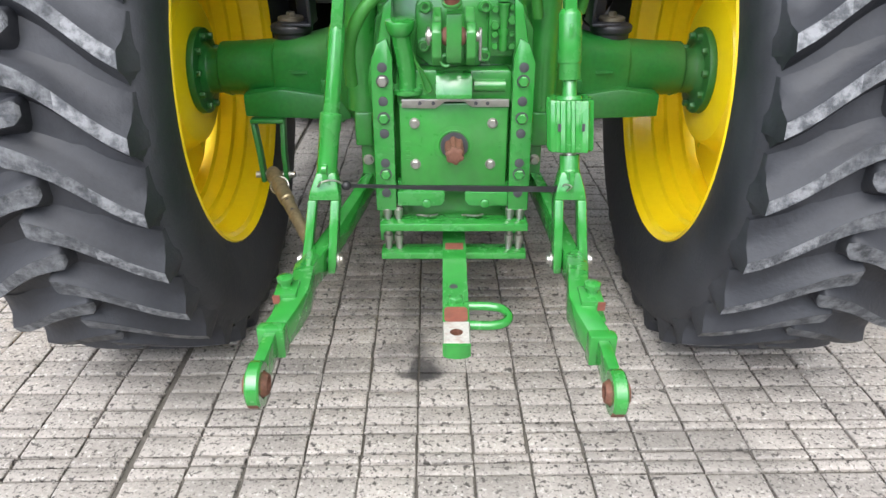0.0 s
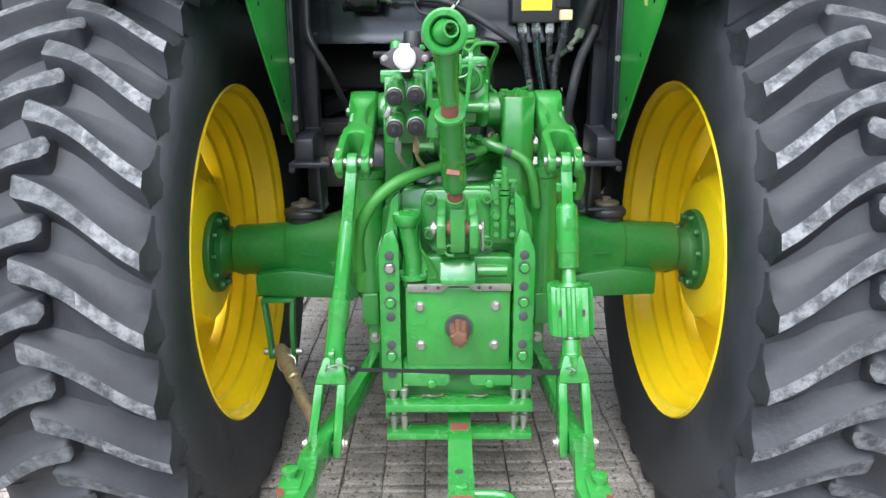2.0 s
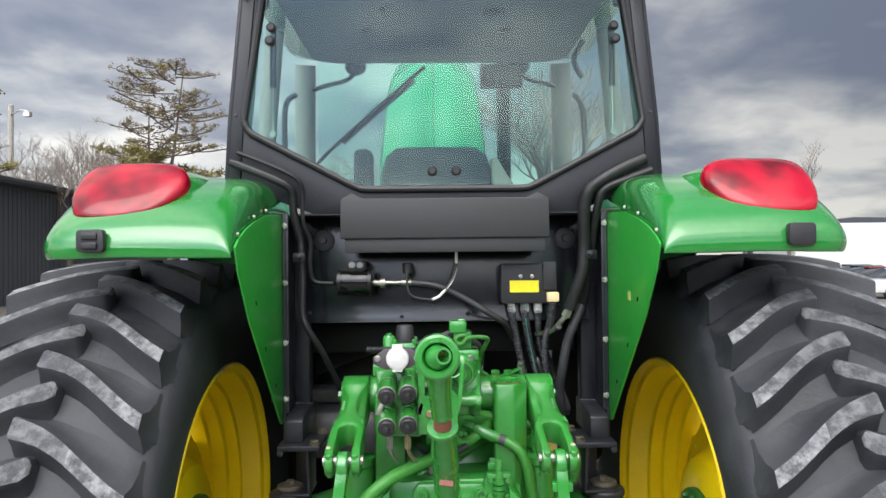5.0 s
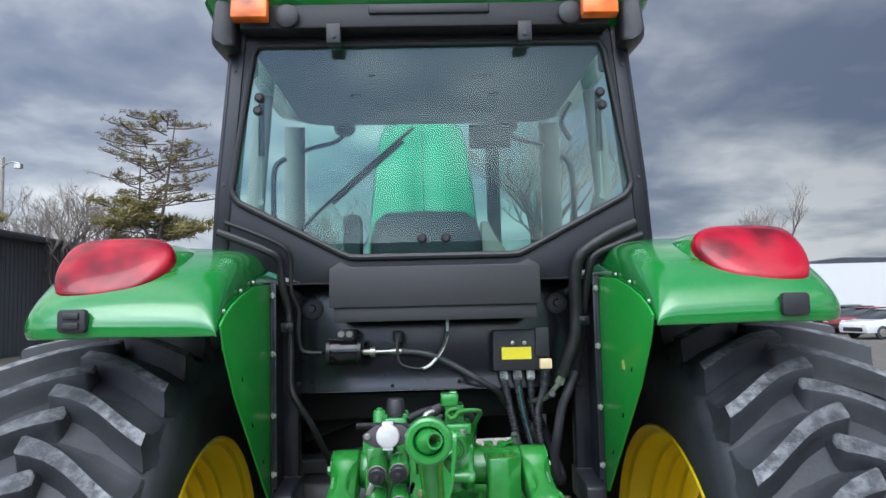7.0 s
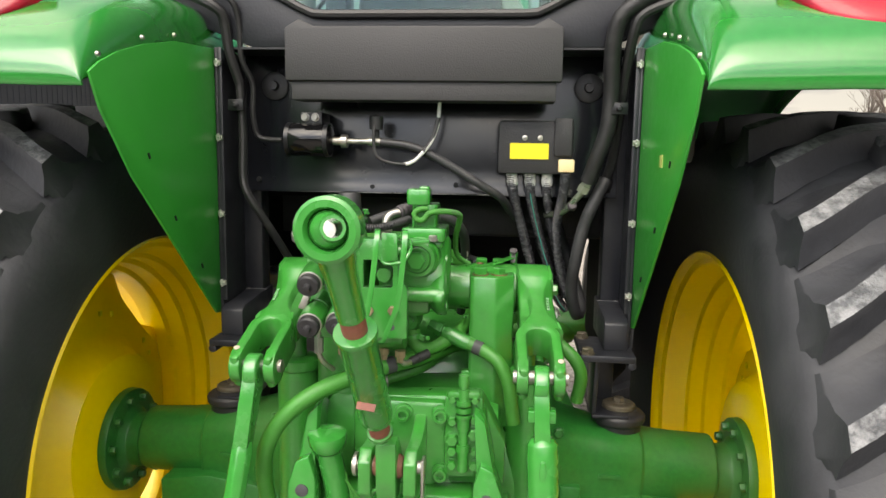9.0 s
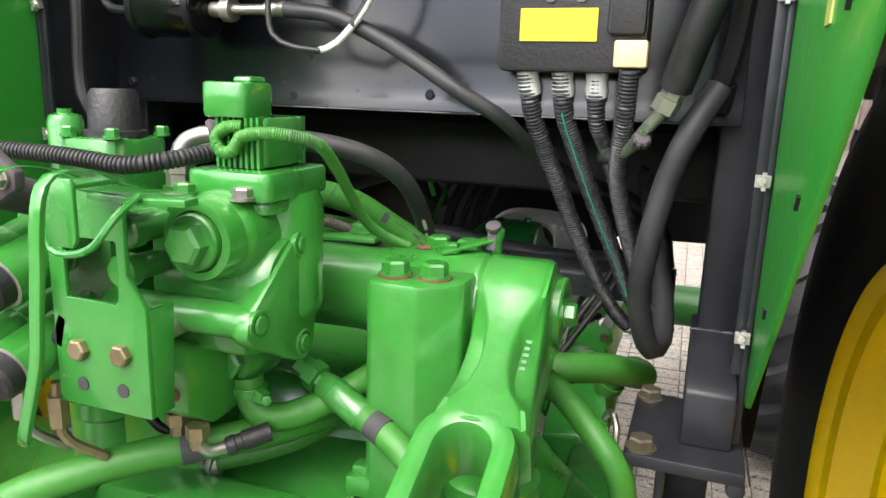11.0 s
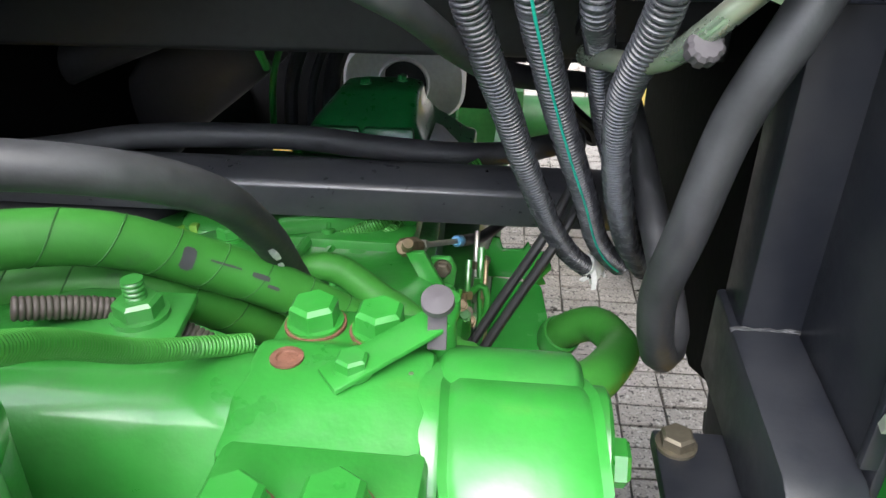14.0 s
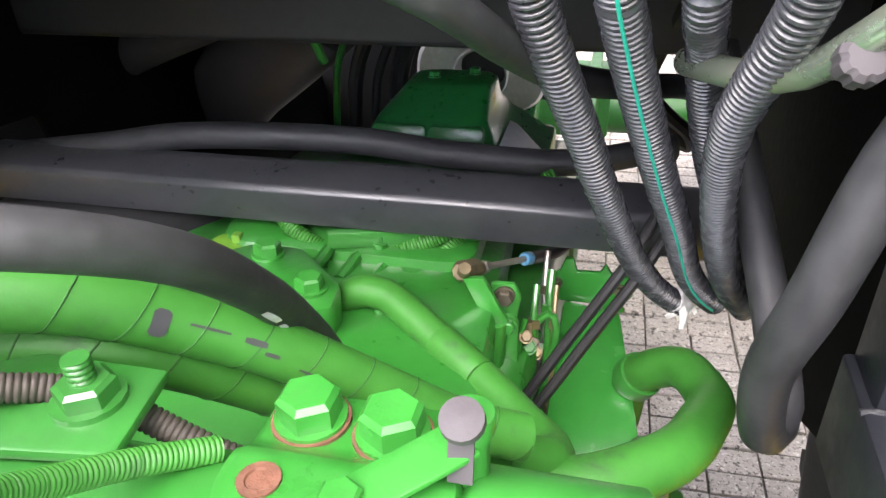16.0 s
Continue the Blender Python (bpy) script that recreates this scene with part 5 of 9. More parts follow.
def lift_arm(s):
    o, d, h = arm_frame(s)
    P = lambda x, a, t: o + V(s * x, 0, 0) + d * a + h * t
    bm = bm_new()
    # big end round the rocker shaft
    rings = []
    for x, r in ((-0.041, 0.047), (-0.036, 0.052), (0.026, 0.052), (0.031, 0.047)):
        rings.append([o + V(s * x, r * math.cos(2 * math.pi * i / 36), r * math.sin(2 * math.pi * i / 36)) for i in range(36)])
    loft(bm, rings)
    # square block over the shaft, then a waisted middle rib with a hollow on either flank, widening into the fork
    rings = []
    for a, w, lo, hi, c, g in ((-0.030, 0.034, -0.044, 0.030, 0.028, 0.0), (-0.016, 0.036, -0.052, 0.046, 0.030, 0.0), (-0.004, 0.036, -0.056, 0.0575, 0.031, 0.0), (0.010, 0.036, -0.060, 0.0645, 0.031, 0.0), (0.045, 0.036, -0.058, 0.066, 0.031, 0.0),
                               (0.060, 0.036, -0.056, 0.061, 0.029, 0.002), (0.074, 0.0355, -0.054, 0.056, 0.023, 0.013), (0.095, 0.035, -0.050, 0.051, 0.0155, 0.019), (0.120, 0.0355, -0.046, 0.047, 0.0125, 0.020),
                               (0.145, 0.037, -0.042, 0.043, 0.0130, 0.018), (0.168, 0.039, -0.039, 0.040, 0.0190, 0.012), (0.186, 0.041, -0.036, 0.038, 0.030, 0.003), (0.205, 0.042, -0.032, 0.034, 0.034, 0.0)):
        sec = ((-w, lo + 0.008), (-w, hi - g - 0.008), (-w + 0.003, hi - g - 0.003), (-c - 0.005, hi - g), (-c - 0.001, hi - 0.003), (-c + 0.003, hi), (c - 0.003, hi), (c + 0.001, hi - 0.003), (c + 0.005, hi - g),
               (w - 0.003, hi - g - 0.003), (w, hi - g - 0.008), (w, lo + 0.008), (w * 0.8, lo), (-w * 0.8, lo))
        lean = 0.0 if s < 0 else 0.012 * a / 0.318
        rings.append([P(x + lean, a, t) for x, t in sec])
    loft(bm, rings)
    arm = part("lift_arm", bm, CAST, tractor, "green cast forked lift arm", smooth=48)
    # fork, an arch in plan with two prongs
    bm = bm_new()
    outer, inner = [], []
    k = 14
    for i in range(k + 1):
        t = math.pi * i / k
        outer.append((0.0435 * math.cos(t), 0.228 - 0.044 * math.sin(t)))
        inner.append((0.0225 * math.cos(t), 0.232 - 0.024 * math.sin(t)))
    outer = [(0.040, 0.345), (0.043, 0.330)] + outer + [(-0.043, 0.330), (-0.040, 0.345)]
    inner = [(0.0235, 0.345), (0.0225, 0.330)] + inner + [(-0.0225, 0.330), (-0.0235, 0.345)]
    hgt = lambda a: 0.034 + 0.003 * (a < 0.2)
    rws = []
    for t in (-1, 1):
        rws.append(([bm.verts.new(P(x, a, t * hgt(a))) for x, a in outer], [bm.verts.new(P(x, a, t * hgt(a))) for x, a in inner]))
    m = len(outer)
    for i in range(m - 1):
        bm.faces.new((rws[0][0][i], rws[0][0][i + 1], rws[0][1][i + 1], rws[0][1][i]))
        bm.faces.new((rws[1][0][i], rws[1][1][i], rws[1][1][i + 1], rws[1][0][i + 1]))
        bm.faces.new((rws[0][0][i], rws[1][0][i], rws[1][0][i + 1], rws[0][0][i + 1]))
        bm.faces.new((rws[0][1][i], rws[0][1][i + 1], rws[1][1][i + 1], rws[1][1][i]))
    for i in (0, m - 1):
        bm.faces.new((rws[0][0][i], rws[0][1][i], rws[1][1][i], rws[1][0][i]))
    part("arm_fork", bm, CAST, arm, bevel=0.007)
    # rounded prong ends and the pin
    for x0 in (-0.033, 0.033):
        bm = bm_new()
        c = P(x0, 0.318, 0)
        rings = [[c + V(s * x, 0.034 * math.cos(2 * math.pi * i / 28) * 1.0, 0.034 * math.sin(2 * math.pi * i / 28)) for i in range(28)] for x in (-0.0105, 0.0105)]
        loft(bm, rings)
        part("prong_end", bm, CAST, arm, bevel=0.003)
    bm = bm_new()
    c = P(0, 0.318, 0)
    cyl(bm, c + V(-0.050, 0, 0), c + V(0.050, 0, 0), 0.0125)
    part("lift_pin", bm, STEEL, arm)
    bm = bm_new()
    lathe(bm, P(0.036, 0.312, 0.030), h, ((0, 0.0062), (0.005, 0.0060), (0.006, 0.0045)), 16)
    part("plug", bm, CREAM, arm, "cream plug in the prong")
    for k in range(6):
        bm = bm_new()
        box(bm, P(0.027, 0.086 + 0.008 * k, 0.0318 - 0.0012 * k), (0.005 + 0.001 * (k % 2), 0.005, 0.0030), (-20, 0, 0))
        part("raised_mark", bm, CAST, arm)
    # shaft end cap
    bm = bm_new()
    lathe(bm, o + V(s * 0.030, 0, -0.002), (s, 0, 0), ((0, 0.040), (0.006, 0.040), (0.007, 0.0375), (0.014, 0.0375), (0.016, 0.035), (0.0165, 0.022), (0.0145, 0.021)), 36)
    part("shaft_cap", bm, CAST, arm)
    bm = bm_new()
    hexbolt(bm, o + V(s * 0.044, 0, -0.003), (s, 0, 0), 0.0115, 0.011)
    part("bolt", bm, CAST, arm)
    return c


def lift_rods():
    for s in (-1, 1):
        lift_arm(s)
    # left: plain rod in a long socket
    top = V(-0.262, 1.777, 1.154)
    foot = V(-0.343, 1.635, 0.455)
    d = (foot - top).normalized()
    at = lambda t: top + d * t

    def head(rod):
        bm = bm_new()
        rings = [[rod[0] + V(x, r * math.cos(2 * math.pi * i / 28), r * math.sin(2 * math.pi * i / 28)) for i in range(28)] for x, r in ((-0.0135, 0.029), (-0.011, 0.033), (0.011, 0.033), (0.0135, 0.029))]
        loft(bm, rings)
        return bm
    bm = head((top,))
    loft(bm, [[at(t) + V(x * w, y * w2, 0) for x, y in ((-1, -1), (1, -1), (1, 1), (-1, 1))] for t, w, w2 in ((0.0, 0.0135, 0.028), (0.14, 0.0145, 0.018))])
    lathe(bm, at(0.13), d, ((0, 0.017), (0.02, 0.021), (0.22, 0.021), (0.225, 0.0175), (0.24, 0.0175)), 8)
    left = part("lift_rod", bm, GREEN, tractor, "green lift rod with a forked foot", bevel=0.003)
    bm = bm_new()
    lathe(bm, at(0.34), d, ((0, 0.022), (0.004, 0.027), (0.045, 0.027), (0.048, 0.0255), (0.16, 0.0255), (0.175, 0.03)), 24)
    part("rod_socket", bm, GREEN, left)

    def fork(p, dirn, parent):
        """A clevis: shoulder and two prongs that straddle the lower link."""
        bm = bm_new()
        wid = lambda t, w0, w1: [p + dirn * t + V(x, y, 0) for x, y in ((-w0, -w1), (w0, -w1), (w0, w1), (-w0, w1))]
        loft(bm, [wid(-0.235, 0.024, 0.024), wid(-0.19, 0.036, 0.026), wid(-0.165, 0.040, 0.026)])
        for k in (-1, 1):
            rings = []
            for t, xo, xi, w1 in ((-0.166, 0.040, 0.017, 0.026), (-0.08, 0.042, 0.019, 0.027), (0.0, 0.045, 0.0225, 0.030), (0.03, 0.044, 0.0235, 0.022)):
                rings.append([p + dirn * t + V(k * x, y, 0) for x, y in ((xi, -w1), (xo, -w1), (xo, w1), (xi, w1))])
            loft(bm, rings)
        part("rod_fork", bm, GREEN, parent, bevel=0.005)
        bm = bm_new()
        cyl(bm, p + V(-0.058, 0, 0), p + V(0.058, 0, 0), 0.0115, n=16)
        for k in (-1, 1):
            lathe(bm, p + V(k * 0.046, 0, 0), (k, 0, 0), ((0, 0.019), (0.005, 0.019), (0.006, 0.014)), 16)
        part("fork_pin", bm, STEEL, parent, "zinc pin with a washer")
    fork(foot, d, left)
    bm = bm_new()
    lathe(bm, at(0.49) + V(0, -0.03, 0.02), (1, 0, 0), ((-0.007, 0.012), (0.007, 0.012)), 16)
    box(bm, at(0.49) + V(0, -0.026, 0.004), (0.012, 0.02, 0.036))
    part("strap_eye", bm, GREEN, left, bevel=0.002)

    # right: turnbuckle with a finned ratchet housing
    top = V(0.272, 1.777, 1.154)
    foot = V(0.302, 1.635, 0.455)
    d = (foot - top).normalized()
    bm = head((top,))
    loft(bm, [[at2 + V(x * w, y * w2, 0) for x, y in ((-1, -1), (1, -1), (1, 1), (-1, 1))] for at2, w, w2 in ((top, 0.0135, 0.028), (top + d * 0.12, 0.015, 0.02))])
    box(bm, top + d * 0.055, (0.050, 0.03, 0.022))
    right = part("lift_rod", bm, GREEN, tractor, "green lift rod with a finned ratchet turnbuckle", bevel=0.003)
    at = lambda t: top + d * t
    bm = bm_new()
    lathe(bm, at(0.095), d, ((0, 0.020), (0.012, 0.0285), (0.125, 0.0285), (0.126, 0.026), (0.165, 0.026)), 28)
    part("rod_sleeve", bm, GREEN, right, bevel=0.002)
    bm = bm_new()
    prism(bm, [(-0.004, 0.0), (-0.006, -0.02), (-0.004, -0.045), (0.004, -0.045), (0.006, -0.02), (0.004, 0.0)], "y", -0.006, 0.006)
    bmesh.ops.translate(bm, vec=at(0.125) + V(0, -0.030, 0), verts=bm.verts)
    part("latch", bm, GREEN, right, bevel=0.002)
    bm = bm_new()
    lathe(bm, at(0.255), d, ((0, 0.014), (0.005, 0.0175), (0.085, 0.0175)), 20)
    lathe(bm, at(0.298), d, ((0, 0.03), (0.008, 0.032), (0.012, 0.03)), 24)
    part("rod_thread", bm, GREEN, right)
    bm = bm_new()
    c = at(0.365)
    n = 60
    rings = []
    for t in (-0.062, -0.058, 0.058, 0.062):
        ring = []
        for i in range(n):
            a = 2 * math.pi * i / n
            cx_, cy_ = math.cos(a), math.sin(a)
            rad = 1.0 / max(abs(cx_) / 0.056, abs(cy_) / 0.036, (abs(cx_) + abs(cy_)) / 0.078)
            fin = (1.0 if (i // 3) % 2 else 0.90) * (0.96 if abs(t) > 0.06 else 1)
            ring.append(c + d * t + V(rad * fin * cx_, rad * fin * cy_, 0))
        rings.append(ring)
    loft(bm, rings)
    part("ratchet_housing", bm, GREEN, right, "finned green ratchet housing", smooth=20)
    for x in (-0.030, 0.028):
        bm = bm_new()
        box(bm, c + V(x, -0.036, 0.0), (0.007, 0.004, 0.018))
        part("slot", bm, DARK, right)
    bm = bm_new()
    lathe(bm, at(0.428), d, ((0, 0.012), (0.005, 0.015), (0.018, 0.015), (0.02, 0.012)), 12)
    part("nut", bm, STEEL, right)
    bm = bm_new()
    lathe(bm, at(0.442), d, ((0, 0.025), (0.035, 0.025), (0.037, 0.0265), (0.06, 0.0265), (0.061, 0.025), (0.10, 0.026)), 24)
    box(bm, at(0.50) + V(0, -0.03, 0.0), (0.012, 0.022, 0.05))
    part("rod_socket", bm, GREEN, right, bevel=0.001)
    fork(foot, d, right)
    # rubber strap between the two rods
    bm = bm_new()
    a, b = V(-0.268, 1.665, 0.648), V(0.266, 1.66, 0.640)
    rings = []
    for i in range(25):
        u = i / 24
        p = a.lerp(b, u) - V(0, 0, 0.002 * math.sin(math.pi * u))
        w = 0.0042 + 0.0028 * min(1.0, max(0.0, (u - 0.25) * 3))
        rings.append([p + V(0, y, z) for y, z in ((-0.003, -w), (0.003, -w), (0.003, w), (-0.003, w))])
    loft(bm, rings)
    strap = part("rubber_strap", bm, HOSE, tractor, "black rubber tie strap between the lift rods")
    for p, q in ((a, V(-0.325, 1.645, 0.665)), (b, V(0.292, 1.64, 0.655))):
        bm = bm_new()
        bmesh.ops.create_icosphere(bm, subdivisions=2, radius=0.013)
        bmesh.ops.translate(bm, vec=p, verts=bm.verts)
        part("strap_knob", bm, HOSE, strap)
        bm = bm_new()
        tube(bm, [p, p.lerp(q, 0.5) + V(0, -0.006, 0.012), q + V(0, -0.012, 0.004), q + V(-0.01, 0.0, -0.012)], 0.0022, 6, 0.01)
        part("wire_hook", bm, STEEL, strap)


lift_rods()


def lower_link(s, ball, bolt_at, fork_at):
    pivot = V(s * 0.235, 2.16, 0.53)
    pts = [pivot, V(s * 0.262, 1.92, 0.515), fork_at + V(0, 0, 0.0), V((fork_at.x + bolt_at.x) / 2 + s * -0.004, 1.50, 0.478), V(bolt_at.x - s * 0.028, bolt_at.y, 0.478), ball + V(-s * 0.004, 0.13, 0.014)]
    path = spline(pts, 0.05)
    bm = bm_new()
    rings = []
    for i, p in enumerate(path):
        u = i / (len(path) - 1)
        w, hh = 0.017 + 0.007 * min(1, max(0, (u - 0.45) * 4)), 0.031 + 0.005 * math.sin(math.pi * u)
        rings.append([p + V(x, 0, z) for x, z in ((-w, -hh), (w, -hh), (w, hh), (-w, hh))])
    loft(bm, rings)
    link = part("lower_link", bm, GREEN, tractor, "green telescopic lower link with a rusty ball end", bevel=0.005)
    bm = bm_new()
    p, q = path[-3], path[-1]
    rings = [[c + V(x, 0, z) for x, z in ((-w, -w2), (w, -w2), (w, w2), (-w, w2))] for c, w, w2 in ((q + (p - q) * 0.12, 0.028, 0.036), (q, 0.029, 0.037), (q + V(0, -0.012, 0), 0.028, 0.036))]
    loft(bm, rings)
    part("link_collar", bm, GREEN, link, bevel=0.004)
    # telescopic end and ball
    bm = bm_new()
    rings = []
    for c, w, w2 in ((q, 0.013, 0.029), (q.lerp(ball, 0.4), 0.013, 0.030), (ball + V(0, 0.03, 0.0), 0.012, 0.034)):
        rings.append([c + V(x, 0, z) for x, z in ((-w, -w2), (w, -w2), (w, w2), (-w, w2))])
    loft(bm, rings)
    part("link_end", bm, GREEN, link, bevel=0.004)
    bm = bm_new()
    n = 32
    sec = [(-0.014, 0.043), (-0.010, 0.047), (0.010, 0.047), (0.014, 0.043), (0.014, 0.028), (-0.014, 0.028)]
    rows = [[bm.verts.new(ball + V(x, r * math.cos(2 * math.pi * i / n), r * math.sin(2 * math.pi * i / n))) for x, r in sec] for i in range(n)]
    for i in range(n):
        ring_faces(bm, rows[i], rows[(i + 1) % n])
        low = math.sin(2 * math.pi * (i + 0.5) / n) < -0.35
        for f in rows[i][1].link_faces:
            if low and rows[(i + 1) % n][1] in f.verts:
                f.material_index = 1
    part("ball_eye", bm, GREEN, link, "chipped eye with rust at its rim", mats=(RUST,))
    bm = bm_new()
    sec = [(-0.024, 0.020), (-0.024, 0.0145), (0.024, 0.0145), (0.024, 0.020), (0.012, 0.027), (-0.012, 0.027)]
    rows = [[bm.verts.new(ball + V(x, r * math.cos(2 * math.pi * i / n), r * math.sin(2 * math.pi * i / n))) for x, r in sec] for i in range(n)]
    for i in range(n):
        ring_faces(bm, rows[i], rows[(i + 1) % n])
    part("link_ball", bm, RUST, link, "rusty pivot ball")
    # latch block with its bolt
    bm = bm_new()
    box(bm, bolt_at + V(-s * 0.004, 0.0, -0.036), (0.050, 0.062, 0.05), (4, 0, 0))
    box(bm, bolt_at + V(-s * 0.004, 0.0, -0.058), (0.064, 0.078, 0.010), (4, 0, 0))
    part("latch_block", bm, GREEN, link, bevel=0.004)
    bm = bm_new()
    lathe(bm, bolt_at + V(0, 0.006, -0.012), (0, 0, 1), ((0, 0.013), (0.012, 0.013), (0.013, 0.018), (0.022, 0.0185), (0.025, 0.012)), 18)
    part("latch_knob", bm, GREEN, link)
    bm = bm_new()
    box(bm, bolt_at + V(-s * -0.015, -0.0325, -0.026), (0.016, 0.002, 0.022), (4, 0, 0))
    part("bare_spot", bm, REDOX, link)


lower_link(-1, V(-0.390, 1.125, 0.443), V(-0.378, 1.383, 0.528), V(-0.343, 1.635, 0.455))
lower_link(1, V(0.314, 1.115, 0.430), V(0.304, 1.354, 0.528), V(0.302, 1.635, 0.455))


def drawbar():
    # support cage
    bm = bm_new()
    prism(bm, [(-0.150, 0.535), (-0.150, 0.575), (-0.02, 0.575), (-0.02, 0.55), (-0.032, 0.535)], "y", 1.80, 1.90)
    prism(bm, [(0.152, 0.535), (0.152, 0.575), (0.035, 0.575), (0.035, 0.55), (0.047, 0.535)], "y", 1.80, 1.90)
    prism(bm, [(-0.15, 0.575), (-0.15, 0.60), (0.152, 0.60), (0.152, 0.575)], "y", 1.82, 1.90)
    cage = part("drawbar_hanger", bm, GREEN, tractor, "green drawbar cage with bare steel pins", bevel=0.003)
    for z0, z1, y0, y1 in ((0.478, 0.500, 1.755, 1.825), (0.388, 0.408, 1.765, 1.825)):
        bm = bm_new()
        prism(bm, [(-0.197, z0), (-0.197, z1), (0.207, z1), (0.207, z0)], "y", y0, y1)
        part("cage_bar", bm, GREEN, cage, bevel=0.003)
    for sx in (-0.178, -0.148, 0.160, 0.188):
        bm = bm_new()
        cyl(bm, (sx, 1.80, 0.400), (sx, 1.80, 0.535), 0.0095, n=14)
        part("guide_pin", bm, STEEL, cage)
        for z in (0.43, 0.508):
            bm = bm_new()
            lathe(bm, (sx, 1.80, z), (0, 0, 1), ((0, 0.012), (0.02, 0.013), (0.022, 0.010)), 14)
            part("roller", bm, STEEL, cage)
    for x in (-0.07, 0.055):
        bm = bm_new()
        tube(bm, [V(x - 0.028, 1.79, 0.512), V(x - 0.01, 1.80, 0.507), V(x + 0.01, 1.785, 0.512), V(x + 0.03, 1.80, 0.51)], 0.003, 6, 0.01)
        part("pin_clip", bm, STEEL, cage, "small bright spring clip")
    for x in (-0.07, 0.09):
        bm = bm_new()
        lathe(bm, (x, 1.80, 0.545), (0, -1, 0), ((0, 0.012), (0.01, 0.012), (0.012, 0.009)), 14)
        part("plug", bm, GREEN, cage)
    # the bar itself, with a pin hole through its tip
    bm = bm_new()
    w, z0, z1 = 0.032, 0.368, 0.402
    hole = [(0.006 + 0.0155 * math.cos(2 * math.pi * k / 16), 1.372 + 0.0155 * math.sin(2 * math.pi * k / 16)) for k in range(16)]
    out = []
    for k in range(16):
        a = 2 * math.pi * k / 16
        c, q = math.cos(a), math.sin(a)
        m_ = 1 / max(abs(c), abs(q))
        out.append((0.006 + w * c * m_, 1.372 + 0.045 * q * m_))
    rws = [[bm.verts.new((x, y, z)) for x, y in ring] for ring, z in ((out, z0), (out, z1), (hole, z1), (hole, z0))]
    for a, b in zip(rws, rws[1:] + rws[:1]):
        ring_faces(bm, a, b)
    for f in bm.faces:
        f.material_index = 1 if f.calc_center_median().z > z1 - 0.001 else 0
    prism(bm, [(1.417, z0), (1.417, z1), (1.60, z1), (1.64, z1 + 0.004), (1.70, z1 + 0.020), (1.74, z1 + 0.024), (2.02, z1 + 0.024), (2.02, z0 + 0.02), (1.74, z0 + 0.02), (1.66, z0)], "x", 0.006 - w, 0.006 + w)
    prism(bm, [(0.006 - w, 1.327), (0.006 - w * 0.7, 1.318), (0.006, 1.314), (0.006 + w * 0.7, 1.318), (0.006 + w, 1.327)], "z", z0, z1)
    bar = part("drawbar", bm, GREEN, tractor, "green drawbar with a bare worn tip", bevel=0.0, mats=(STEEL,))
    bm = bm_new()
    rws = [[bm.verts.new((x, y, z)) for x, y in ring] for ring, z in (([(0.006 + (x - 0.006) * 0.95, y) for x, y in out], z1 - 0.002), ([(0.006 + (x - 0.006) * 0.90, 1.372 + (y - 1.372) * 0.97) for x, y in out], z1 + 0.0012), (hole, z1 + 0.0012), (hole, z1 - 0.002))]
    for a, b in zip(rws, rws[1:]):
        ring_faces(bm, a, b)
    part("worn_tip", bm, WORN, bar, "bare worn metal round the pin hole")
    bm = bm_new()
    lathe(bm, (0.006, 1.372, z0 + 0.001), (0, 0, 1), ((0, 0.0152), (z1 - z0 - 0.001, 0.0152), (z1 - z0 - 0.001, 0.0138), (0.003, 0.0138), (0.0029, 0.0)), 16)
    part("pin_hole", bm, RUST, bar, "rusted bore of the pin hole")
    bm = bm_new()
    prism(bm, rrect(0.056, 0.066, 0.012, 3, 0.006, 1.450), "z", z1 - 0.001, z1 + 0.0012)
    part("bare_spot", bm, REDOX, bar)
    bm = bm_new()
    prism(bm, rrect(0.050, 0.040, 0.004, 2, 0.006, 1.77), "z", z1 + 0.022, z1 + 0.0252)
    part("bare_spot", bm, REDOX, bar)
    bm = bm_new()
    hexbolt(bm, (0.006, 1.508, 0.402), (0, 0, 1), 0.016, 0.014)
    part("bolt", bm, GREEN, bar)
    bm = bm_new()
    lathe(bm, (0.002, 1.585, 0.402), (0, 0, 1), ((0, 0.011), (0.001, 0.011)), 16)
    part("hole", bm, DARK, bar)
    bm = bm_new()
    tube(bm, [V(0.03, 1.505, 0.392), V(0.09, 1.503, 0.392), V(0.122, 1.490, 0.392), V(0.134, 1.458, 0.392), V(0.122, 1.428, 0.392), V(0.09, 1.416, 0.392), V(0.035, 1.418, 0.392)], 0.0115, 12)
    part("safety_loop", bm, GREEN, bar, "bent green rod loop")


drawbar()


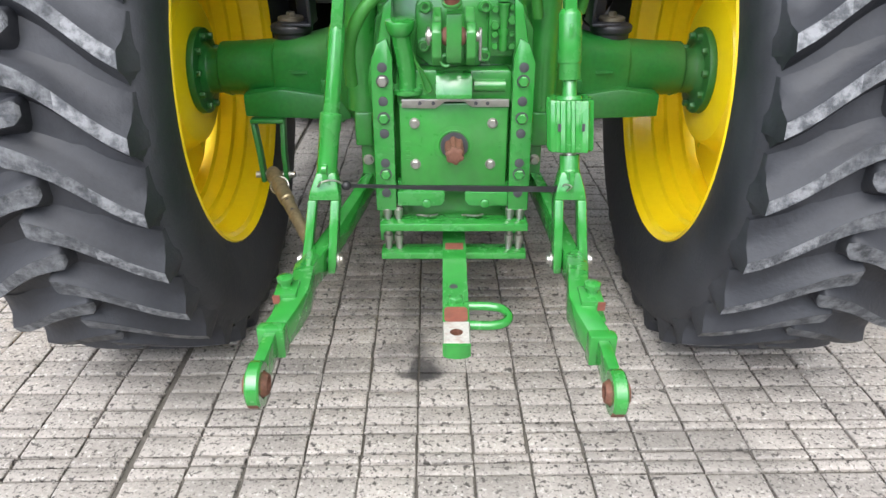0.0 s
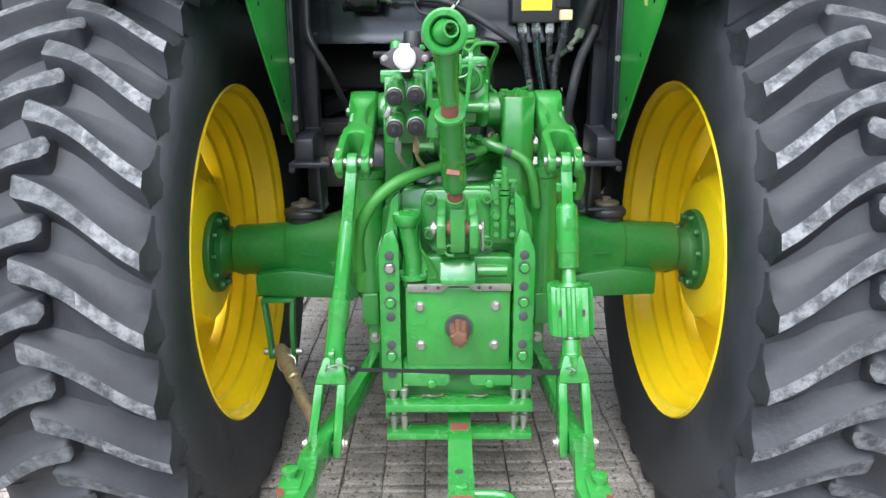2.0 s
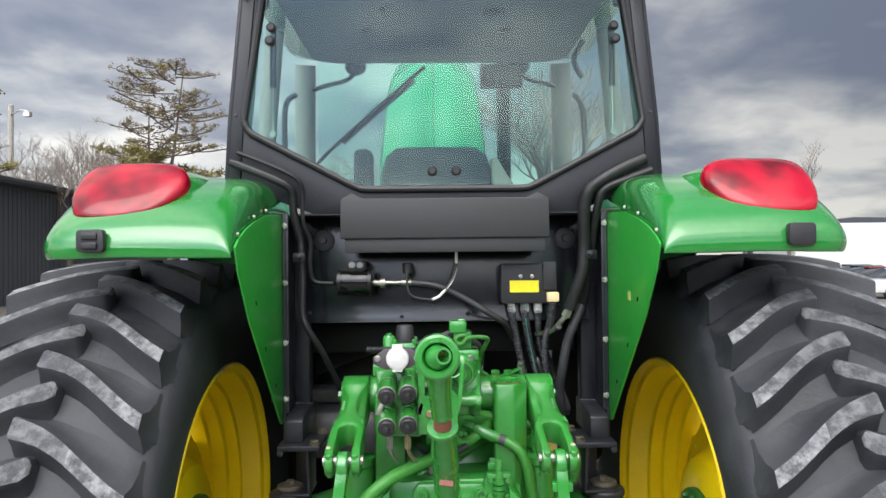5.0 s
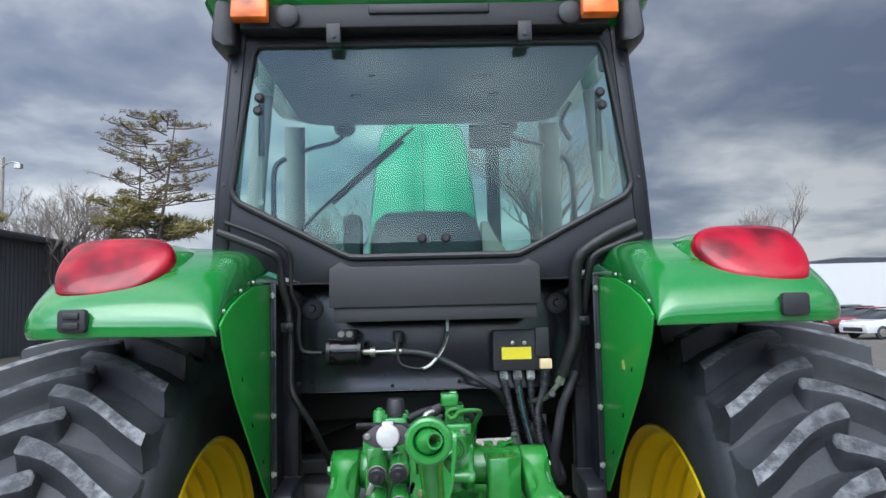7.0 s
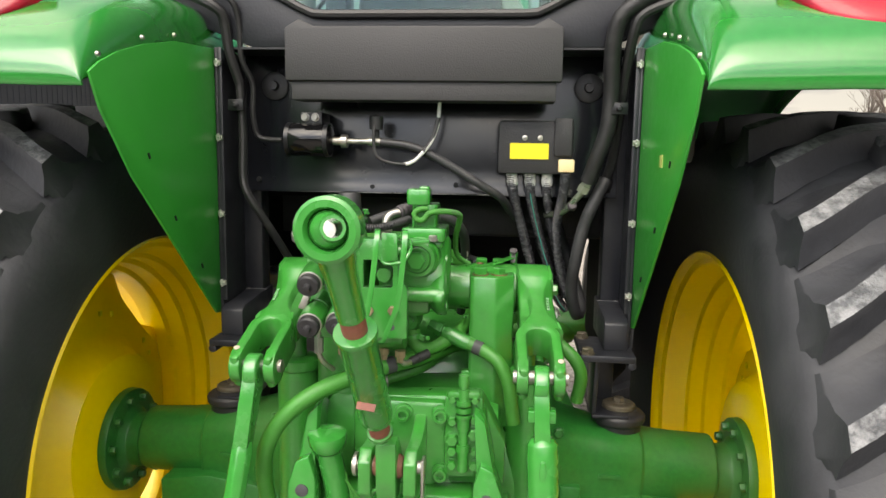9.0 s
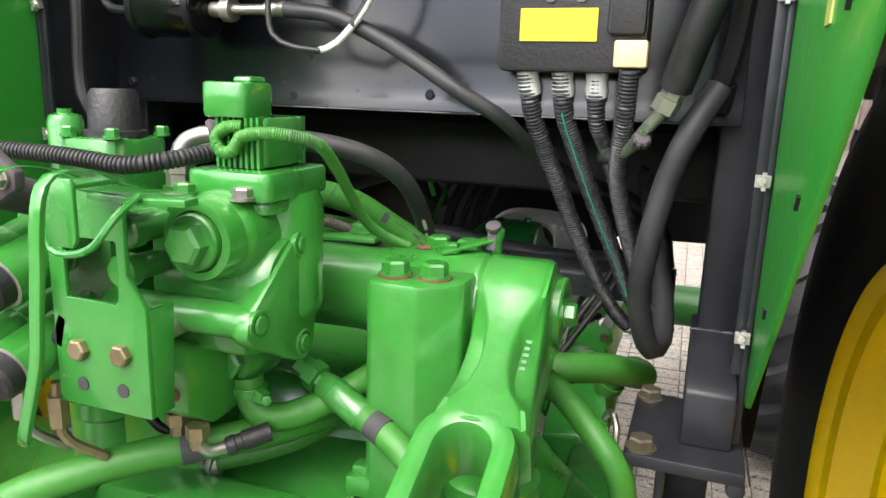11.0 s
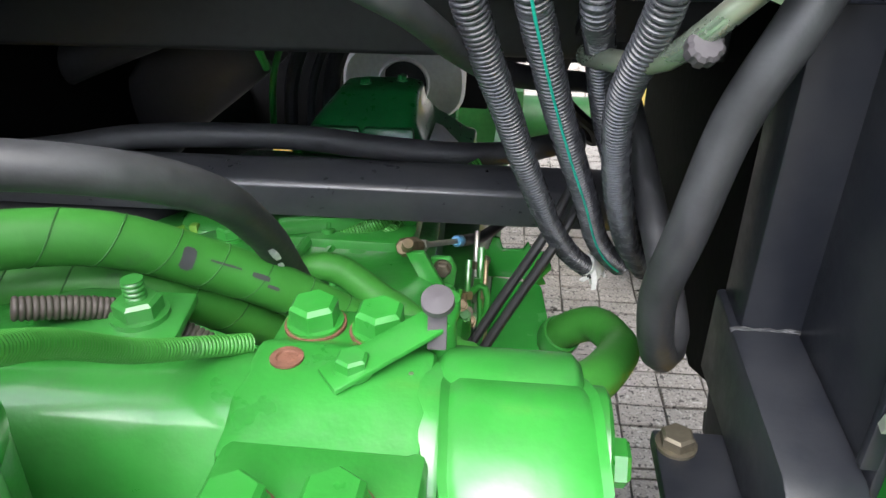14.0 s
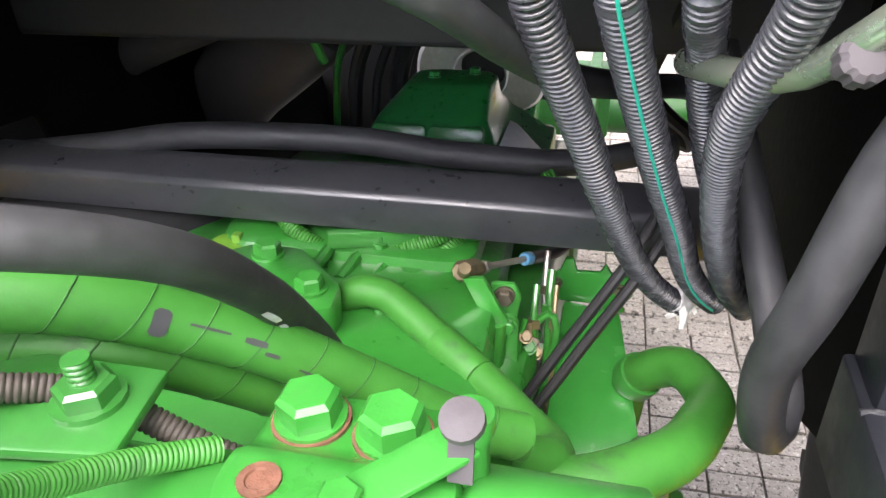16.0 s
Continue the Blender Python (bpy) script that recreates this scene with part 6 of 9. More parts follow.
def stay_brackets():
    """Under the axle: strap loop and the telescopic sway block on the one side, plain tabs on the other."""
    bm = bm_new()
    for x in (-0.595, -0.505):
        pts = [V(x, 2.08, 0.70), V(x * 1.0 + (0.012 if x < -0.55 else -0.004), 2.07, 0.60), V(x + (0.02 if x < -0.55 else 0.0), 2.06, 0.51)]
        rings = []
        for p in pts:
            rings.append([p + V(a, b, 0) for a, b in ((-0.007, -0.018), (0.007, -0.018), (0.007, 0.018), (-0.007, 0.018))])
        loft(bm, rings)
    box(bm, (-0.55, 2.08, 0.697), (0.10, 0.05, 0.012))
    brk = part("sway_bracket", bm, DEEP, tractor, bevel=0.003)
    bm = bm_new()
    cyl(bm, (-0.60, 2.06, 0.53), (-0.48, 2.06, 0.53), 0.010, n=14)
    part("sway_pin", bm, STEEL, brk)
    a, b = V(-0.545, 2.055, 0.53), V(-0.365, 1.70, 0.43)
    d = (b - a).normalized()
    bm = bm_new()
    lathe(bm, a - d * 0.02, d, ((0, 0.020), (0.03, 0.026), (0.06, 0.022), (0.16, 0.022), (0.165, 0.018), (0.40, 0.017)), 16)
    st = part("sway_block", bm, BRASS, tractor, "yellow zinc telescopic sway stabiliser")
    for t in (0.09, 0.14, 0.19):
        bm = bm_new()
        lathe(bm, a + d * t + V(0.004, -0.018, 0.008), (0.2, -1, 0.4), ((0, 0.006), (0.004, 0.006)), 10)
        part("hole", bm, DARK, st)
    bm = bm_new()
    pts = [a + d * 0.06 + 0.027 * (math.cos(t) * V(1, 0, 0) + math.sin(t) * V(0, 0.5, 0.85)) for t in np.linspace(0, 6.28, 14)]
    tube(bm, pts, 0.003, 6, 0.02)
    part("spring_clip", bm, STEEL, st)
    for x in (-0.245, 0.245):
        bm = bm_new()
        prism(bm, [(2.00, 0.50), (2.0, 0.66), (2.14, 0.72), (2.14, 0.5)], "x", x - 0.02, x + 0.02)
        part("link_hanger", bm, CAST, tractor, bevel=0.006)
        bm = bm_new()
        hexbolt(bm, (x, 2.0, 0.60), (0, -1, 0), 0.012, 0.012)
        part("hanger_bolt", bm, STEEL, tractor)


stay_brackets()


def lift_cylinders():
    for s in (-1, 1):
        x = s * 0.252
        bm = bm_new()
        lathe(bm, (x, 2.02, 0.74), (0, 0, 1), ((0, 0.035), (0.01, 0.046), (0.345, 0.046), (0.35, 0.050), (0.37, 0.050), (0.375, 0.04), (0.376, 0.018), (0.45, 0.018)), 32)
        cy = part("lift_cylinder", bm, CAST, tractor, "green hydraulic lift cylinder")
        bm = bm_new()
        tube(bm, [V(x - s * 0.05, 1.985, 0.80), V(x - s * 0.055, 1.975, 0.82), V(x - s * 0.03, 1.97, 0.84)], 0.010, 10)
        part("cylinder_fitting", bm, CAST, cy)
        bm = bm_new()
        box(bm, (x, 2.0, 0.70), (0.05, 0.06, 0.10))
        part("cylinder_clevis", bm, CAST, cy, bevel=0.008)


lift_cylinders()

# ---- rocker shaft, valves and hoses ----
def rocker():
    before = len(scene.collection.objects)
    bm = bm_new()
    rings = []
    for x, r in ((-0.222, 0.050), (-0.205, 0.053), (-0.05, 0.050), (0.07, 0.047), (0.09, 0.048), (0.11, 0.050), (0.20, 0.050), (0.222, 0.052)):
        rings.append([V(x, 2.094 + r * math.cos(2 * math.pi * i / 36), 1.266 + r * math.sin(2 * math.pi * i / 36)) for i in range(36)])
    loft(bm, rings)
    part("rocker_shaft_housing", bm, CAST, tractor, "green cast rocker shaft housing", bevel=0.003)
    # pedestal with its two pairs of cap bolts
    bm = bm_new()
    prism(bm, [(0.124, 2.06), (0.124, 1.994), (0.130, 1.986), (0.180, 1.984), (0.217, 2.014), (0.217, 2.06)], "z", 0.98, 1.308)
    ped = part("shaft_pedestal", bm, CAST, tractor, "green cast pedestal of the rocker shaft", bevel=0.008)
    bm = bm_new()
    prism(bm, [(2.046, 1.250), (2.048, 1.306), (2.064, 1.309), (2.076, 1.316), (2.12, 1.318), (2.128, 1.308), (2.168, 1.306), (2.172, 1.25)], "x", 0.120, 0.214)
    part("pedestal_cap", bm, CAST, ped, bevel=0.007)
    for p in ((0.146, 2.014, 1.308), (0.185, 2.020, 1.308), (0.142, 2.147, 1.307), (0.179, 2.145, 1.307)):
        bm = bm_new()
        lathe(bm, p, (0, 0, 1), ((0, 0.0172), (0.0022, 0.0172)), 24)
        part("bolt_seat", bm, RUST, ped, "rusty bolt seat")
        bm = bm_new()
        lathe(bm, V(*p) + V(0, 0, 0.002), (0, 0, 1), ((0, 0.0158), (0.002, 0.0158)), 24)
        hexbolt(bm, V(*p) + V(0, 0, 0.004), (0, 0, 1), 0.0124, 0.0125, False)
        part("cap_bolt", bm, CAST, ped)
    bm = bm_new()
    lathe(bm, (0.140, 2.104, 1.3175), (0, 0, 1), ((0, 0.0085), (0.0012, 0.0085), (0.0013, 0.0055), (0.0002, 0.005)), 18)
    part("rusty_hole", bm, RUST, ped)
    bm = bm_new()
    hexbolt(bm, (0.175, 2.097, 1.318), (0, 0, 1), 0.0075, 0.007)
    part("bolt", bm, CAST, ped)
    # strap with the breather nub
    bm = bm_new()
    a, b = V(0.172, 2.094, 1.3205), V(0.214, 2.128, 1.331)
    d = (b - a).normalized()
    side = d.cross(V(0, 0, 1)).normalized() * 0.010
    loft(bm, [[p - side + V(0, 0, -0.0015), p + side + V(0, 0, -0.0015), p + side + V(0, 0, 0.0015), p - side + V(0, 0, 0.0015)] for p in (a - d * 0.010, a, b)])
    lathe(bm, (0.2145, 2.130, 1.300), (0, 0, 1), ((0, 0.0075), (0.028, 0.0075), (0.034, 0.0095), (0.042, 0.0095)), 18)
    part("breather_strap", bm, CAST, ped, bevel=0.0008)
    bm = bm_new()
    lathe(bm, (0.2135, 2.124, 1.341), (0, -0.55, 1), ((0, 0.0065), (0.003, 0.0085), (0.007, 0.0082), (0.009, 0.0)), 18)
    box(bm, (0.2135, 2.1185, 1.331), (0.0095, 0.002, 0.022), (-12, 0, 0))
    part("breather_cap", bm, GREY, ped, "grey plastic breather cap")
    bm = bm_new()
    bmesh.ops.create_icosphere(bm, subdivisions=2, radius=0.0055)
    bmesh.ops.translate(bm, vec=(0.203, 2.10, 1.312), verts=bm.verts)
    part("grease_nipple", bm, STEEL, ped)
    # second pedestal at the far end and lugs
    bm = bm_new()
    prism(bm, [(-0.205, 2.03), (-0.205, 2.0), (-0.12, 2.0), (-0.12, 2.14), (-0.205, 2.14)], "z", 1.0, 1.29)
    part("shaft_pedestal", bm, CAST, tractor, bevel=0.01)
    # stud with nut on a flat plate
    bm = bm_new()
    prism(bm, [(-0.03, 2.085), (0.082, 2.10), (0.075, 2.15), (-0.03, 2.15)], "z", 1.316, 1.322)
    pl = part("flat_plate", bm, CAST, tractor, bevel=0.002)
    for p in ((0.054, 2.125, 1.322),):
        bm = bm_new()
        hexbolt(bm, p, (0, 0, 1), 0.0115, 0.009)
        part("nut", bm, CAST, pl)
        bm = bm_new()
        tube(bm, [V(p[0], p[1], 1.33), V(p[0], p[1], 1.345)], 0.006, 12, 0.002, ribs=(0.0026, 0.001))
        part("stud", bm, CAST, pl)

    move_new(before, (0.003, -0.014, 0.004))


rocker()


def valves():
    before = len(scene.collection.objects)
    # control valve body with the large plug
    bm = bm_new()
    prism(bm, [(1.903, 1.285), (1.903, 1.352), (1.912, 1.362), (2.035, 1.362), (2.045, 1.35), (2.04, 1.26), (1.99, 1.225), (1.91, 1.225)], "x", -0.045, 0.050)
    body = part("control_valve", bm, CAST, tractor, "green cast hydraulic control valve", bevel=0.010)
    bm = bm_new()
    lathe(bm, (0.030, 1.895, 1.338), (0, -1, 0), ((0, 0.036), (0.012, 0.035), (0.020, 0.0335), (0.021, 0.0265), (0.018, 0.0255)), 32)
    part("valve_boss", bm, CAST, body)
    bm = bm_new()
    lathe(bm, (0.030, 1.876, 1.338), (0, -1, 0), ((0, 0.0245), (0.006, 0.0245), (0.008, 0.023)), 28)
    hexbolt(bm, (0.030, 1.868, 1.338), (0, -1, 0), 0.0165, 0.014, False)
    part("valve_plug", bm, CAST, body)
    for p, d, L, r in (((0.030, 1.895, 1.338), (0, 1, 0), 0.13, 0.040), ((0.040, 1.975, 1.250), (0, 0, 1), 0.122, 0.046), ((0.0765, 1.889, 1.268), (-1, 0, 0), 0.155, 0.0155), ((-0.072, 1.905, 1.345), (0, 1, 0), 0.08, 0.016), ((-0.050, 1.955, 1.285), (1, 0, 0), 0.125, 0.052), ((0.012, 1.965, 1.215), (0, 0, 1), 0.10, 0.036), ((-0.02, 1.93, 1.33), (0, 1, 0), 0.09, 0.034)):
        bm = bm_new()
        lathe(bm, p, d, ((0, r * 0.86), (0.006, r * 0.97), (0.012, r), (L - 0.01, r), (L, r * 0.9)), 28)
        part("cast_lobe", bm, CAST, body)
    # triangular flange on its side
    bm = bm_new()
    tri = [(1.952, 1.352), (1.940, 1.361), (1.924, 1.358), (1.862, 1.310), (1.848, 1.297), (1.845, 1.284), (1.855, 1.274), (1.920, 1.240), (1.938, 1.236), (1.952, 1.246), (1.962, 1.290)]
    loft(bm, [[V(x, 1.952 + (y - 0.926 - 1.0) * k, 1.272 + (z - 1.297) * k) for y, z in tri] for x, k in ((-0.005, 0.50), (0.030, 0.62), (0.052, 0.80), (0.062, 0.97), (0.068, 1.0), (0.080, 1.0))])
    part("valve_flange", bm, CAST, body, bevel=0.004)
    for y, z in ((1.958, 1.325), (1.889, 1.268), (1.960, 1.229)):
        bm = bm_new()
        lathe(bm, (0.0765, y, z), (1, 0, 0), ((0, 0.014), (0.0045, 0.0135), (0.005, 0.011), (0.001, 0.0105)), 20)
        lathe(bm, (0.0775, y, z), (1, 0, 0), ((0, 0.0085), (0.004, 0.0085), (0.0055, 0.007)), 14)
        part("flange_bolt", bm, CAST, body)
    for k in range(3):
        bm = bm_new()
        box(bm, (0.0805, 1.972, 1.268 + 0.010 * k), (0.002, 0.014, 0.006))
        part("raised_mark", bm, CAST, body)
    # solenoid: base, fins, connector cap
    bm = bm_new()
    prism(bm, rrect(0.086, 0.104, 0.010, 4, 0.036, 1.960), "z", 1.368, 1.394)
    prism(bm, rrect(0.078, 0.096, 0.012, 4, 0.036, 1.962), "z", 1.356, 1.3685)
    sol = part("solenoid", bm, GREEN, tractor, "green painted finned solenoid", bevel=0.004)
    bm = bm_new()
    prism(bm, rrect(0.050, 0.066, 0.008, 3, 0.036, 1.965), "z", 1.395, 1.439)
    part("solenoid_body", bm, GREEN, sol, bevel=0.003)
    for k in range(8):
        bm = bm_new()
        box(bm, (0.0145 + 0.0060 * k, 1.965, 1.417), (0.0028, 0.076, 0.044))
        part("fin", bm, GREEN, sol)
    bm = bm_new()
    prism(bm, rrect(0.046, 0.048, 0.008, 3, 0.024, 1.946), "z", 1.438, 1.469)
    prism(bm, rrect(0.020, 0.026, 0.004, 3, 0.034, 1.950), "z", 1.467, 1.474)
    part("connector_cap", bm, GREEN, sol, bevel=0.004)
    for x in (-0.004, 0.056):
        bm = bm_new()
        hexbolt(bm, (x, 1.904, 1.371), (0, 0, 1), 0.008, 0.008)
        part("screw", bm, STEEL if x > 0 else CAST, sol)
    # second valve with a black cap, and a slim accumulator tube
    bm = bm_new()
    prism(bm, rrect(0.060, 0.075, 0.006, 2, -0.117, 1.945), "z", 1.356, 1.414)
    prism(bm, [(1.90, 1.33), (1.90, 1.362), (2.02, 1.362), (2.02, 1.33)], "x", -0.20, -0.02)
    v2 = part("valve_block", bm, GREEN, tractor, "green valve block with a black cap", bevel=0.004)
    bm = bm_new()
    lathe(bm, (-0.117, 1.945, 1.414), (0, 0, 1), ((0, 0.029), (0.006, 0.029), (0.007, 0.0245), (0.040, 0.0225), (0.045, 0.019)), 28)
    part("black_cap", bm, PLASTIC, v2, "black plastic solenoid cap")
    for x, y in ((-0.143, 1.914), (-0.091, 1.914), (-0.091, 1.978)):
        bm = bm_new()
        hexbolt(bm, (x, y, 1.414), (0, 0, 1), 0.006, 0.007)
        part("screw", bm, GREEN, v2)
    bm = bm_new()
    lathe(bm, (-0.158, 1.925, 1.30), (0, 0, 1), ((0, 0.0165), (0.127, 0.0165), (0.133, 0.014), (0.135, 0.007), (0.139, 0.007)), 24)
    part("slim_cylinder", bm, GREEN, v2)
    move_new(before, (0.004, -0.026, 0.025))
    # couplers
    bm = bm_new()
    prism(bm, [(-0.185, 1.20), (-0.185, 1.37), (-0.07, 1.37), (-0.07, 1.20)], "y", 1.86, 2.02)
    blk = part("coupler_block", bm, CAST, tractor, "green block of four hydraulic couplers", bevel=0.006)
    for x, z in ((-0.153, 1.321), (-0.101, 1.325), (-0.154, 1.244), (-0.101, 1.249)):
        bm = bm_new()
        d = V(0, -1, -0.28).normalized()
        p = V(x, 1.757, z)
        lathe(bm, p - d * 0.125, d, ((0, 0.022), (0.05, 0.022), (0.051, 0.020), (0.06, 0.020), (0.061, 0.024), (0.108, 0.024)), 24)
        part("coupler", bm, CAST, blk)
        bm = bm_new()
        lathe(bm, p - d * 0.020, d, ((0, 0.0225), (0.003, 0.023), (0.004, 0.0215)), 24)
        part("coupler_ring", bm, STEEL, blk)
        bm = bm_new()
        lathe(bm, p - d * 0.017, d, ((0, 0.0205), (0.014, 0.0205), (0.017, 0.018), (0.0175, 0.008), (0.024, 0.006), (0.027, 0.006), (0.028, 0.002)), 24)
        part("dust_plug", bm, PLASTIC, blk, "black rubber dust plug")
    for x in (-0.175, -0.075):
        bm = bm_new()
        prism(bm, [(x - 0.010, 1.272), (x + 0.004, 1.302), (x + 0.014, 1.296), (x + 0.006, 1.268)], "y", 1.80, 1.815)
        part("lever", bm, STEEL if x < -0.1 else PLASTIC, blk, bevel=0.002)
    for x, mt in ((-0.150, STEEL), (-0.104, BRASS)):
        bm = bm_new()
        tube(bm, [V(x, 1.82, 1.225), V(x, 1.82, 1.185), V(x + 0.005, 1.825, 1.165), V(x + 0.02, 1.85, 1.14)], 0.005, 8)
        lathe(bm, (x, 1.82, 1.212), (0, 0, -1), ((0, 0.009), (0.03, 0.009), (0.032, 0.006)), 6)
        part("drain_pipe", bm, mt, blk)
    # trailer socket with a white lid
    bm = bm_new()
    prism(bm, [(-0.186, 1.418), (-0.155, 1.44), (-0.095, 1.442), (-0.065, 1.422), (-0.066, 1.408), (-0.095, 1.392), (-0.155, 1.388), (-0.184, 1.402)], "y", 1.768, 1.778)
    tube(bm, [V(-0.125, 1.77, 1.41), V(-0.125, 1.86, 1.38)], 0.016, 14)
    sock = part("trailer_socket", bm, GREY, tractor, "white-lidded round trailer socket", bevel=0.002)
    bm = bm_new()
    lathe(bm, (-0.125, 1.768, 1.416), (0, -1, -0.05), ((0, 0.028), (0.010, 0.028), (0.014, 0.026), (0.016, 0.018), (0.0165, 0.0)), 28)
    box(bm, (-0.125, 1.764, 1.444), (0.026, 0.014, 0.012))
    box(bm, (-0.125, 1.764, 1.388), (0.024, 0.014, 0.008))
    part("socket_lid", bm, WHITE, sock, bevel=0.001)
    for x in (-0.174, -0.077):
        bm = bm_new()
        hexbolt(bm, (x, 1.768, 1.416), (0, -1, 0), 0.006, 0.005)
        part("screw", bm, STEEL, sock)
    before = len(scene.collection.objects)
    bracket_from = len(scene.collection.objects)
    # folded bracket with a window, two shiny spacer rods and two bent flat straps
    bm = bm_new()
    outer = [(-0.082, 1.205), (0.016, 1.205), (0.016, 1.300), (-0.001, 1.325), (-0.001, 1.390), (-0.082, 1.390)]
    inner = [(-0.066, 1.300), (-0.014, 1.300), (-0.011, 1.305), (-0.010, 1.325), (-0.010, 1.352), (-0.066, 1.352)]
    rws = [[bm.verts.new((x, y, z)) for x, z in ring] for ring, y in ((outer, 1.806), (outer, 1.811), (inner, 1.811), (inner, 1.806))]
    for a_, b_ in zip(rws, rws[1:] + rws[:1]):
        ring_faces(bm, a_, b_)
    brk = part("folded_bracket", bm, GREEN, tractor, "folded green bracket with two bare rods", bevel=0.0008)
    bm = bm_new()
    prism(bm, [(-0.082, 1.811), (0.020, 1.800), (0.056, 1.81), (0.056, 1.826), (0.020, 1.845), (-0.082, 1.845)], "z", 1.384, 1.390)
    part("bracket_flange", bm, GREEN, brk, bevel=0.001)
    bm = bm_new()
    prism(bm, [(1.811, 1.205), (1.811, 1.298), (1.839, 1.298), (1.833, 1.205)], "x", 0.012, 0.016)
    part("bracket_cheek", bm, GREEN, brk, bevel=0.001)
    for x, z in ((-0.055, 1.256), (-0.010, 1.258)):
        bm = bm_new()
        cyl(bm, (x, 1.811, z + 0.004), (x + 0.012, 1.90, z + 0.016), 0.0105, n=18)
        part("spacer_rod", bm, STEEL, brk)
        bm = bm_new()
        hexbolt(bm, (x, 1.806, z), (0, -1, 0), 0.0085, 0.007, False)
        part("bolt", bm, BRASS, brk, "copper-coloured bolt head")
    for x, z in ((-0.055, 1.225), (-0.012, 1.226)):
        bm = bm_new()
        lathe(bm, (x, 1.806, z), (0, -1, 0), ((0, 0.006), (0.001, 0.006)), 14)
        part("hole", bm, DARK, brk)
    for top_, bot_, mid_ in ((-0.034, -0.060, 1.315), (0.014, -0.020, 1.307)):
        bm = bm_new()
        path = [V(top_ - 0.004, 1.808, 1.398), V(top_ + 0.004, 1.76, 1.414), V(top_ + 0.012, 1.715, 1.410), V(top_ + 0.007, 1.708, mid_ + 0.033), V(top_, 1.708, mid_ - 0.017), V(bot_ + 0.012, 1.711, 1.231), V(bot_ + 0.004, 1.718, 1.219)]
        loft(bm, [[p + V(x, y, 0) for x, y in ((-0.0048, -0.0022), (0.0048, -0.0022), (0.0048, 0.0022), (-0.0048, 0.0022))] for p in spline(path, 0.01)])
        part("bent_strap", bm, GREEN, brk, bevel=0.0008)
    bm = bm_new()
    prism(bm, [(-0.022, 1.408), (0.004, 1.408), (0.006, 1.404), (0.006, 1.364), (0.002, 1.358), (-0.018, 1.358), (-0.022, 1.362)], "y", 1.755, 1.759)
    prism(bm, [(-0.020, 1.757), (0.004, 1.757), (0.004, 1.806), (-0.020, 1.806)], "z", 1.400, 1.404)
    part("small_flap", bm, GREEN, brk, bevel=0.001)
    bm = bm_new()
    tube(bm, [V(-0.024, 1.757, 1.372), V(-0.020, 1.756, 1.356), V(-0.004, 1.756, 1.353), V(0.018, 1.757, 1.360), V(0.028, 1.77, 1.380), V(0.022, 1.80, 1.392)], 0.003, 8, 0.006)
    part("wire_loop", bm, GREEN, brk)
    move_new(bracket_from, (0.006, -0.006, 0.016))
    before = len(scene.collection.objects)
    # lower block with orange bore and unions
    bm = bm_new()
    prism(bm, [(1.865, 1.19), (1.865, 1.25), (1.98, 1.27), (1.98, 1.17), (1.90, 1.165)], "x", -0.052, 0.012)
    lb = part("lower_valve_block", bm, CAST, tractor, bevel=0.005)
    bm = bm_new()
    lathe(bm, (-0.004, 1.8655, 1.208), (0, -1, 0), ((0, 0.0075), (0.001, 0.0075)), 14)
    part("rusty_bore", bm, RUST, lb)
    for x, y in ((-0.032, 1.90), (0.004, 1.885)):
        bm = bm_new()
        lathe(bm, (x, y, 1.170), (0, 0, -1), ((0, 0.0115), (0.013, 0.0115), (0.014, 0.008), (0.024, 0.008)), 6)
        part("brass_union", bm, BRASS, lb)
    bm = bm_new()
    tube(bm, [V(-0.075, 1.90, 1.17), V(-0.06, 1.905, 1.145), V(-0.03, 1.925, 1.132), V(0.02, 1.95, 1.128), V(0.05, 1.99, 1.12)], 0.0052, 12)
    part("dark_pipe", bm, BLACK, lb, "glossy black hydraulic pipe")
    bm = bm_new()
    tube(bm, [V(-0.032, 1.90, 1.155), V(-0.026, 1.91, 1.14), V(-0.004, 1.94, 1.131), V(0.03, 1.98, 1.125)], 0.0052, 12)
    part("dark_pipe", bm, BLACK, lb, "glossy black hydraulic pipe")
    bm = bm_new()
    tube(bm, [V(0.006, 1.885, 1.150), V(0.012, 1.890, 1.142), V(0.024, 1.905, 1.142), V(0.030, 1.912, 1.144)], 0.0062, 12, 0.004)
    part("zinc_elbow", bm, STEEL, lb, "bright zinc elbow")
    bm = bm_new()
    lathe(bm, (0.022, 1.903, 1.142), V(0.72, 0.65, 0.22), ((0, 0.0075), (0.003, 0.0095), (0.009, 0.0095), (0.010, 0.0085), (0.016, 0.0085), (0.017, 0.0100), (0.044, 0.0100)), 16)
    part("dark_ferrule", bm, PLASTIC, lb, "dark crimped hose ferrule")
    # lower plug and its outlet elbow with a clamp
    bm = bm_new()
    lathe(bm, (0.006, 1.955, 1.218), (0, -1, 0), ((-0.03, 0.030), (0.014, 0.028), (0.02, 0.024)), 24)
    hexbolt(bm, (0.006, 1.937, 1.218), (0, -1, 0), 0.0165, 0.014, False)
    part("outlet_plug", bm, CAST, body)
    bm = bm_new()
    tube(bm, [V(0.020, 1.945, 1.200), V(0.024, 1.945, 1.172), V(0.038, 1.948, 1.158), V(0.058, 1.962, 1.156), V(0.086, 1.988, 1.166), V(0.112, 2.018, 1.180), V(0.120, 2.055, 1.185)], 0.0148, 16)
    part("outlet_hose", bm, GHOSE, tractor, "green painted hydraulic hose")
    bm = bm_new()
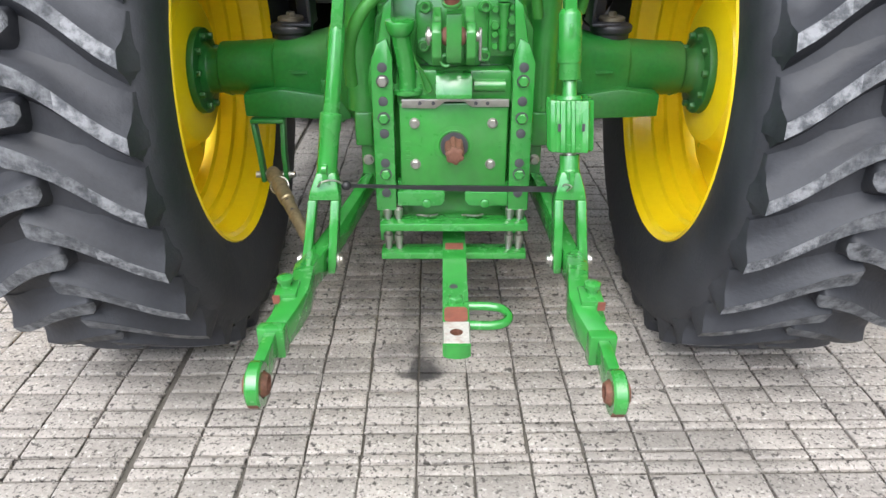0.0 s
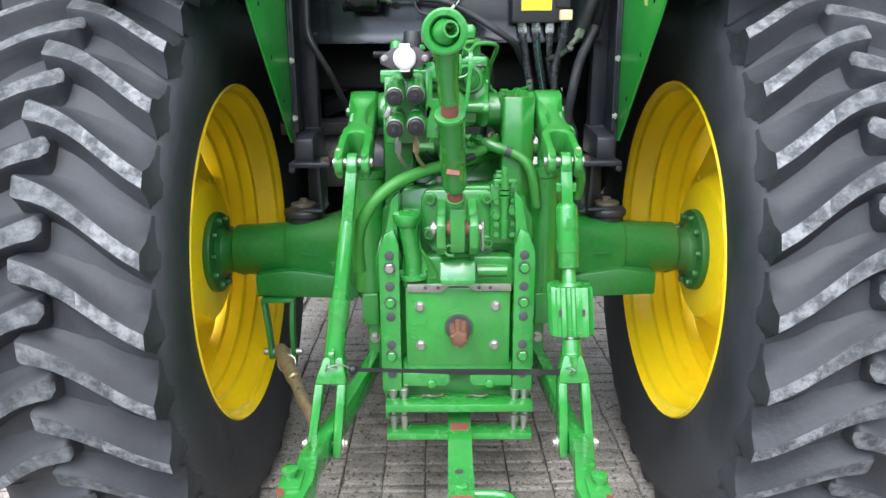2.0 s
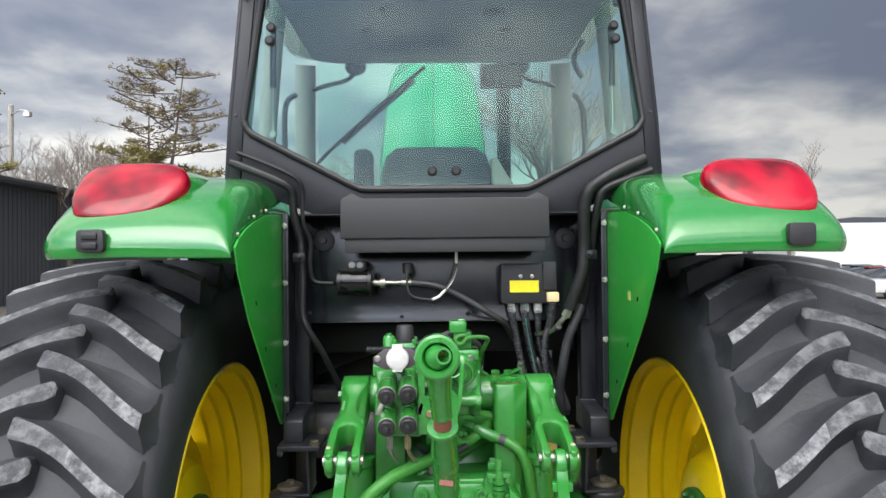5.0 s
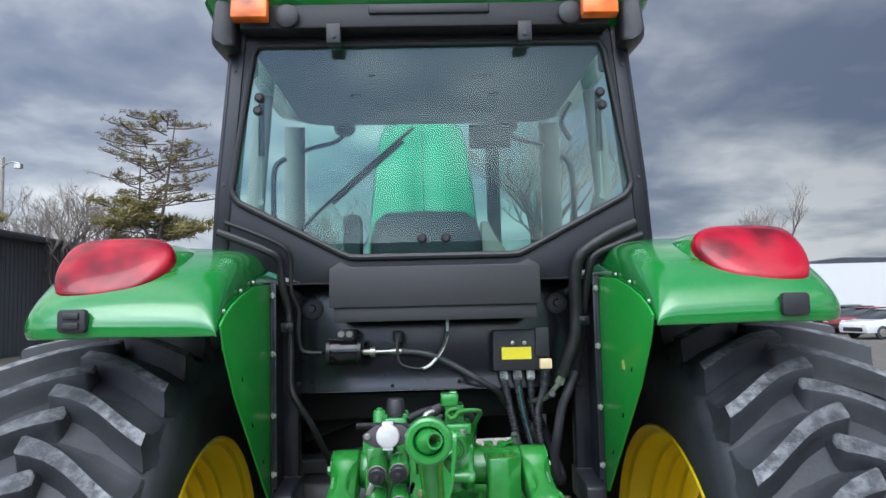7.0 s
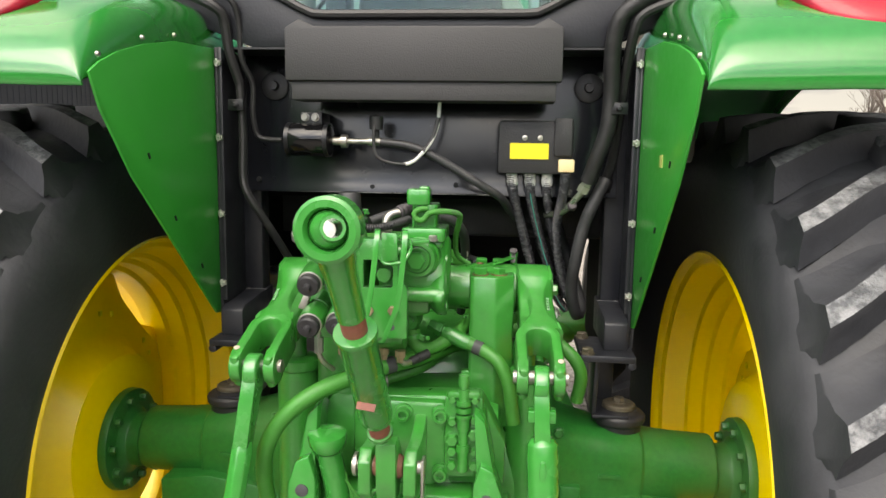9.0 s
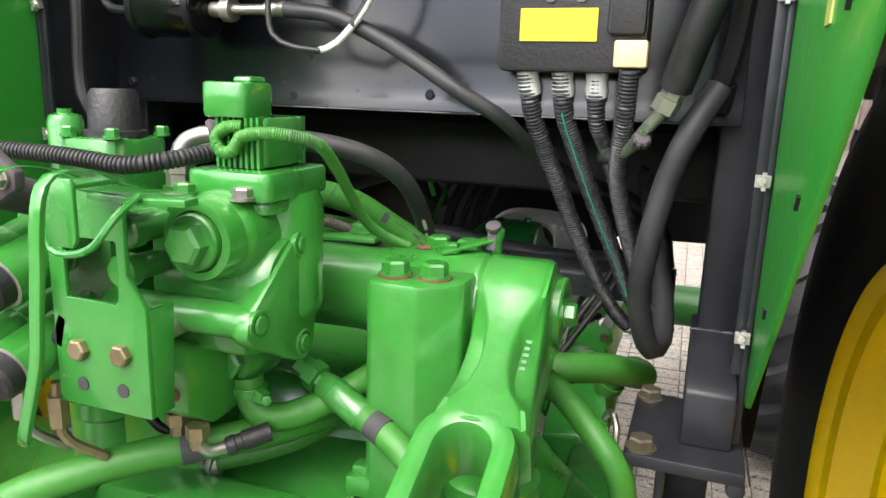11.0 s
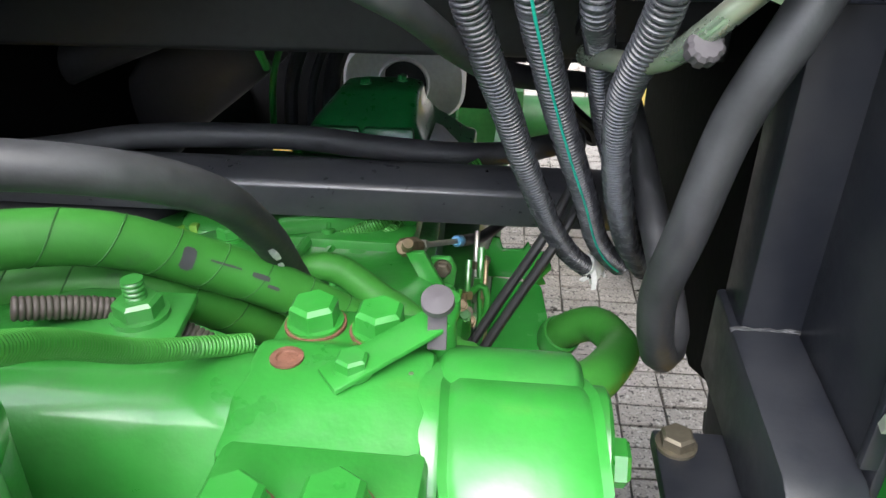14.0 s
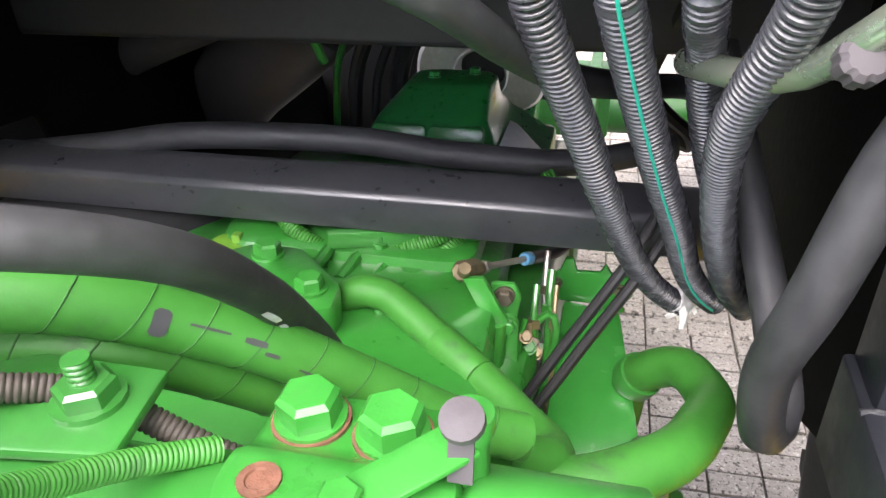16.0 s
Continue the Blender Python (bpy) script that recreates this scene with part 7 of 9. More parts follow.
    lathe(bm, (0.021, 1.945, 1.190), (0.1, 0, -1), ((0, 0.0176), (0.010, 0.0176)), 24)
    box(bm, (0.041, 1.936, 1.185), (0.012, 0.011, 0.012), (0, 20, 0))
    lathe(bm, (0.048, 1.934, 1.185), (0.6, -0.8, 0.1), ((0, 0.0055), (0.010, 0.0055)), 6)
    part("hose_clamp", bm, CAST, tractor, bevel=0.001)
    move_new(before, (-0.006, -0.003, 0.005))
    before = len(scene.collection.objects)
    # plugs on the left of the valve
    for p, r in (((-0.036, 1.882, 1.350), 0.010), ((-0.030, 1.878, 1.310), 0.0145), ((-0.018, 1.872, 1.346), 0.0145)):
        bm = bm_new()
        lathe(bm, p, (0, -1, 0), ((-0.02, r * 0.8), (0.012, r * 0.8), (0.013, r), (0.026, r), (0.028, r * 0.85)), 18)
        part("valve_stub", bm, CAST, body)
    # silver elbow and its black lead
    bm = bm_new()
    lathe(bm, (-0.043, 1.945, 1.360), (0, 0, 1), ((0, 0.016), (0.012, 0.016)), 6)
    part("union_base", bm, CAST, body)
    bm = bm_new()
    lathe(bm, (-0.043, 1.945, 1.371), (0, 0, 1), ((0, 0.013), (0.012, 0.013), (0.013, 0.0145), (0.020, 0.0145), (0.021, 0.010)), 6)
    tube(bm, [V(-0.043, 1.945, 1.389), V(-0.043, 1.946, 1.402), V(-0.038, 1.950, 1.413), V(-0.026, 1.957, 1.419), V(-0.012, 1.963, 1.421)], 0.0085, 14, 0.005)
    el = part("silver_elbow", bm, STEEL, tractor, "bare steel elbow union")
    bm = bm_new()
    tube(bm, [V(-0.020, 1.960, 1.420), V(-0.008, 1.972, 1.424), V(0.006, 2.0, 1.424)], 0.0135, 14, 0.006, ribs=(0.009, 0.002))
    part("elbow_sleeve", bm, GREY, el)
    move_new(before, (0.004, -0.026, 0.025))
    # spool stack at the right of the bracket
    bm = bm_new()
    box(bm, (0.128, 1.885, 1.01), (0.075, 0.05, 0.165))
    st = part("spool_valve", bm, CAST, tractor, "small green spool valve with many unions", bevel=0.006)
    for z0, z1, r in ((0.945, 0.985, 0.011), (0.985, 1.0, 0.014), (1.0, 1.03, 0.010), (1.03, 1.055, 0.013), (1.055, 1.062, 0.016), (1.066, 1.076, 0.016), (1.080, 1.09, 0.0155), (1.09, 1.112, 0.011), (1.112, 1.118, 0.0075), (1.118, 1.14, 0.010)):
        bm = bm_new()
        cyl(bm, (0.128, 1.852, z0), (0.128, 1.852, z1), r, n=18)
        part("spool_collar", bm, CAST, st)
    for x, z, r in ((0.106, 0.956, 0.009), (0.150, 0.956, 0.009), (0.106, 0.985, 0.009), (0.106, 1.007, 0.011), (0.150, 1.02, 0.012), (0.106, 1.045, 0.008), (0.150, 1.05, 0.008), (0.106, 1.09, 0.007), (0.150, 1.09, 0.007), (0.150, 0.985, 0.006)):
        bm = bm_new()
        hexbolt(bm, (x, 1.861, z), (0, -1, 0), r, 0.014)
        part("union", bm, CAST, st)
    bm = bm_new()
    box(bm, (0.128, 1.862, 1.10), (0.062, 0.03, 0.012))
    part("spool_bridge", bm, CAST, st, bevel=0.003)
    bm = bm_new()
    box(bm, (0.122, 1.985, 1.088), (0.028, 0.028, 0.022))
    box(bm, (0.122, 1.985, 1.104), (0.018, 0.018, 0.012))
    part("sensor_plug", bm, CAST, st, bevel=0.003)


valves()


def hoses():
    def hose(name, pts, r, material, label="", ribs=None, n=14, step=0.012):
        bm = bm_new()
        tube(bm, pts, r, n, step, ribs)
        return part(name, bm, material, tractor, label)
    # arc hose over the filler neck
    hose("arc_hose", [V(-0.262, 1.84, 0.86), V(-0.263, 1.82, 0.93), V(-0.250, 1.80, 0.995), V(-0.216, 1.795, 1.055), V(-0.163, 1.808, 1.100), V(-0.097, 1.852, 1.124), V(-0.030, 1.903, 1.136), V(0.035, 1.96, 1.142), V(0.08, 2.03, 1.145), V(0.13, 2.07, 1.15)],
         0.0165, GHOSE, "thick green painted hydraulic hose in an arc")
    bm = bm_new()
    lathe(bm, (-0.036, 1.8985, 1.135), V(0.78, 0.61, 0.12), ((0, 0.0172), (0.020, 0.0172)), 20)
    part("hose_band", bm, DARK, tractor, "dark band on the hose")
    hose("return_hose", [V(-0.046, 1.965, 1.085), V(-0.003, 1.985, 1.096), V(0.034, 2.010, 1.108), V(0.060, 2.040, 1.124), V(0.075, 2.080, 1.138)], 0.0118, GHOSE)
    bm = bm_new()
    lathe(bm, (-0.055, 1.961, 1.082), V(0.9, 0.36, 0.2), ((0, 0.0146), (0.013, 0.0146)), 24)
    box(bm, (-0.047, 1.951, 1.090), (0.010, 0.010, 0.018), (0, 15, 0))
    lathe(bm, (-0.049, 1.945, 1.096), (0, -1, 0), ((0, 0.0045), (0.006, 0.0045)), 6)
    part("silver_clamp", bm, STEEL, tractor, "bright hose clamp", bevel=0.001)
    hose("pipe_stub", [V(-0.080, 1.965, 1.030), V(-0.080, 1.965, 1.058), V(-0.076, 1.964, 1.071), V(-0.062, 1.963, 1.080), V(-0.046, 1.965, 1.085)], 0.0105, CAST, step=0.005)
    hose("sensor_lead", [V(-0.10, 1.96, 1.03), V(-0.08, 1.975, 1.058), V(-0.03, 1.96, 1.062), V(0.04, 1.955, 1.046), V(0.09, 1.968, 1.055), V(0.116, 1.98, 1.072)], 0.0055, GHOSE, ribs=(0.004, 0.001), n=10)
    # hose to the right-hand lift cylinder
    hose("lift_hose", [V(0.100, 1.979, 1.178), V(0.120, 1.974, 1.172), V(0.149, 1.966, 1.163), V(0.176, 1.957, 1.150), V(0.196, 1.950, 1.133), V(0.214, 1.946, 1.09), V(0.226, 1.95, 1.01)], 0.0142, GHOSE, "green hydraulic hose with a dark band")
    bm = bm_new()
    lathe(bm, (0.140, 1.9685, 1.1655), V(0.92, -0.27, -0.28), ((0, 0.0150), (0.018, 0.0150)), 20)
    part("hose_band", bm, DARK, tractor)
    bm = bm_new()
    d = V(0.90, -0.22, -0.36)
    lathe(bm, (0.044, 1.993, 1.204), d, ((0, 0.0125), (0.014, 0.0125), (0.015, 0.0165), (0.030, 0.0165), (0.031, 0.0105), (0.036, 0.0105)), 6)
    lathe(bm, (0.076, 1.985, 1.190), d, ((0, 0.0135), (0.008, 0.0150), (0.016, 0.0150), (0.017, 0.0158), (0.056, 0.0158), (0.058, 0.0150)), 20)
    part("hose_end", bm, CAST, tractor)
    # ribbed green lead of the solenoid
    hose("solenoid_lead", [V(0.046, 1.900, 1.456), V(0.032, 1.896, 1.455), V(0.021, 1.896, 1.446), V(0.028, 1.894, 1.434), V(0.041, 1.893, 1.436), V(0.050, 1.892, 1.448), V(0.070, 1.892, 1.452), V(0.093, 1.900, 1.451), V(0.108, 1.922, 1.443), V(0.103, 1.962, 1.420), V(0.095, 2.002, 1.393), V(0.092, 2.048, 1.354), V(0.100, 2.080, 1.332), V(0.118, 2.104, 1.318)],
         0.0058, GHOSE, "thin ribbed green cable sleeve", ribs=(0.0022, 0.0007), n=12)
    hose("black_lead", [V(-0.21, 1.862, 1.426), V(-0.13, 1.864, 1.424), V(-0.085, 1.866, 1.421), V(-0.054, 1.867, 1.419), V(-0.022, 1.880, 1.424), V(0.006, 1.93, 1.432)], 0.0085, HOSE, "black corrugated sensor lead", ribs=(0.0046, 0.0018), n=14)
    # thick hoses behind the rocker shaft
    hose("black_pressure_hose", [V(-0.085, 1.984, 1.419), V(-0.036, 2.018, 1.434), V(0.022, 2.057, 1.433), V(0.074, 2.090, 1.418), V(0.099, 2.131, 1.389), V(0.104, 2.175, 1.345), V(0.100, 2.218, 1.295), V(0.099, 2.253, 1.240), V(0.088, 2.288, 1.163)],
         0.0110, DUSTYHOSE, "thick black rubber pressure hose with a worn white mark", n=20)
    hose("wrapped_green_hose", [V(-0.110, 2.031, 1.373), V(-0.052, 2.070, 1.375), V(-0.005, 2.108, 1.370), V(0.032, 2.138, 1.356), V(0.067, 2.168, 1.326), V(0.101, 2.191, 1.297), V(0.138, 2.214, 1.259), V(0.185, 2.236, 1.218), V(0.222, 2.253, 1.197)],
         0.0155, GHOSE, "thick green hose with spiral wrap and scuffed bands", n=20)
    hose("wrapped_green_hose", [V(-0.115, 2.069, 1.327), V(-0.048, 2.113, 1.329), V(0.000, 2.142, 1.323), V(0.039, 2.159, 1.310), V(0.075, 2.190, 1.272), V(0.120, 2.222, 1.222), V(0.156, 2.243, 1.181)], 0.014, GHOSE, n=18)
    # spiral wrap seams on the thick hose
    wrap = spline([V(-0.110, 2.031, 1.373), V(-0.052, 2.070, 1.375), V(-0.005, 2.108, 1.370), V(0.032, 2.138, 1.356), V(0.067, 2.168, 1.326), V(0.101, 2.191, 1.297), V(0.138, 2.214, 1.259), V(0.185, 2.236, 1.218), V(0.222, 2.253, 1.197)], 0.002)
    wrap2 = spline([V(-0.115, 2.069, 1.327), V(-0.048, 2.113, 1.329), V(0.000, 2.142, 1.323), V(0.039, 2.159, 1.310), V(0.075, 2.190, 1.272), V(0.120, 2.222, 1.222), V(0.156, 2.243, 1.181)], 0.002)
    for path, r, turn in ((wrap, 0.0154, 15), (wrap2, 0.0139, 17)):
        pts = []
        for i in range(1, len(path) - 1):
            d = (path[i + 1] - path[i - 1]).normalized()
            u = (V(0.134, -0.048, 1.099) - d * d.z).normalized()
            v = d.cross(u)
            for h in (0, 0.5):
                a_ = -2 * math.pi * (i + h) / turn
                pts.append(path[i].lerp(path[i + 1], h) + r * (math.cos(a_) * u + math.sin(a_) * v))
        bm = bm_new()
        tube(bm, pts, 0.00055, 5, straight=True)
        part("wrap_seam", bm, SEAM, tractor)
    hose("brown_loom", [V(0.005, 2.087, 1.343), V(0.033, 2.109, 1.331), V(0.054, 2.120, 1.320), V(0.088, 2.122, 1.301), V(0.110, 2.125, 1.288), V(0.128, 2.139, 1.272)], 0.0066, BROWNLOOM, ribs=(0.0030, 0.0010))
    # scuffed and bare patches that follow the hose
    def patch(path, i, r, toward, half_angle, half_len, material, name="scuff"):
        d = (path[i + 1] - path[i - 1]).normalized()
        w = (toward - d * toward.dot(d)).normalized()
        u = d.cross(w)
        bm = bm_new()
        rows = []
        for s_ in (-1, -0.4, 0.4, 1):
            j = min(max(i + round(s_ * half_len / 0.002), 0), len(path) - 1)
            k_ = 1 - 0.35 * abs(s_)
            rows.append([bm.verts.new(path[j] + (r + 0.0003) * (math.cos(a_) * w + math.sin(a_) * u)) for a_ in np.linspace(-half_angle * k_, half_angle * k_, 5)])
        for a_, b_ in zip(rows, rows[1:]):
            for q in range(4):
                bm.faces.new((a_[q], a_[q + 1], b_[q + 1], b_[q]))
        part(name, bm, material, tractor)
    for i, ang, ln, side in ((107, 0.50, 0.004, 0.05), (119, 0.05, 0.010, 0.25), (131, 0.12, 0.006, 0.22), (136, 0.08, 0.003, -0.05), (148, 0.05, 0.008, -0.2)):
        if i < len(wrap) - 12:
            patch(wrap, i, 0.0156, V(0.35, -0.72, 0.40 + side), ang, ln, DARK)
    press = spline([V(-0.085, 1.984, 1.419), V(-0.036, 2.018, 1.434), V(0.022, 2.057, 1.433), V(0.074, 2.090, 1.418), V(0.099, 2.131, 1.389), V(0.104, 2.175, 1.345), V(0.100, 2.218, 1.295), V(0.099, 2.253, 1.240), V(0.088, 2.288, 1.163)], 0.002)
    # worn white mark and a row of faint print bars along the hose
    patch(press, 160, 0.0112, V(0.26, -0.85, 0.36), 0.22, 0.010, TAPE, "hose_mark")
    for i in range(170, 204, 4):
        patch(press, i, 0.0112, V(0.26, -0.85, 0.36), 0.08 + 0.05 * (i % 3), 0.003, GAUGE, "print_bar")
    # green pipes beside the gearbox
    hose("green_loop_pipe", [V(0.300, 2.565, 0.93), V(0.306, 2.558, 0.990), V(0.319, 2.540, 1.027), V(0.350, 2.518, 1.054), V(0.370, 2.460, 1.068), V(0.355, 2.400, 1.092), V(0.326, 2.332, 1.120), V(0.272, 2.288, 1.128), V(0.225, 2.275, 1.128), V(0.187, 2.268, 1.131)],
         0.0212, GHOSE, "green painted bent coolant pipe")
    bm = bm_new()
    lathe(bm, (0.308, 2.554, 1.000), V(0.35, -0.40, 0.85), ((0, 0.0245), (0.004, 0.0255), (0.018, 0.0255), (0.022, 0.0245)), 24)
    part("pipe_clamp", bm, CAST, tractor)
    hose("suction_pipe", [V(0.012, 2.462, 1.10), V(0.018, 2.461, 1.130), V(0.036, 2.460, 1.145), V(0.066, 2.456, 1.148), V(0.120, 2.421, 1.135), V(0.172, 2.382, 1.126), V(0.214, 2.340, 1.124), V(0.236, 2.312, 1.130), V(0.236, 2.290, 1.142), V(0.205, 2.268, 1.160)], 0.0160, GHOSE, "green pipe with a sharp bend")
    bm = bm_new()
    lathe(bm, (0.128, 2.414, 1.134), V(0.77, -0.60, -0.12), ((0, 0.0166), (0.003, 0.0174), (0.050, 0.0170), (0.053, 0.0164)), 20)
    part("pipe_sleeve", bm, GHOSE, tractor)
    hose("side_pipe", [V(0.262, 2.170, 1.165), V(0.280, 2.160, 1.158), V(0.302, 2.147, 1.149), V(0.325, 2.128, 1.136), V(0.350, 2.110, 1.118), V(0.368, 2.106, 1.096), V(0.378, 2.114, 1.060), V(0.372, 2.135, 1.000)], 0.0150, GHOSE)


hoses()


# ---- fittings on the back of the cab ----
def cab_fittings():
    # receiver drier on its strap
    bm = bm_new()
    lathe(bm, (-0.333, 2.205, 1.590), (1, 0, 0), ((0, 0.020), (0.006, 0.037), (0.012, 0.039), (0.102, 0.039), (0.108, 0.037), (0.114, 0.020)), 36)
    drier = part("receiver_drier", bm, lens("black_gloss_enamel", (0.008, 0.008, 0.009), 0.15), tractor, "glossy black receiver drier canister")
    for x in (-0.328, -0.236):
        bm = bm_new()
        lathe(bm, (x, 2.205, 1.590), (1, 0, 0), ((0, 0.0405), (0.010, 0.0405)), 36)
        part("drier_band", bm, BLACK, drier)
    bm = bm_new()
    box(bm, (-0.272, 2.245, 1.630), (0.052, 0.078, 0.05))
    part("drier_strap", bm, BLACK, drier, bevel=0.003)
    for x in (-0.286, -0.262):
        bm = bm_new()
        hexbolt(bm, (x, 2.208, 1.643), (0, -1, 0), 0.0075, 0.007)
        part("bolt", bm, STEEL, drier)
    bm = bm_new()
    lathe(bm, (-0.235, 2.21, 1.588), (1, 0, 0), ((0, 0.010), (0.035, 0.010), (0.036, 0.016), (0.05, 0.016), (0.051, 0.007), (0.10, 0.007), (0.101, 0.010), (0.13, 0.010)), 16)
    part("drier_union", bm, STEEL, drier, "bright pipe union")
    bm = bm_new()
    lathe(bm, (-0.115, 2.21, 1.615), (0, 0, 1), ((-0.03, 0.007), (0, 0.007), (0.001, 0.016), (0.03, 0.017), (0.034, 0.012)), 18)
    part("pressure_switch", bm, PLASTIC, drier)

    def lead(name, pts, r, material, label="", ribs=None, n=10, step=0.012):
        bm = bm_new()
        tube(bm, pts, r, n, step, ribs)
        return part(name, bm, material, tractor, label)
    lead("drier_pipe", [V(-0.345, 2.21, 1.588), V(-0.385, 2.215, 1.590), V(-0.408, 2.215, 1.60), V(-0.415, 2.205, 1.65), V(-0.412, 2.20, 1.72), V(-0.43, 2.18, 1.775), V(-0.43, 2.165, 1.86), V(-0.445, 2.15, 1.905), V(-0.52, 2.145, 1.945), V(-0.62, 2.15, 1.985)], 0.0065, HOSE)
    lead("drier_pipe", [V(-0.44, 2.19, 1.72), V(-0.455, 2.17, 1.79), V(-0.46, 2.155, 1.86), V(-0.475, 2.14, 1.885), V(-0.55, 2.14, 1.92), V(-0.64, 2.145, 1.955)], 0.012, HOSE, "black rubber cab pipe")
    lead("drain_tube", [V(-0.44, 2.19, 1.72), V(-0.435, 2.19, 1.60), V(-0.435, 2.185, 1.50), V(-0.42, 2.18, 1.455), V(-0.385, 2.20, 1.39), V(-0.355, 2.25, 1.31), V(-0.33, 2.32, 1.22)], 0.0098, HOSE, "black rubber drain tube")
    lead("refrigerant_hose", [V(-0.105, 2.21, 1.588), V(-0.03, 2.205, 1.578), V(0.03, 2.21, 1.552), V(0.073, 2.215, 1.528), V(0.135, 2.22, 1.490), V(0.181, 2.245, 1.460), V(0.203, 2.295, 1.428), V(0.230, 2.362, 1.393), V(0.272, 2.455, 1.360), V(0.325, 2.561, 1.325), V(0.37, 2.62, 1.27), V(0.385, 2.66, 1.20)], 0.0100, DUSTYHOSE, "black rubber refrigerant hose with faint print", n=14)
    lead("switch_lead", [V(-0.115, 2.205, 1.648), V(-0.118, 2.19, 1.60), V(-0.11, 2.185, 1.555), V(-0.08, 2.185, 1.540), V(-0.04, 2.185, 1.535)], 0.004, HOSE)
    lead("white_lead", [V(-0.045, 2.187, 1.535), V(-0.02, 2.19, 1.545), V(0.015, 2.195, 1.585), V(0.032, 2.20, 1.63), V(0.036, 2.205, 1.69)], 0.0045, TAPE, "black cable wrapped in white tape")
    lead("black_lead", [V(0.0, 2.193, 1.566), V(0.022, 2.197, 1.60), V(0.034, 2.2, 1.645)], 0.0052, HOSE)
    # control box
    bm = bm_new()
    prism(bm, rrect(0.175, 0.125, 0.008, 3, 0.262, 1.580), "y", 2.238, 2.286)
    bx = part("control_box", bm, PLASTIC, tractor, "black plastic control box with a yellow sticker", bevel=0.004)
    bm = bm_new()
    prism(bm, rrect(0.042, 0.088, 0.005, 3, 0.326, 1.604), "y", 2.227, 2.239)
    part("box_lid", bm, PLASTIC, bx, bevel=0.003)
    bm = bm_new()
    box(bm, (0.247, 2.2365, 1.571), (0.091, 0.002, 0.037))
    part("sticker", bm, DECAL, bx, "yellow warning sticker")
    bm = bm_new()
    box(bm, (0.334, 2.228, 1.538), (0.037, 0.024, 0.030))
    part("relay_plug", bm, BEIGE, bx, "beige relay plug", bevel=0.003)
    for x in (0.236, 0.272):
        bm = bm_new()
        lathe(bm, (x, 2.238, 1.602), (0, -1, 0), ((0, 0.0065), (0.003, 0.0065), (0.004, 0.004)), 14)
        part("screw", bm, STEEL, bx)
    looms = ([V(0.206, 2.262, 1.517), V(0.212, 2.272, 1.474), V(0.224, 2.305, 1.423), V(0.239, 2.351, 1.367), V(0.255, 2.392, 1.308), V(0.272, 2.437, 1.250), V(0.290, 2.481, 1.195), V(0.314, 2.523, 1.143), V(0.340, 2.545, 1.112)],
             [V(0.250, 2.262, 1.517), V(0.253, 2.272, 1.474), V(0.262, 2.306, 1.432), V(0.278, 2.355, 1.371), V(0.296, 2.399, 1.311), V(0.315, 2.442, 1.253), V(0.334, 2.486, 1.189), V(0.352, 2.512, 1.152), V(0.371, 2.530, 1.128)],
             [V(0.292, 2.262, 1.517), V(0.294, 2.277, 1.462), V(0.302, 2.321, 1.427), V(0.312, 2.366, 1.380), V(0.327, 2.407, 1.324), V(0.348, 2.449, 1.264), V(0.368, 2.489, 1.203), V(0.388, 2.528, 1.141)],
             [V(0.334, 2.226, 1.522), V(0.330, 2.250, 1.462), V(0.321, 2.311, 1.389), V(0.330, 2.371, 1.318), V(0.346, 2.426, 1.248), V(0.367, 2.479, 1.183), V(0.397, 2.530, 1.124)])
    for i, pts in enumerate(looms):
        bm = bm_new()
        tube(bm, pts, (0.0122, 0.0124, 0.0112, 0.0120)[i], 18, 0.01, ribs=(0.0046, 0.0024))
        lm = part("cable_loom", bm, LOOM, tractor, "black corrugated cable loom" + (" with a teal stripe" if i == 1 else ""))
        bm = bm_new()
        if i < 3:
            lathe(bm, pts[0] + V(0, 0, 0.006), pts[1] - pts[0], ((0, 0.0095), (0.004, 0.0136), (0.014, 0.0128), (0.024, 0.0140), (0.034, 0.0130)), 14)
            part("tape_wrap", bm, TAPE, lm, "crumpled white tape")
        else:
            lathe(bm, pts[0], pts[1] - pts[0], ((0, 0.008), (0.02, 0.008)), 14)
            part("red_terminal", bm, REDLENS, lm)
        if i == 1:
            bm = bm_new()
            path = spline(pts, 0.01)
            offs = []
            for q, p, w in zip(path[3:], path[4:], path[5:]):
                d = (w - q).normalized()
                face = V(0.02, -0.92, -0.25)
                offs.append(p + (face - d * face.dot(d)).normalized() * 0.0122)
            tube(bm, offs, 0.0012, 6, straight=True)
            part("teal_stripe", bm, TEAL, lm)
    bm = bm_new()
    rnd = random.Random(3)
    knot = V(0.338, 2.542, 1.116)
    lathe(bm, knot + V(0.008, 0.006, -0.003), V(-0.72, -0.5, 0.5), ((0, 0.0118), (0.006, 0.0128), (0.012, 0.0122), (0.018, 0.0131)), 14)
    tape = part("tape_knot", bm, TAPE, tractor, "torn white tape round the loom ends")
    for k in range(9):
        bm = bm_new()
        a = knot + V(rnd.uniform(-0.012, 0.010), rnd.uniform(-0.008, 0.008), rnd.uniform(-0.008, 0.006))
        d = V(rnd.uniform(-1, 1), rnd.uniform(-0.8, 0.3), rnd.uniform(-0.9, 0.7)).normalized()
        w = d.cross(V(rnd.uniform(-1, 1), 1, rnd.uniform(-1, 1))).normalized() * rnd.uniform(0.003, 0.006)
        n_ = d.cross(w).normalized() * 0.0008
        L = rnd.uniform(0.012, 0.026)
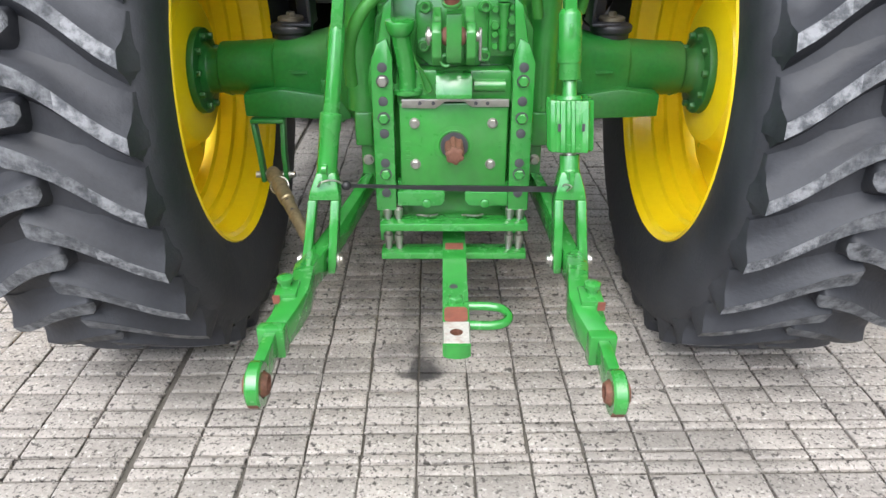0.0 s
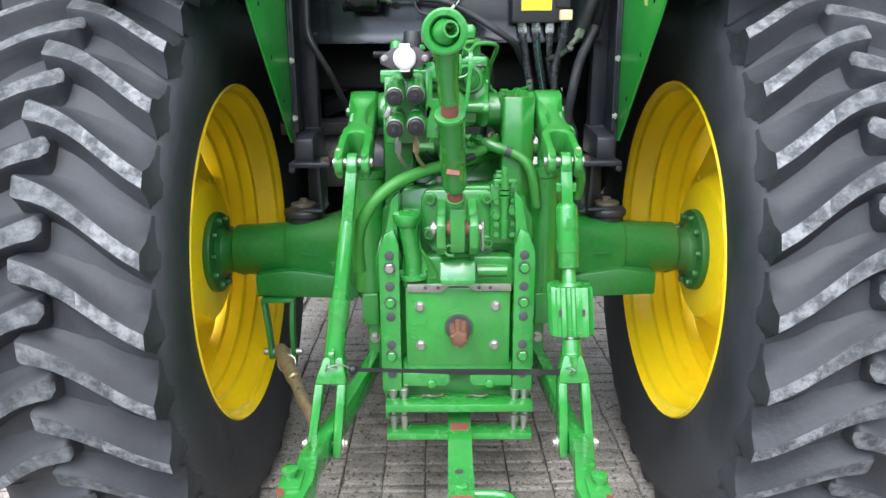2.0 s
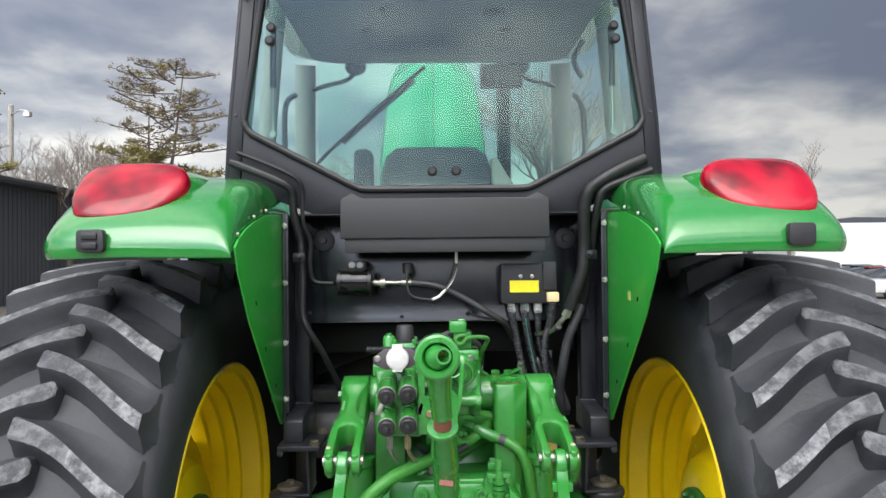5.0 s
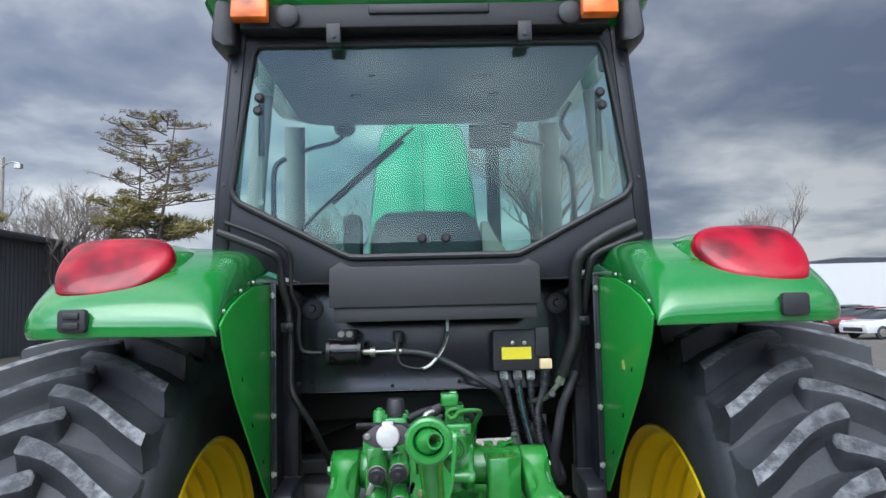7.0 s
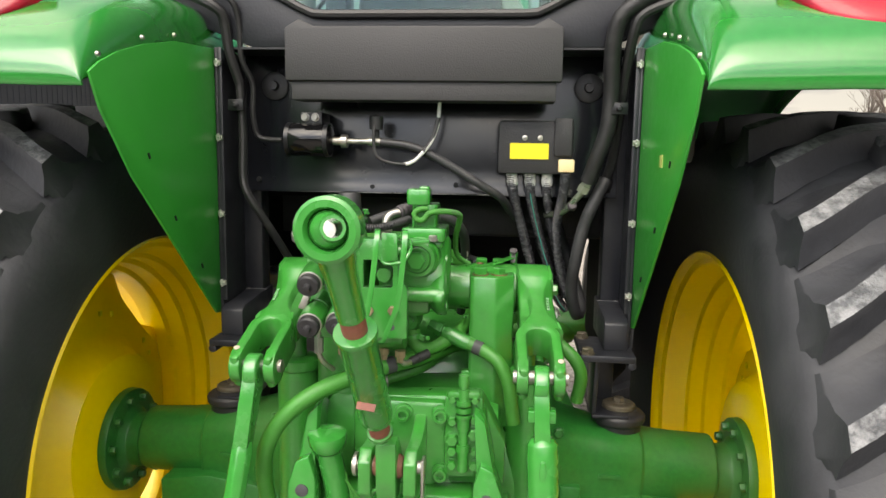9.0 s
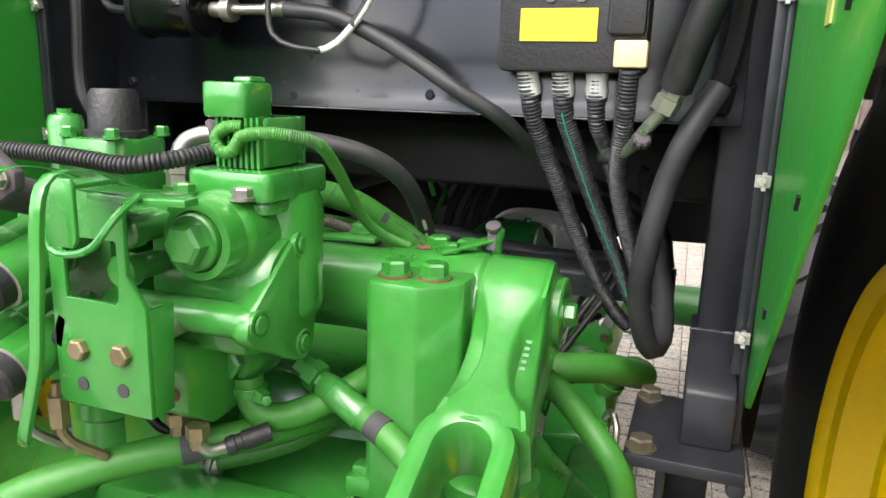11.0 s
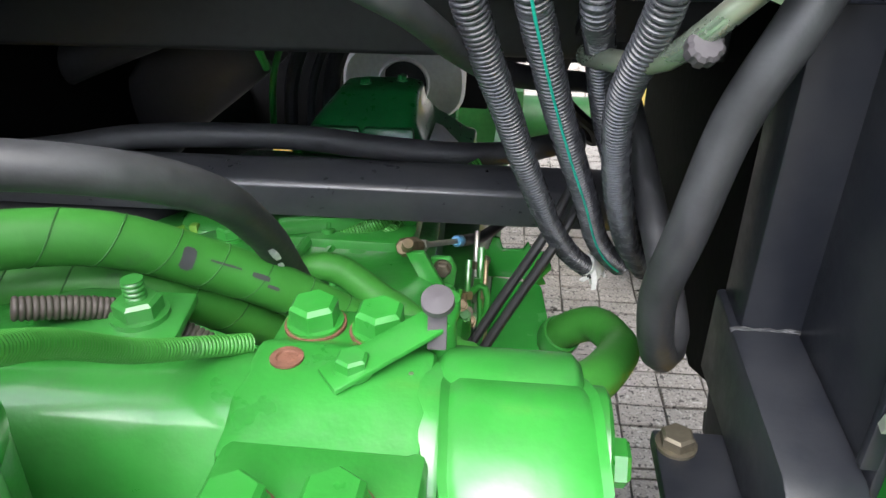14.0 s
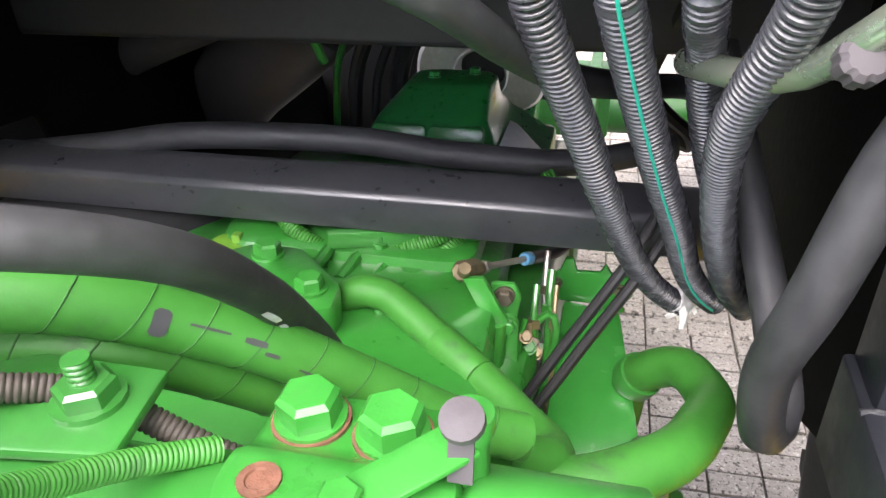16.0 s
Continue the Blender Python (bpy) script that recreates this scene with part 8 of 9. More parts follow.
        loft(bm, [[a + d * L * f + e * q * (1 - 0.5 * f) + n_ * c_ + w * 0.5 * math.sin(4 * f) for e, q, c_ in ((w, -1, -1), (w, 1, -1), (w, 1, 1), (w, -1, 1))] for f in (0, 0.35, 0.7, 1.0)])
        part("tape_flap", bm, TAPE, tape)
    # air-conditioning pipe with its grey valve cap
    lead("suction_hose", [V(0.60, 2.14, 1.955), V(0.53, 2.13, 1.925), V(0.46, 2.13, 1.885), V(0.428, 2.14, 1.85), V(0.42, 2.16, 1.78), V(0.425, 2.18, 1.70), V(0.42, 2.19, 1.62), V(0.400, 2.205, 1.55), V(0.386, 2.225, 1.503)], 0.0185, HOSE, "thick black insulated refrigerant hose", n=18)
    lead("vent_hose", [V(0.62, 2.135, 1.92), V(0.55, 2.13, 1.895), V(0.478, 2.13, 1.865), V(0.462, 2.14, 1.83), V(0.455, 2.18, 1.75), V(0.450, 2.225, 1.64), V(0.445, 2.255, 1.56), V(0.434, 2.276, 1.505)], 0.012, HOSE)
    bm = bm_new()
    d = V(-0.42, 0.15, -0.9).normalized()
    p = V(0.386, 2.225, 1.503)
    lathe(bm, p, d, ((0, 0.013), (0.012, 0.013), (0.013, 0.015), (0.030, 0.015)), 6)
    tube(bm, [p + d * 0.03, V(0.352, 2.244, 1.449), V(0.338, 2.262, 1.431), V(0.320, 2.29, 1.420), V(0.295, 2.34, 1.412)], 0.0078, 14)
    pipe = part("pale_pipe", bm, PALE, tractor, "pale zinc air-conditioning pipe")
    bm = bm_new()
    n = 48
    c0, dd = V(0.352, 2.248, 1.438), V(0.1, -0.8, 0.55).normalized()
    _, u_, v_ = axes(dd)
    rings = [[c0 + dd * t + (r * (1 - 0.10 * (k % 6 < 2))) * (math.cos(2 * math.pi * k / n) * u_ + math.sin(2 * math.pi * k / n) * v_) for k in range(n)] for t, r in ((0, 0.007), (0.003, 0.0110), (0.012, 0.0110), (0.0145, 0.0085), (0.015, 0.003))]
    loft(bm, rings)
    part("valve_cap", bm, GREY, pipe, "grey ribbed valve cap")
    # big loop hose beside the upright
    lead("loop_hose", [V(0.432, 2.268, 1.505), V(0.406, 2.252, 1.455), V(0.384, 2.262, 1.392), V(0.369, 2.268, 1.310), V(0.363, 2.290, 1.245), V(0.371, 2.309, 1.188), V(0.382, 2.326, 1.160), V(0.394, 2.350, 1.168), V(0.389, 2.415, 1.206), V(0.370, 2.485, 1.272), V(0.340, 2.555, 1.365)],
         0.0148, DUSTYHOSE, "smooth black rubber hose hanging in a loop", n=20)
    bm = bm_new()
    lathe(bm, (0.434, 2.276, 1.510), V(-0.1, 0.25, -0.9), ((0, 0.0165), (0.032, 0.0165)), 20)
    part("hose_collar", bm, HOSE, tractor)
    bm = bm_new()
    lathe(bm, (0.430, 2.266, 1.486), V(0, -0.9, 0.2), ((0, 0.006), (0.006, 0.005)), 12)
    part("collar_screw", bm, STEEL, tractor)
    for sx in (-1, 1):
        bm = bm_new()
        box(bm, (sx * 0.442, 2.172, 1.668), (0.036, 0.012, 0.026))
        hexbolt(bm, (sx * 0.442, 2.166, 1.668), (0, -1, 0), 0.006, 0.005)
        part("pipe_clip", bm, BLACK, tractor, bevel=0.001)


cab_fittings()


# ---- under the cab: cross beam, gearbox top, engine ----
def under_cab():
    bm = bm_new()
    prism(bm, [(2.566, 1.152), (2.560, 1.193), (2.565, 1.200), (2.604, 1.208), (2.618, 1.208), (2.618, 1.152)], "x", -0.62, 0.40)
    part("cross_beam", bm, SATIN, tractor, "black folded steel cross beam under the cab", bevel=0.002)
    bm = bm_new()
    prism(bm, [(2.74, 1.306), (2.735, 1.312), (2.735, 1.444), (2.79, 1.444), (2.79, 1.306)], "x", -0.56, 0.50)
    part("floor_rail", bm, RAIL, tractor, "dusty black rail under the cab floor", bevel=0.003)
    # black sheets added at the cab's sides, where the gaps lie in shade
    bm = bm_new()
    prism(bm, [(2.36, 1.45), (2.36, 1.20), (2.46, 0.98), (2.70, 0.86), (3.4, 0.86), (3.4, 1.45)], "x", 0.520, 0.535)
    part("dark_side_sheet", bm, DULL, tractor, "black sheet added for the darkness beside the cab floor", bevel=0.003)
    bm = bm_new()
    prism(bm, [(2.36, 1.45), (2.36, 1.24), (2.72, 1.20), (2.82, 0.90), (3.4, 0.90), (3.4, 1.45)], "x", -0.535, -0.520)
    part("dark_side_sheet", bm, DULL, tractor, bevel=0.003)
    before = len(scene.collection.objects)
    # black box added to hide the bright ground beyond the gearbox
    bm = bm_new()
    rings = [[V(x, y, z) for x, y in rrect(0.40 * k, 1.0 * k, 0.06, 4, -0.58, 3.50)] for z, k in ((0.52, 0.9), (0.56, 1.0), (0.93, 1.0), (0.98, 0.93))]
    loft(bm, rings)
    part("dark_filler_box", bm, DULL, tractor, "black box added to fill the darkness under the cab", bevel=0.01)
    # black sheet added behind the engine, in place of the darkness there
    bm = bm_new()
    prism(bm, [(-0.75, 0.80), (-0.14, 0.80), (-0.14, 0.95), (0.28, 0.95), (0.28, 1.08), (0.62, 1.10), (0.62, 1.53), (-0.62, 1.53)], "y", 3.78, 3.83)
    part("dark_back_sheet", bm, DULL, tractor, bevel=0.004)
    # wiring over the engine
    for x, y, r, m_ in ((-0.06, 3.02, 0.012, HOSE), (-0.10, 3.05, 0.006, DEEP), (0.0, 3.08, 0.016, HOSE), (-0.02, 3.0, 0.007, HOSE)):
        bm = bm_new()
        tube(bm, [V(x + 0.05, y, 1.39), V(x + 0.02, y, 1.30), V(x - 0.02, y + 0.02, 1.20), V(x - 0.03, y + 0.03, 1.08)], r, 10)
        part("engine_lead", bm, m_, tractor)
    bm = bm_new()
    for k in range(4):
        box(bm, (-0.08 + 0.022 * k, 2.92, 1.300 + 0.004 * (k % 2)), (0.018, 0.02, 0.012), (0, 10 * k, 15 * k))
    part("connector_row", bm, GREY, tractor, "grey cable connectors")
    # gearbox top with covers
    bm = bm_new()
    prism(bm, [(2.15, 1.0), (2.18, 1.10), (2.40, 1.13), (2.62, 1.11), (3.05, 1.03), (3.05, 0.9), (2.15, 0.9)], "x", -0.20, 0.20)
    gb = part("gearbox_top", bm, CAST, tractor, "green cast gearbox top", bevel=0.02)
    bm = bm_new()
    prism(bm, [(-0.10, 2.42), (0.03, 2.42), (0.062, 2.445), (0.058, 2.485), (0.0, 2.545), (-0.05, 2.545), (-0.10, 2.50)], "z", 1.08, 1.160)
    part("shift_cover", bm, CAST, gb, bevel=0.01)
    for x, y in ((-0.027, 2.518), (0.033, 2.466), (-0.08, 2.45)):
        bm = bm_new()
        hexbolt(bm, (x, y, 1.160), (0, 0, 1), 0.012, 0.012)
        part("bolt", bm, CAST, gb)
    for k, (x0, y0, x1, y1) in enumerate(((0.0, 2.60, 0.17, 2.66), (-0.10, 2.66, 0.10, 2.75))):
        bm = bm_new()
        box(bm, ((x0 + x1) / 2, (y0 + y1) / 2, 1.135 - 0.03 * k), (x1 - x0, 0.012, 0.02), (0, 0, 18))
        part("cast_rib", bm, CAST, gb, bevel=0.003)
    for x, y, z, r in ((0.10, 2.60, 1.105, 0.022), (0.15, 2.52, 1.075, 0.018), (0.165, 2.62, 1.085, 0.015), (0.09, 2.50, 1.12, 0.012), (0.06, 2.62, 1.13, 0.010), (-0.13, 2.60, 1.10, 0.03)):
        bm = bm_new()
        lathe(bm, (x, y, z - 0.03), (0, 0, 1), ((0, r * 1.15), (0.022, r), (0.03, r * 0.92), (0.0305, r * 0.55), (0.038, r * 0.5)), 18)
        part("cast_boss", bm, CAST, gb)
    for k in range(5):
        bm = bm_new()
        tube(bm, [V(0.0 + 0.03 * k, 2.56, 1.118 - 0.006 * k), V(0.01 + 0.032 * k, 2.64, 1.125 - 0.008 * k), V(0.015 + 0.034 * k, 2.74, 1.115 - 0.012 * k)], 0.007, 8)
        part("cast_rib", bm, CAST, gb)
    bm = bm_new()
    prism(bm, rrect(0.30, 0.30, 0.04, 4, 0.02, 2.75), "z", 1.05, 1.125)
    part("gearbox_cover", bm, CAST, gb, bevel=0.012)
    # round cover on the gearbox
    bm = bm_new()
    lathe(bm, (0.098, 2.545, 1.0), (0, -0.12, 1), ((0, 0.082), (0.055, 0.080), (0.075, 0.074), (0.090, 0.060), (0.098, 0.035), (0.100, 0.0)), 36)
    part("gearbox_dome", bm, CAST, gb)
    # shift lever, cable and linkage
    bm = bm_new()
    prism(bm, [(0.163, 1.148), (0.184, 1.150), (0.211, 1.104), (0.209, 1.094), (0.190, 1.094), (0.186, 1.104)], "y", 2.533, 2.541)
    lev = part("shift_lever", bm, CAST, tractor, "green gearshift lever on a cable", bevel=0.002)
    bm = bm_new()
    lathe(bm, (0.199, 2.537, 1.100), (0, 0, -1), ((0, 0.0115), (0.065, 0.0115), (0.067, 0.015), (0.078, 0.015)), 18)
    part("lever_shaft", bm, CAST, lev)
    bm = bm_new()
    prism(bm, [(0.190, 1.132), (0.214, 1.134), (0.222, 1.118), (0.212, 1.02), (0.200, 1.02)], "y", 2.556, 2.564)
    part("lever_plate", bm, CAST, lev, bevel=0.003)
    bm = bm_new()
    hexbolt(bm, (0.205, 2.556, 1.120), (0, -1, 0), 0.008, 0.008)
    part("bolt", bm, OLIVE, lev)
    p0, p1 = V(0.160, 2.538, 1.152), V(0.222, 2.709, 1.078)
    d = (p1 - p0).normalized()
    bm = bm_new()
    lathe(bm, p0, d, ((0, 0.008), (0.006, 0.0115), (0.034, 0.0115), (0.036, 0.008), (0.048, 0.008)), 8)
    lathe(bm, p0 + V(0.004, -0.004, 0.002), V(0.2, -0.6, 0.8), ((0, 0.006), (0.012, 0.006)), 12)
    part("cable_clevis", bm, BRASS, lev, "tarnished brass clevis")
    bm = bm_new()
    cyl(bm, p0 + d * 0.046, p1, 0.0038, n=10)
    lathe(bm, p0 + d * 0.056, d, ((0, 0.0075), (0.01, 0.0075)), 6)
    part("cable_rod", bm, STEEL, lev)
    bm = bm_new()
    lathe(bm, p1 - d * 0.012, d, ((0, 0.007), (0.003, 0.0085), (0.018, 0.0085), (0.021, 0.007)), 14)
    part("blue_ferrule", bm, BLUE, lev, "pale blue cable ferrule")
    bm = bm_new()
    tube(bm, [p1 + d * 0.008, p1 + d * 0.05, p1 + d * 0.10 + V(0.01, 0, 0.008), V(0.31, 2.88, 1.05)], 0.0085, 12)
    part("cable_sleeve", bm, HOSE, lev)
    # valve gear in the gap beside the guard
    rnd = random.Random(14)
    for k in range(9):
        bm = bm_new()
        x, y, z = 0.228 + 0.004 * (k % 5), 2.57 + 0.012 * k, 1.085 - 0.012 * k
        tube(bm, [V(x, y, z), V(x + rnd.uniform(-0.006, 0.006), y - 0.01, z - 0.05), V(x + rnd.uniform(-0.006, 0.006), y - 0.03, 0.86)], 0.003 + 0.0012 * (k % 3), 8)
        part("linkage_rod", bm, (CAST, BRASS, CAST, STEEL, CAST, HOSE, CAST, OLIVE, CAST)[k], tractor)
        bm = bm_new()
        hexbolt(bm, (x + 0.002, y - 0.006, z - 0.02 - 0.01 * (k % 2)), (0.1, -0.6, 0.6), 0.0055 + 0.001 * (k % 2), 0.006)
        part("linkage_nut", bm, (BRASS, CAST, OLIVE)[k % 3], tractor)
    bm = bm_new()
    tube(bm, [V(0.240, 2.60, 1.060), V(0.252, 2.598, 1.075), V(0.262, 2.596, 1.060), V(0.258, 2.59, 1.0), V(0.25, 2.58, 0.94)], 0.0045, 10)
    part("bent_rod", bm, CAST, tractor)
    bm = bm_new()
    tube(bm, [V(0.355, 2.52, 0.98), V(0.362, 2.50, 1.0), V(0.375, 2.47, 0.99), V(0.378, 2.45, 0.90)], 0.006, 8)
    part("wire_guard", bm, STEEL, tractor)
    bm = bm_new()
    box(bm, (0.36, 2.40, 0.86), (0.10, 0.22, 0.16))
    part("side_pump", bm, DEEP, tractor, bevel=0.01)
    # engine block, pale intake housing, long hoses
    bm = bm_new()
    box(bm, (0.03, 3.42, 0.80), (0.34, 1.0, 0.34))
    part("engine_block", bm, ENGINE, tractor, "green engine block under the cab", bevel=0.02)
    bm = bm_new()
    n = 48
    c = V(0.066, 0, 1.070)
    outer = []
    for i in range(n):
        a = 2 * math.pi * i / n
        cx_, cz_ = math.cos(a), math.sin(a)
        m_ = 1 / (abs(cx_ / 0.150) ** 3 + abs(cz_ / 0.092) ** 3) ** 0.3333
        outer.append((m_ * cx_, m_ * cz_))
    sec = [(3.56, 1.0), (3.545, 0.94), (3.545, 0.50), (3.53, 0.47), (3.54, 0.43), (3.62, 0.43), (3.62, 1.0)]
    rows = []
    for i in range(n):
        a = 2 * math.pi * i / n
        row = []
        for y, k in sec:
            q = V(outer[i][0] * k, 0, outer[i][1] * k) if k > 0.6 else V(0.128 * k * math.cos(a), 0, 0.128 * k * math.sin(a))
            row.append(bm.verts.new(c + q + V(0, y, 0)))
        rows.append(row)
    for i in range(n):
        ring_faces(bm, rows[i], rows[(i + 1) % n])
    part("intake_housing", bm, GAUGE, tractor, "pale cast intake housing with a round opening")
    bm = bm_new()
    tube(bm, [V(0.066, 3.70, 1.070), V(0.066, 3.66, 1.070)], 0.085, 18)
    part("intake_duct", bm, PLASTIC, tractor)
    for pts, r in (([V(-0.45, 2.70, 1.155), V(-0.30, 2.69, 1.185), V(-0.18, 2.69, 1.208), V(0.0, 2.70, 1.215), V(0.13, 2.72, 1.200), V(0.26, 2.74, 1.195), V(0.38, 2.78, 1.21)], 0.016),
                   ([V(0.0, 2.68, 1.190), V(0.10, 2.68, 1.188), V(0.18, 2.68, 1.172), V(0.24, 2.70, 1.155)], 0.0075)):
        bm = bm_new()
        tube(bm, pts, r, 14)
        part("long_hose", bm, DUSTYHOSE, tractor, "long black rubber hose")
    bm = bm_new()
    tube(bm, [V(-0.12, 2.80, 1.38), V(-0.08, 2.80, 1.33), V(-0.06, 2.82, 1.27)], 0.006, 8)
    part("green_cable", bm, CAST, tractor)
    for k in range(3):
        bm = bm_new()
        tube(bm, [V(0.36, 2.75 + 0.06 * k, 1.38), V(0.34, 2.8, 1.28), V(0.37 + 0.02 * k, 2.86, 1.20), V(0.42, 2.9, 1.17)], 0.009, 8)
        part("black_cable", bm, HOSE, tractor)

    # turned and shifted as one, to keep these parts placed in the camera's view
    lean = Matrix(((0.9964, -0.0682, 0.0511, 0.0827), (0.0662, 0.9971, 0.0382, -0.0866), (-0.0535, -0.0347, 0.9980, 0.1015), (0.0000, 0.0000, 0.0000, 1.0000)))
    for ob in list(scene.collection.objects)[before:]:
        if ob.type == "MESH":
            ob.data.transform(lean)

    # air ducts that rise towards the cab floor
    bm = bm_new()
    tube(bm, [V(-0.92, 2.98, 1.03), V(-0.74, 2.97, 1.125), V(-0.57, 2.955, 1.205), V(-0.41, 2.95, 1.268), V(-0.26, 2.96, 1.32)], 0.036, 18, 0.05)
    part("air_duct", bm, DUCT, tractor, "black rubber air duct")
    bm = bm_new()
    rings = []
    for q, w in ((V(-0.66, 3.24, 0.90), 0.075), (V(-0.56, 3.18, 1.00), 0.078), (V(-0.435, 3.13, 1.12), 0.085), (V(-0.33, 3.10, 1.21), 0.095), (V(-0.27, 3.09, 1.27), 0.105)):
        d = V(0.62, -0.14, 0.77).normalized()
        u_ = d.cross(V(0, 1, 0)).normalized()
        v_ = d.cross(u_)
        rings.append([q + w * x * u_ + 0.5 * w * y * v_ for x, y in rrect(2, 2, 0.7, 6)])
    loft(bm, rings)
    part("sloping_duct", bm, DUCT, tractor, "black plastic air duct in a lightened colour", bevel=0.004)
    # ribbed green cable sleeves over the gearbox
    for pts in ([V(-0.10, 2.585, 1.165), V(-0.086, 2.574, 1.145), V(-0.045, 2.566, 1.124), V(0.005, 2.570, 1.115), V(0.069, 2.588, 1.131), V(0.139, 2.618, 1.164), V(0.205, 2.646, 1.195)],
                [V(0.150, 2.65, 1.165), V(0.116, 2.622, 1.139), V(0.090, 2.591, 1.118), V(0.084, 2.549, 1.080), V(0.092, 2.498, 1.032), V(0.102, 2.444, 0.970)]):
        bm = bm_new()
        tube(bm, pts, 0.0105, 14, ribs=(0.0038, 0.0014))
        part("green_loom", bm, GHOSE, tractor, "ribbed green cable sleeve")
    for k in range(8):
        a = 2 * math.pi * (k + 0.35) / 8
        bm = bm_new()
        q = lean @ V(0.098 + 0.088 * math.cos(a), 2.545 + 0.088 * math.sin(a), 1.012)
        lathe(bm, q, V(0.05, -0.05, 1), ((-0.02, 0.013), (0.006, 0.012), (0.008, 0.010)), 16)
        hexbolt(bm, q + V(0, 0, 0.008), V(0.05, -0.05, 1), 0.0075, 0.008)
        part("dome_bolt", bm, CAST, gb)
    for x, y0, y1, z0, z1 in ((-0.055, 2.60, 2.80, 1.095, 1.125), (-0.005, 2.61, 2.82, 1.100, 1.122), (0.045, 2.63, 2.82, 1.098, 1.115), (0.095, 2.66, 2.82, 1.092, 1.105)):
        bm = bm_new()
        prism(bm, [(y0, z0 - 0.05), (y0, z0), (y0 + 0.05, z1), (y1, z1), (y1, z0 - 0.05)], "x", x, x + 0.009)
        part("cast_web", bm, CAST, gb, bevel=0.002)
    bm = bm_new()
    prism(bm, rrect(0.25, 0.012, 0.004, 2, 0.02, 2.835), "z", 1.06, 1.135)
    part("cast_web", bm, CAST, gb, bevel=0.002)
    # slotted link, its pin and thin pipes in the gap beside the guard
    bm = bm_new()
    loft(bm, [[V(0.176 + x * 0.92, 2.505 + 0.006 * e, 1.058 + z) for x, z in rrect(0.022, 0.092, 0.0105, 5)] for e in (0, 1)])
    lk = part("slotted_link", bm, CAST, tractor, "green slotted gearshift link", bevel=0.0015)
    for z in (1.022, 1.094):
        bm = bm_new()
        hexbolt(bm, (0.176, 2.505, z), (0, -1, 0), 0.007, 0.007)
        part("link_bolt", bm, OLIVE if z < 1.05 else CAST, lk)
    for x, y, z, r, m_ in ((0.148, 2.50, 1.075, 0.0105, CAST), (0.163, 2.54, 1.050, 0.008, CAST), (0.203, 2.60, 1.085, 0.0035, STEEL), (0.210, 2.585, 1.070, 0.0048, CAST), (0.217, 2.57, 1.060, 0.003, BRASS), (0.196, 2.56, 1.065, 0.004, CAST)):
        bm = bm_new()
        tube(bm, [V(x, y + 0.02, z + 0.03), V(x, y, z), V(x + 0.002, y - 0.02, z - 0.06), V(x - 0.002, y - 0.04, 0.93)], r, 10)
        part("brake_pipe", bm, m_, tractor)
        bm = bm_new()
        lathe(bm, V(x, y, z - 0.002), V(0, -0.35, -1), ((0, r * 1.1), (0.001, r * 1.9), (0.010, r * 1.9), (0.011, r * 1.3)), 6)
        part("pipe_nut", bm, (CAST, BRASS, OLIVE)[int(x * 1000) % 3], tractor)
    # yellowish oil filler cap and a dark plastic cover left of the gearbox
    bm = bm_new()
    q = V(-0.150, 2.545, 1.118)
    lathe(bm, q, (0.1, -0.15, 1), ((-0.05, 0.020), (0.0, 0.020), (0.001, 0.025), (0.010, 0.025), (0.013, 0.021), (0.014, 0.0)), 26)
    box(bm, q + V(0.010, 0.006, 0.018), (0.010, 0.010, 0.012))
    part("oil_filler_cap", bm, CAPGREEN, gb, "pale green oil filler cap", bevel=0.001)
    bm = bm_new()
    loft(bm, [[V(x, y, z) for x, y in rrect(w, d, 0.05, 6, -0.36, 2.62)] for z, w, d in ((0.98, 0.32, 0.30), (1.10, 0.31, 0.29), (1.135, 0.27, 0.25), (1.146, 0.18, 0.16))])
    part("dark_cover", bm, DUCT, tractor, "black rounded plastic cover", bevel=0.006)
    # pair of black cables that cross the guard
    for off in (V(0, 0, 0), V(0.016, -0.004, 0.001)):
        bm = bm_new()
        tube(bm, [p + off for p in (V(0.310, 2.53, 1.225), V(0.284, 2.50, 1.180), V(0.241, 2.478, 1.110), V(0.202, 2.455, 1.048), V(0.160, 2.434, 0.985))], 0.0055, 10)
        part("black_cable", bm, HOSE, tractor)
    # green guard casing beside the gearbox: top sheet with a folded lip, side sheets and a lug plate
    top_ = [V(0.222, 2.640, 1.040), V(0.290, 2.640, 1.030), V(0.322, 2.470, 0.966), V(0.318, 2.452, 0.950), V(0.220, 2.452, 0.940), V(0.218, 2.470, 0.955)]
    bm = bm_new()
    loft(bm, [[p + V(0, 0.0, -0.24) for p in top_], top_])
    gd = part("guard_plate", bm, GREEN, tractor, "green sheet guard beside the gearbox", bevel=0.006)
    bm = bm_new()
    prism(bm, [(0.199, 1.052), (0.196, 1.068), (0.216, 1.075), (0.222, 1.094), (0.231, 1.094), (0.236, 1.077), (0.262, 1.078), (0.268, 1.090), (0.275, 1.078), (0.296, 1.074), (0.302, 1.050), (0.290, 1.036), (0.296, 1.026), (0.276, 1.022), (0.262, 1.034), (0.218, 1.034)], "y", 2.642, 2.649)
    part("guard_tab", bm, GREEN, gd, bevel=0.002)
    for x, z in ((0.212, 1.060), (0.286, 1.058)):
        bm = bm_new()
        hexbolt(bm, (x, 2.642, z), (0, -1, 0), 0.006, 0.006)
        part("bolt", bm, OLIVE, gd)
    # engine rocker cover: flanged foot, sloping back face with two raised panels, higher crown
    bm = bm_new()
    rings = []
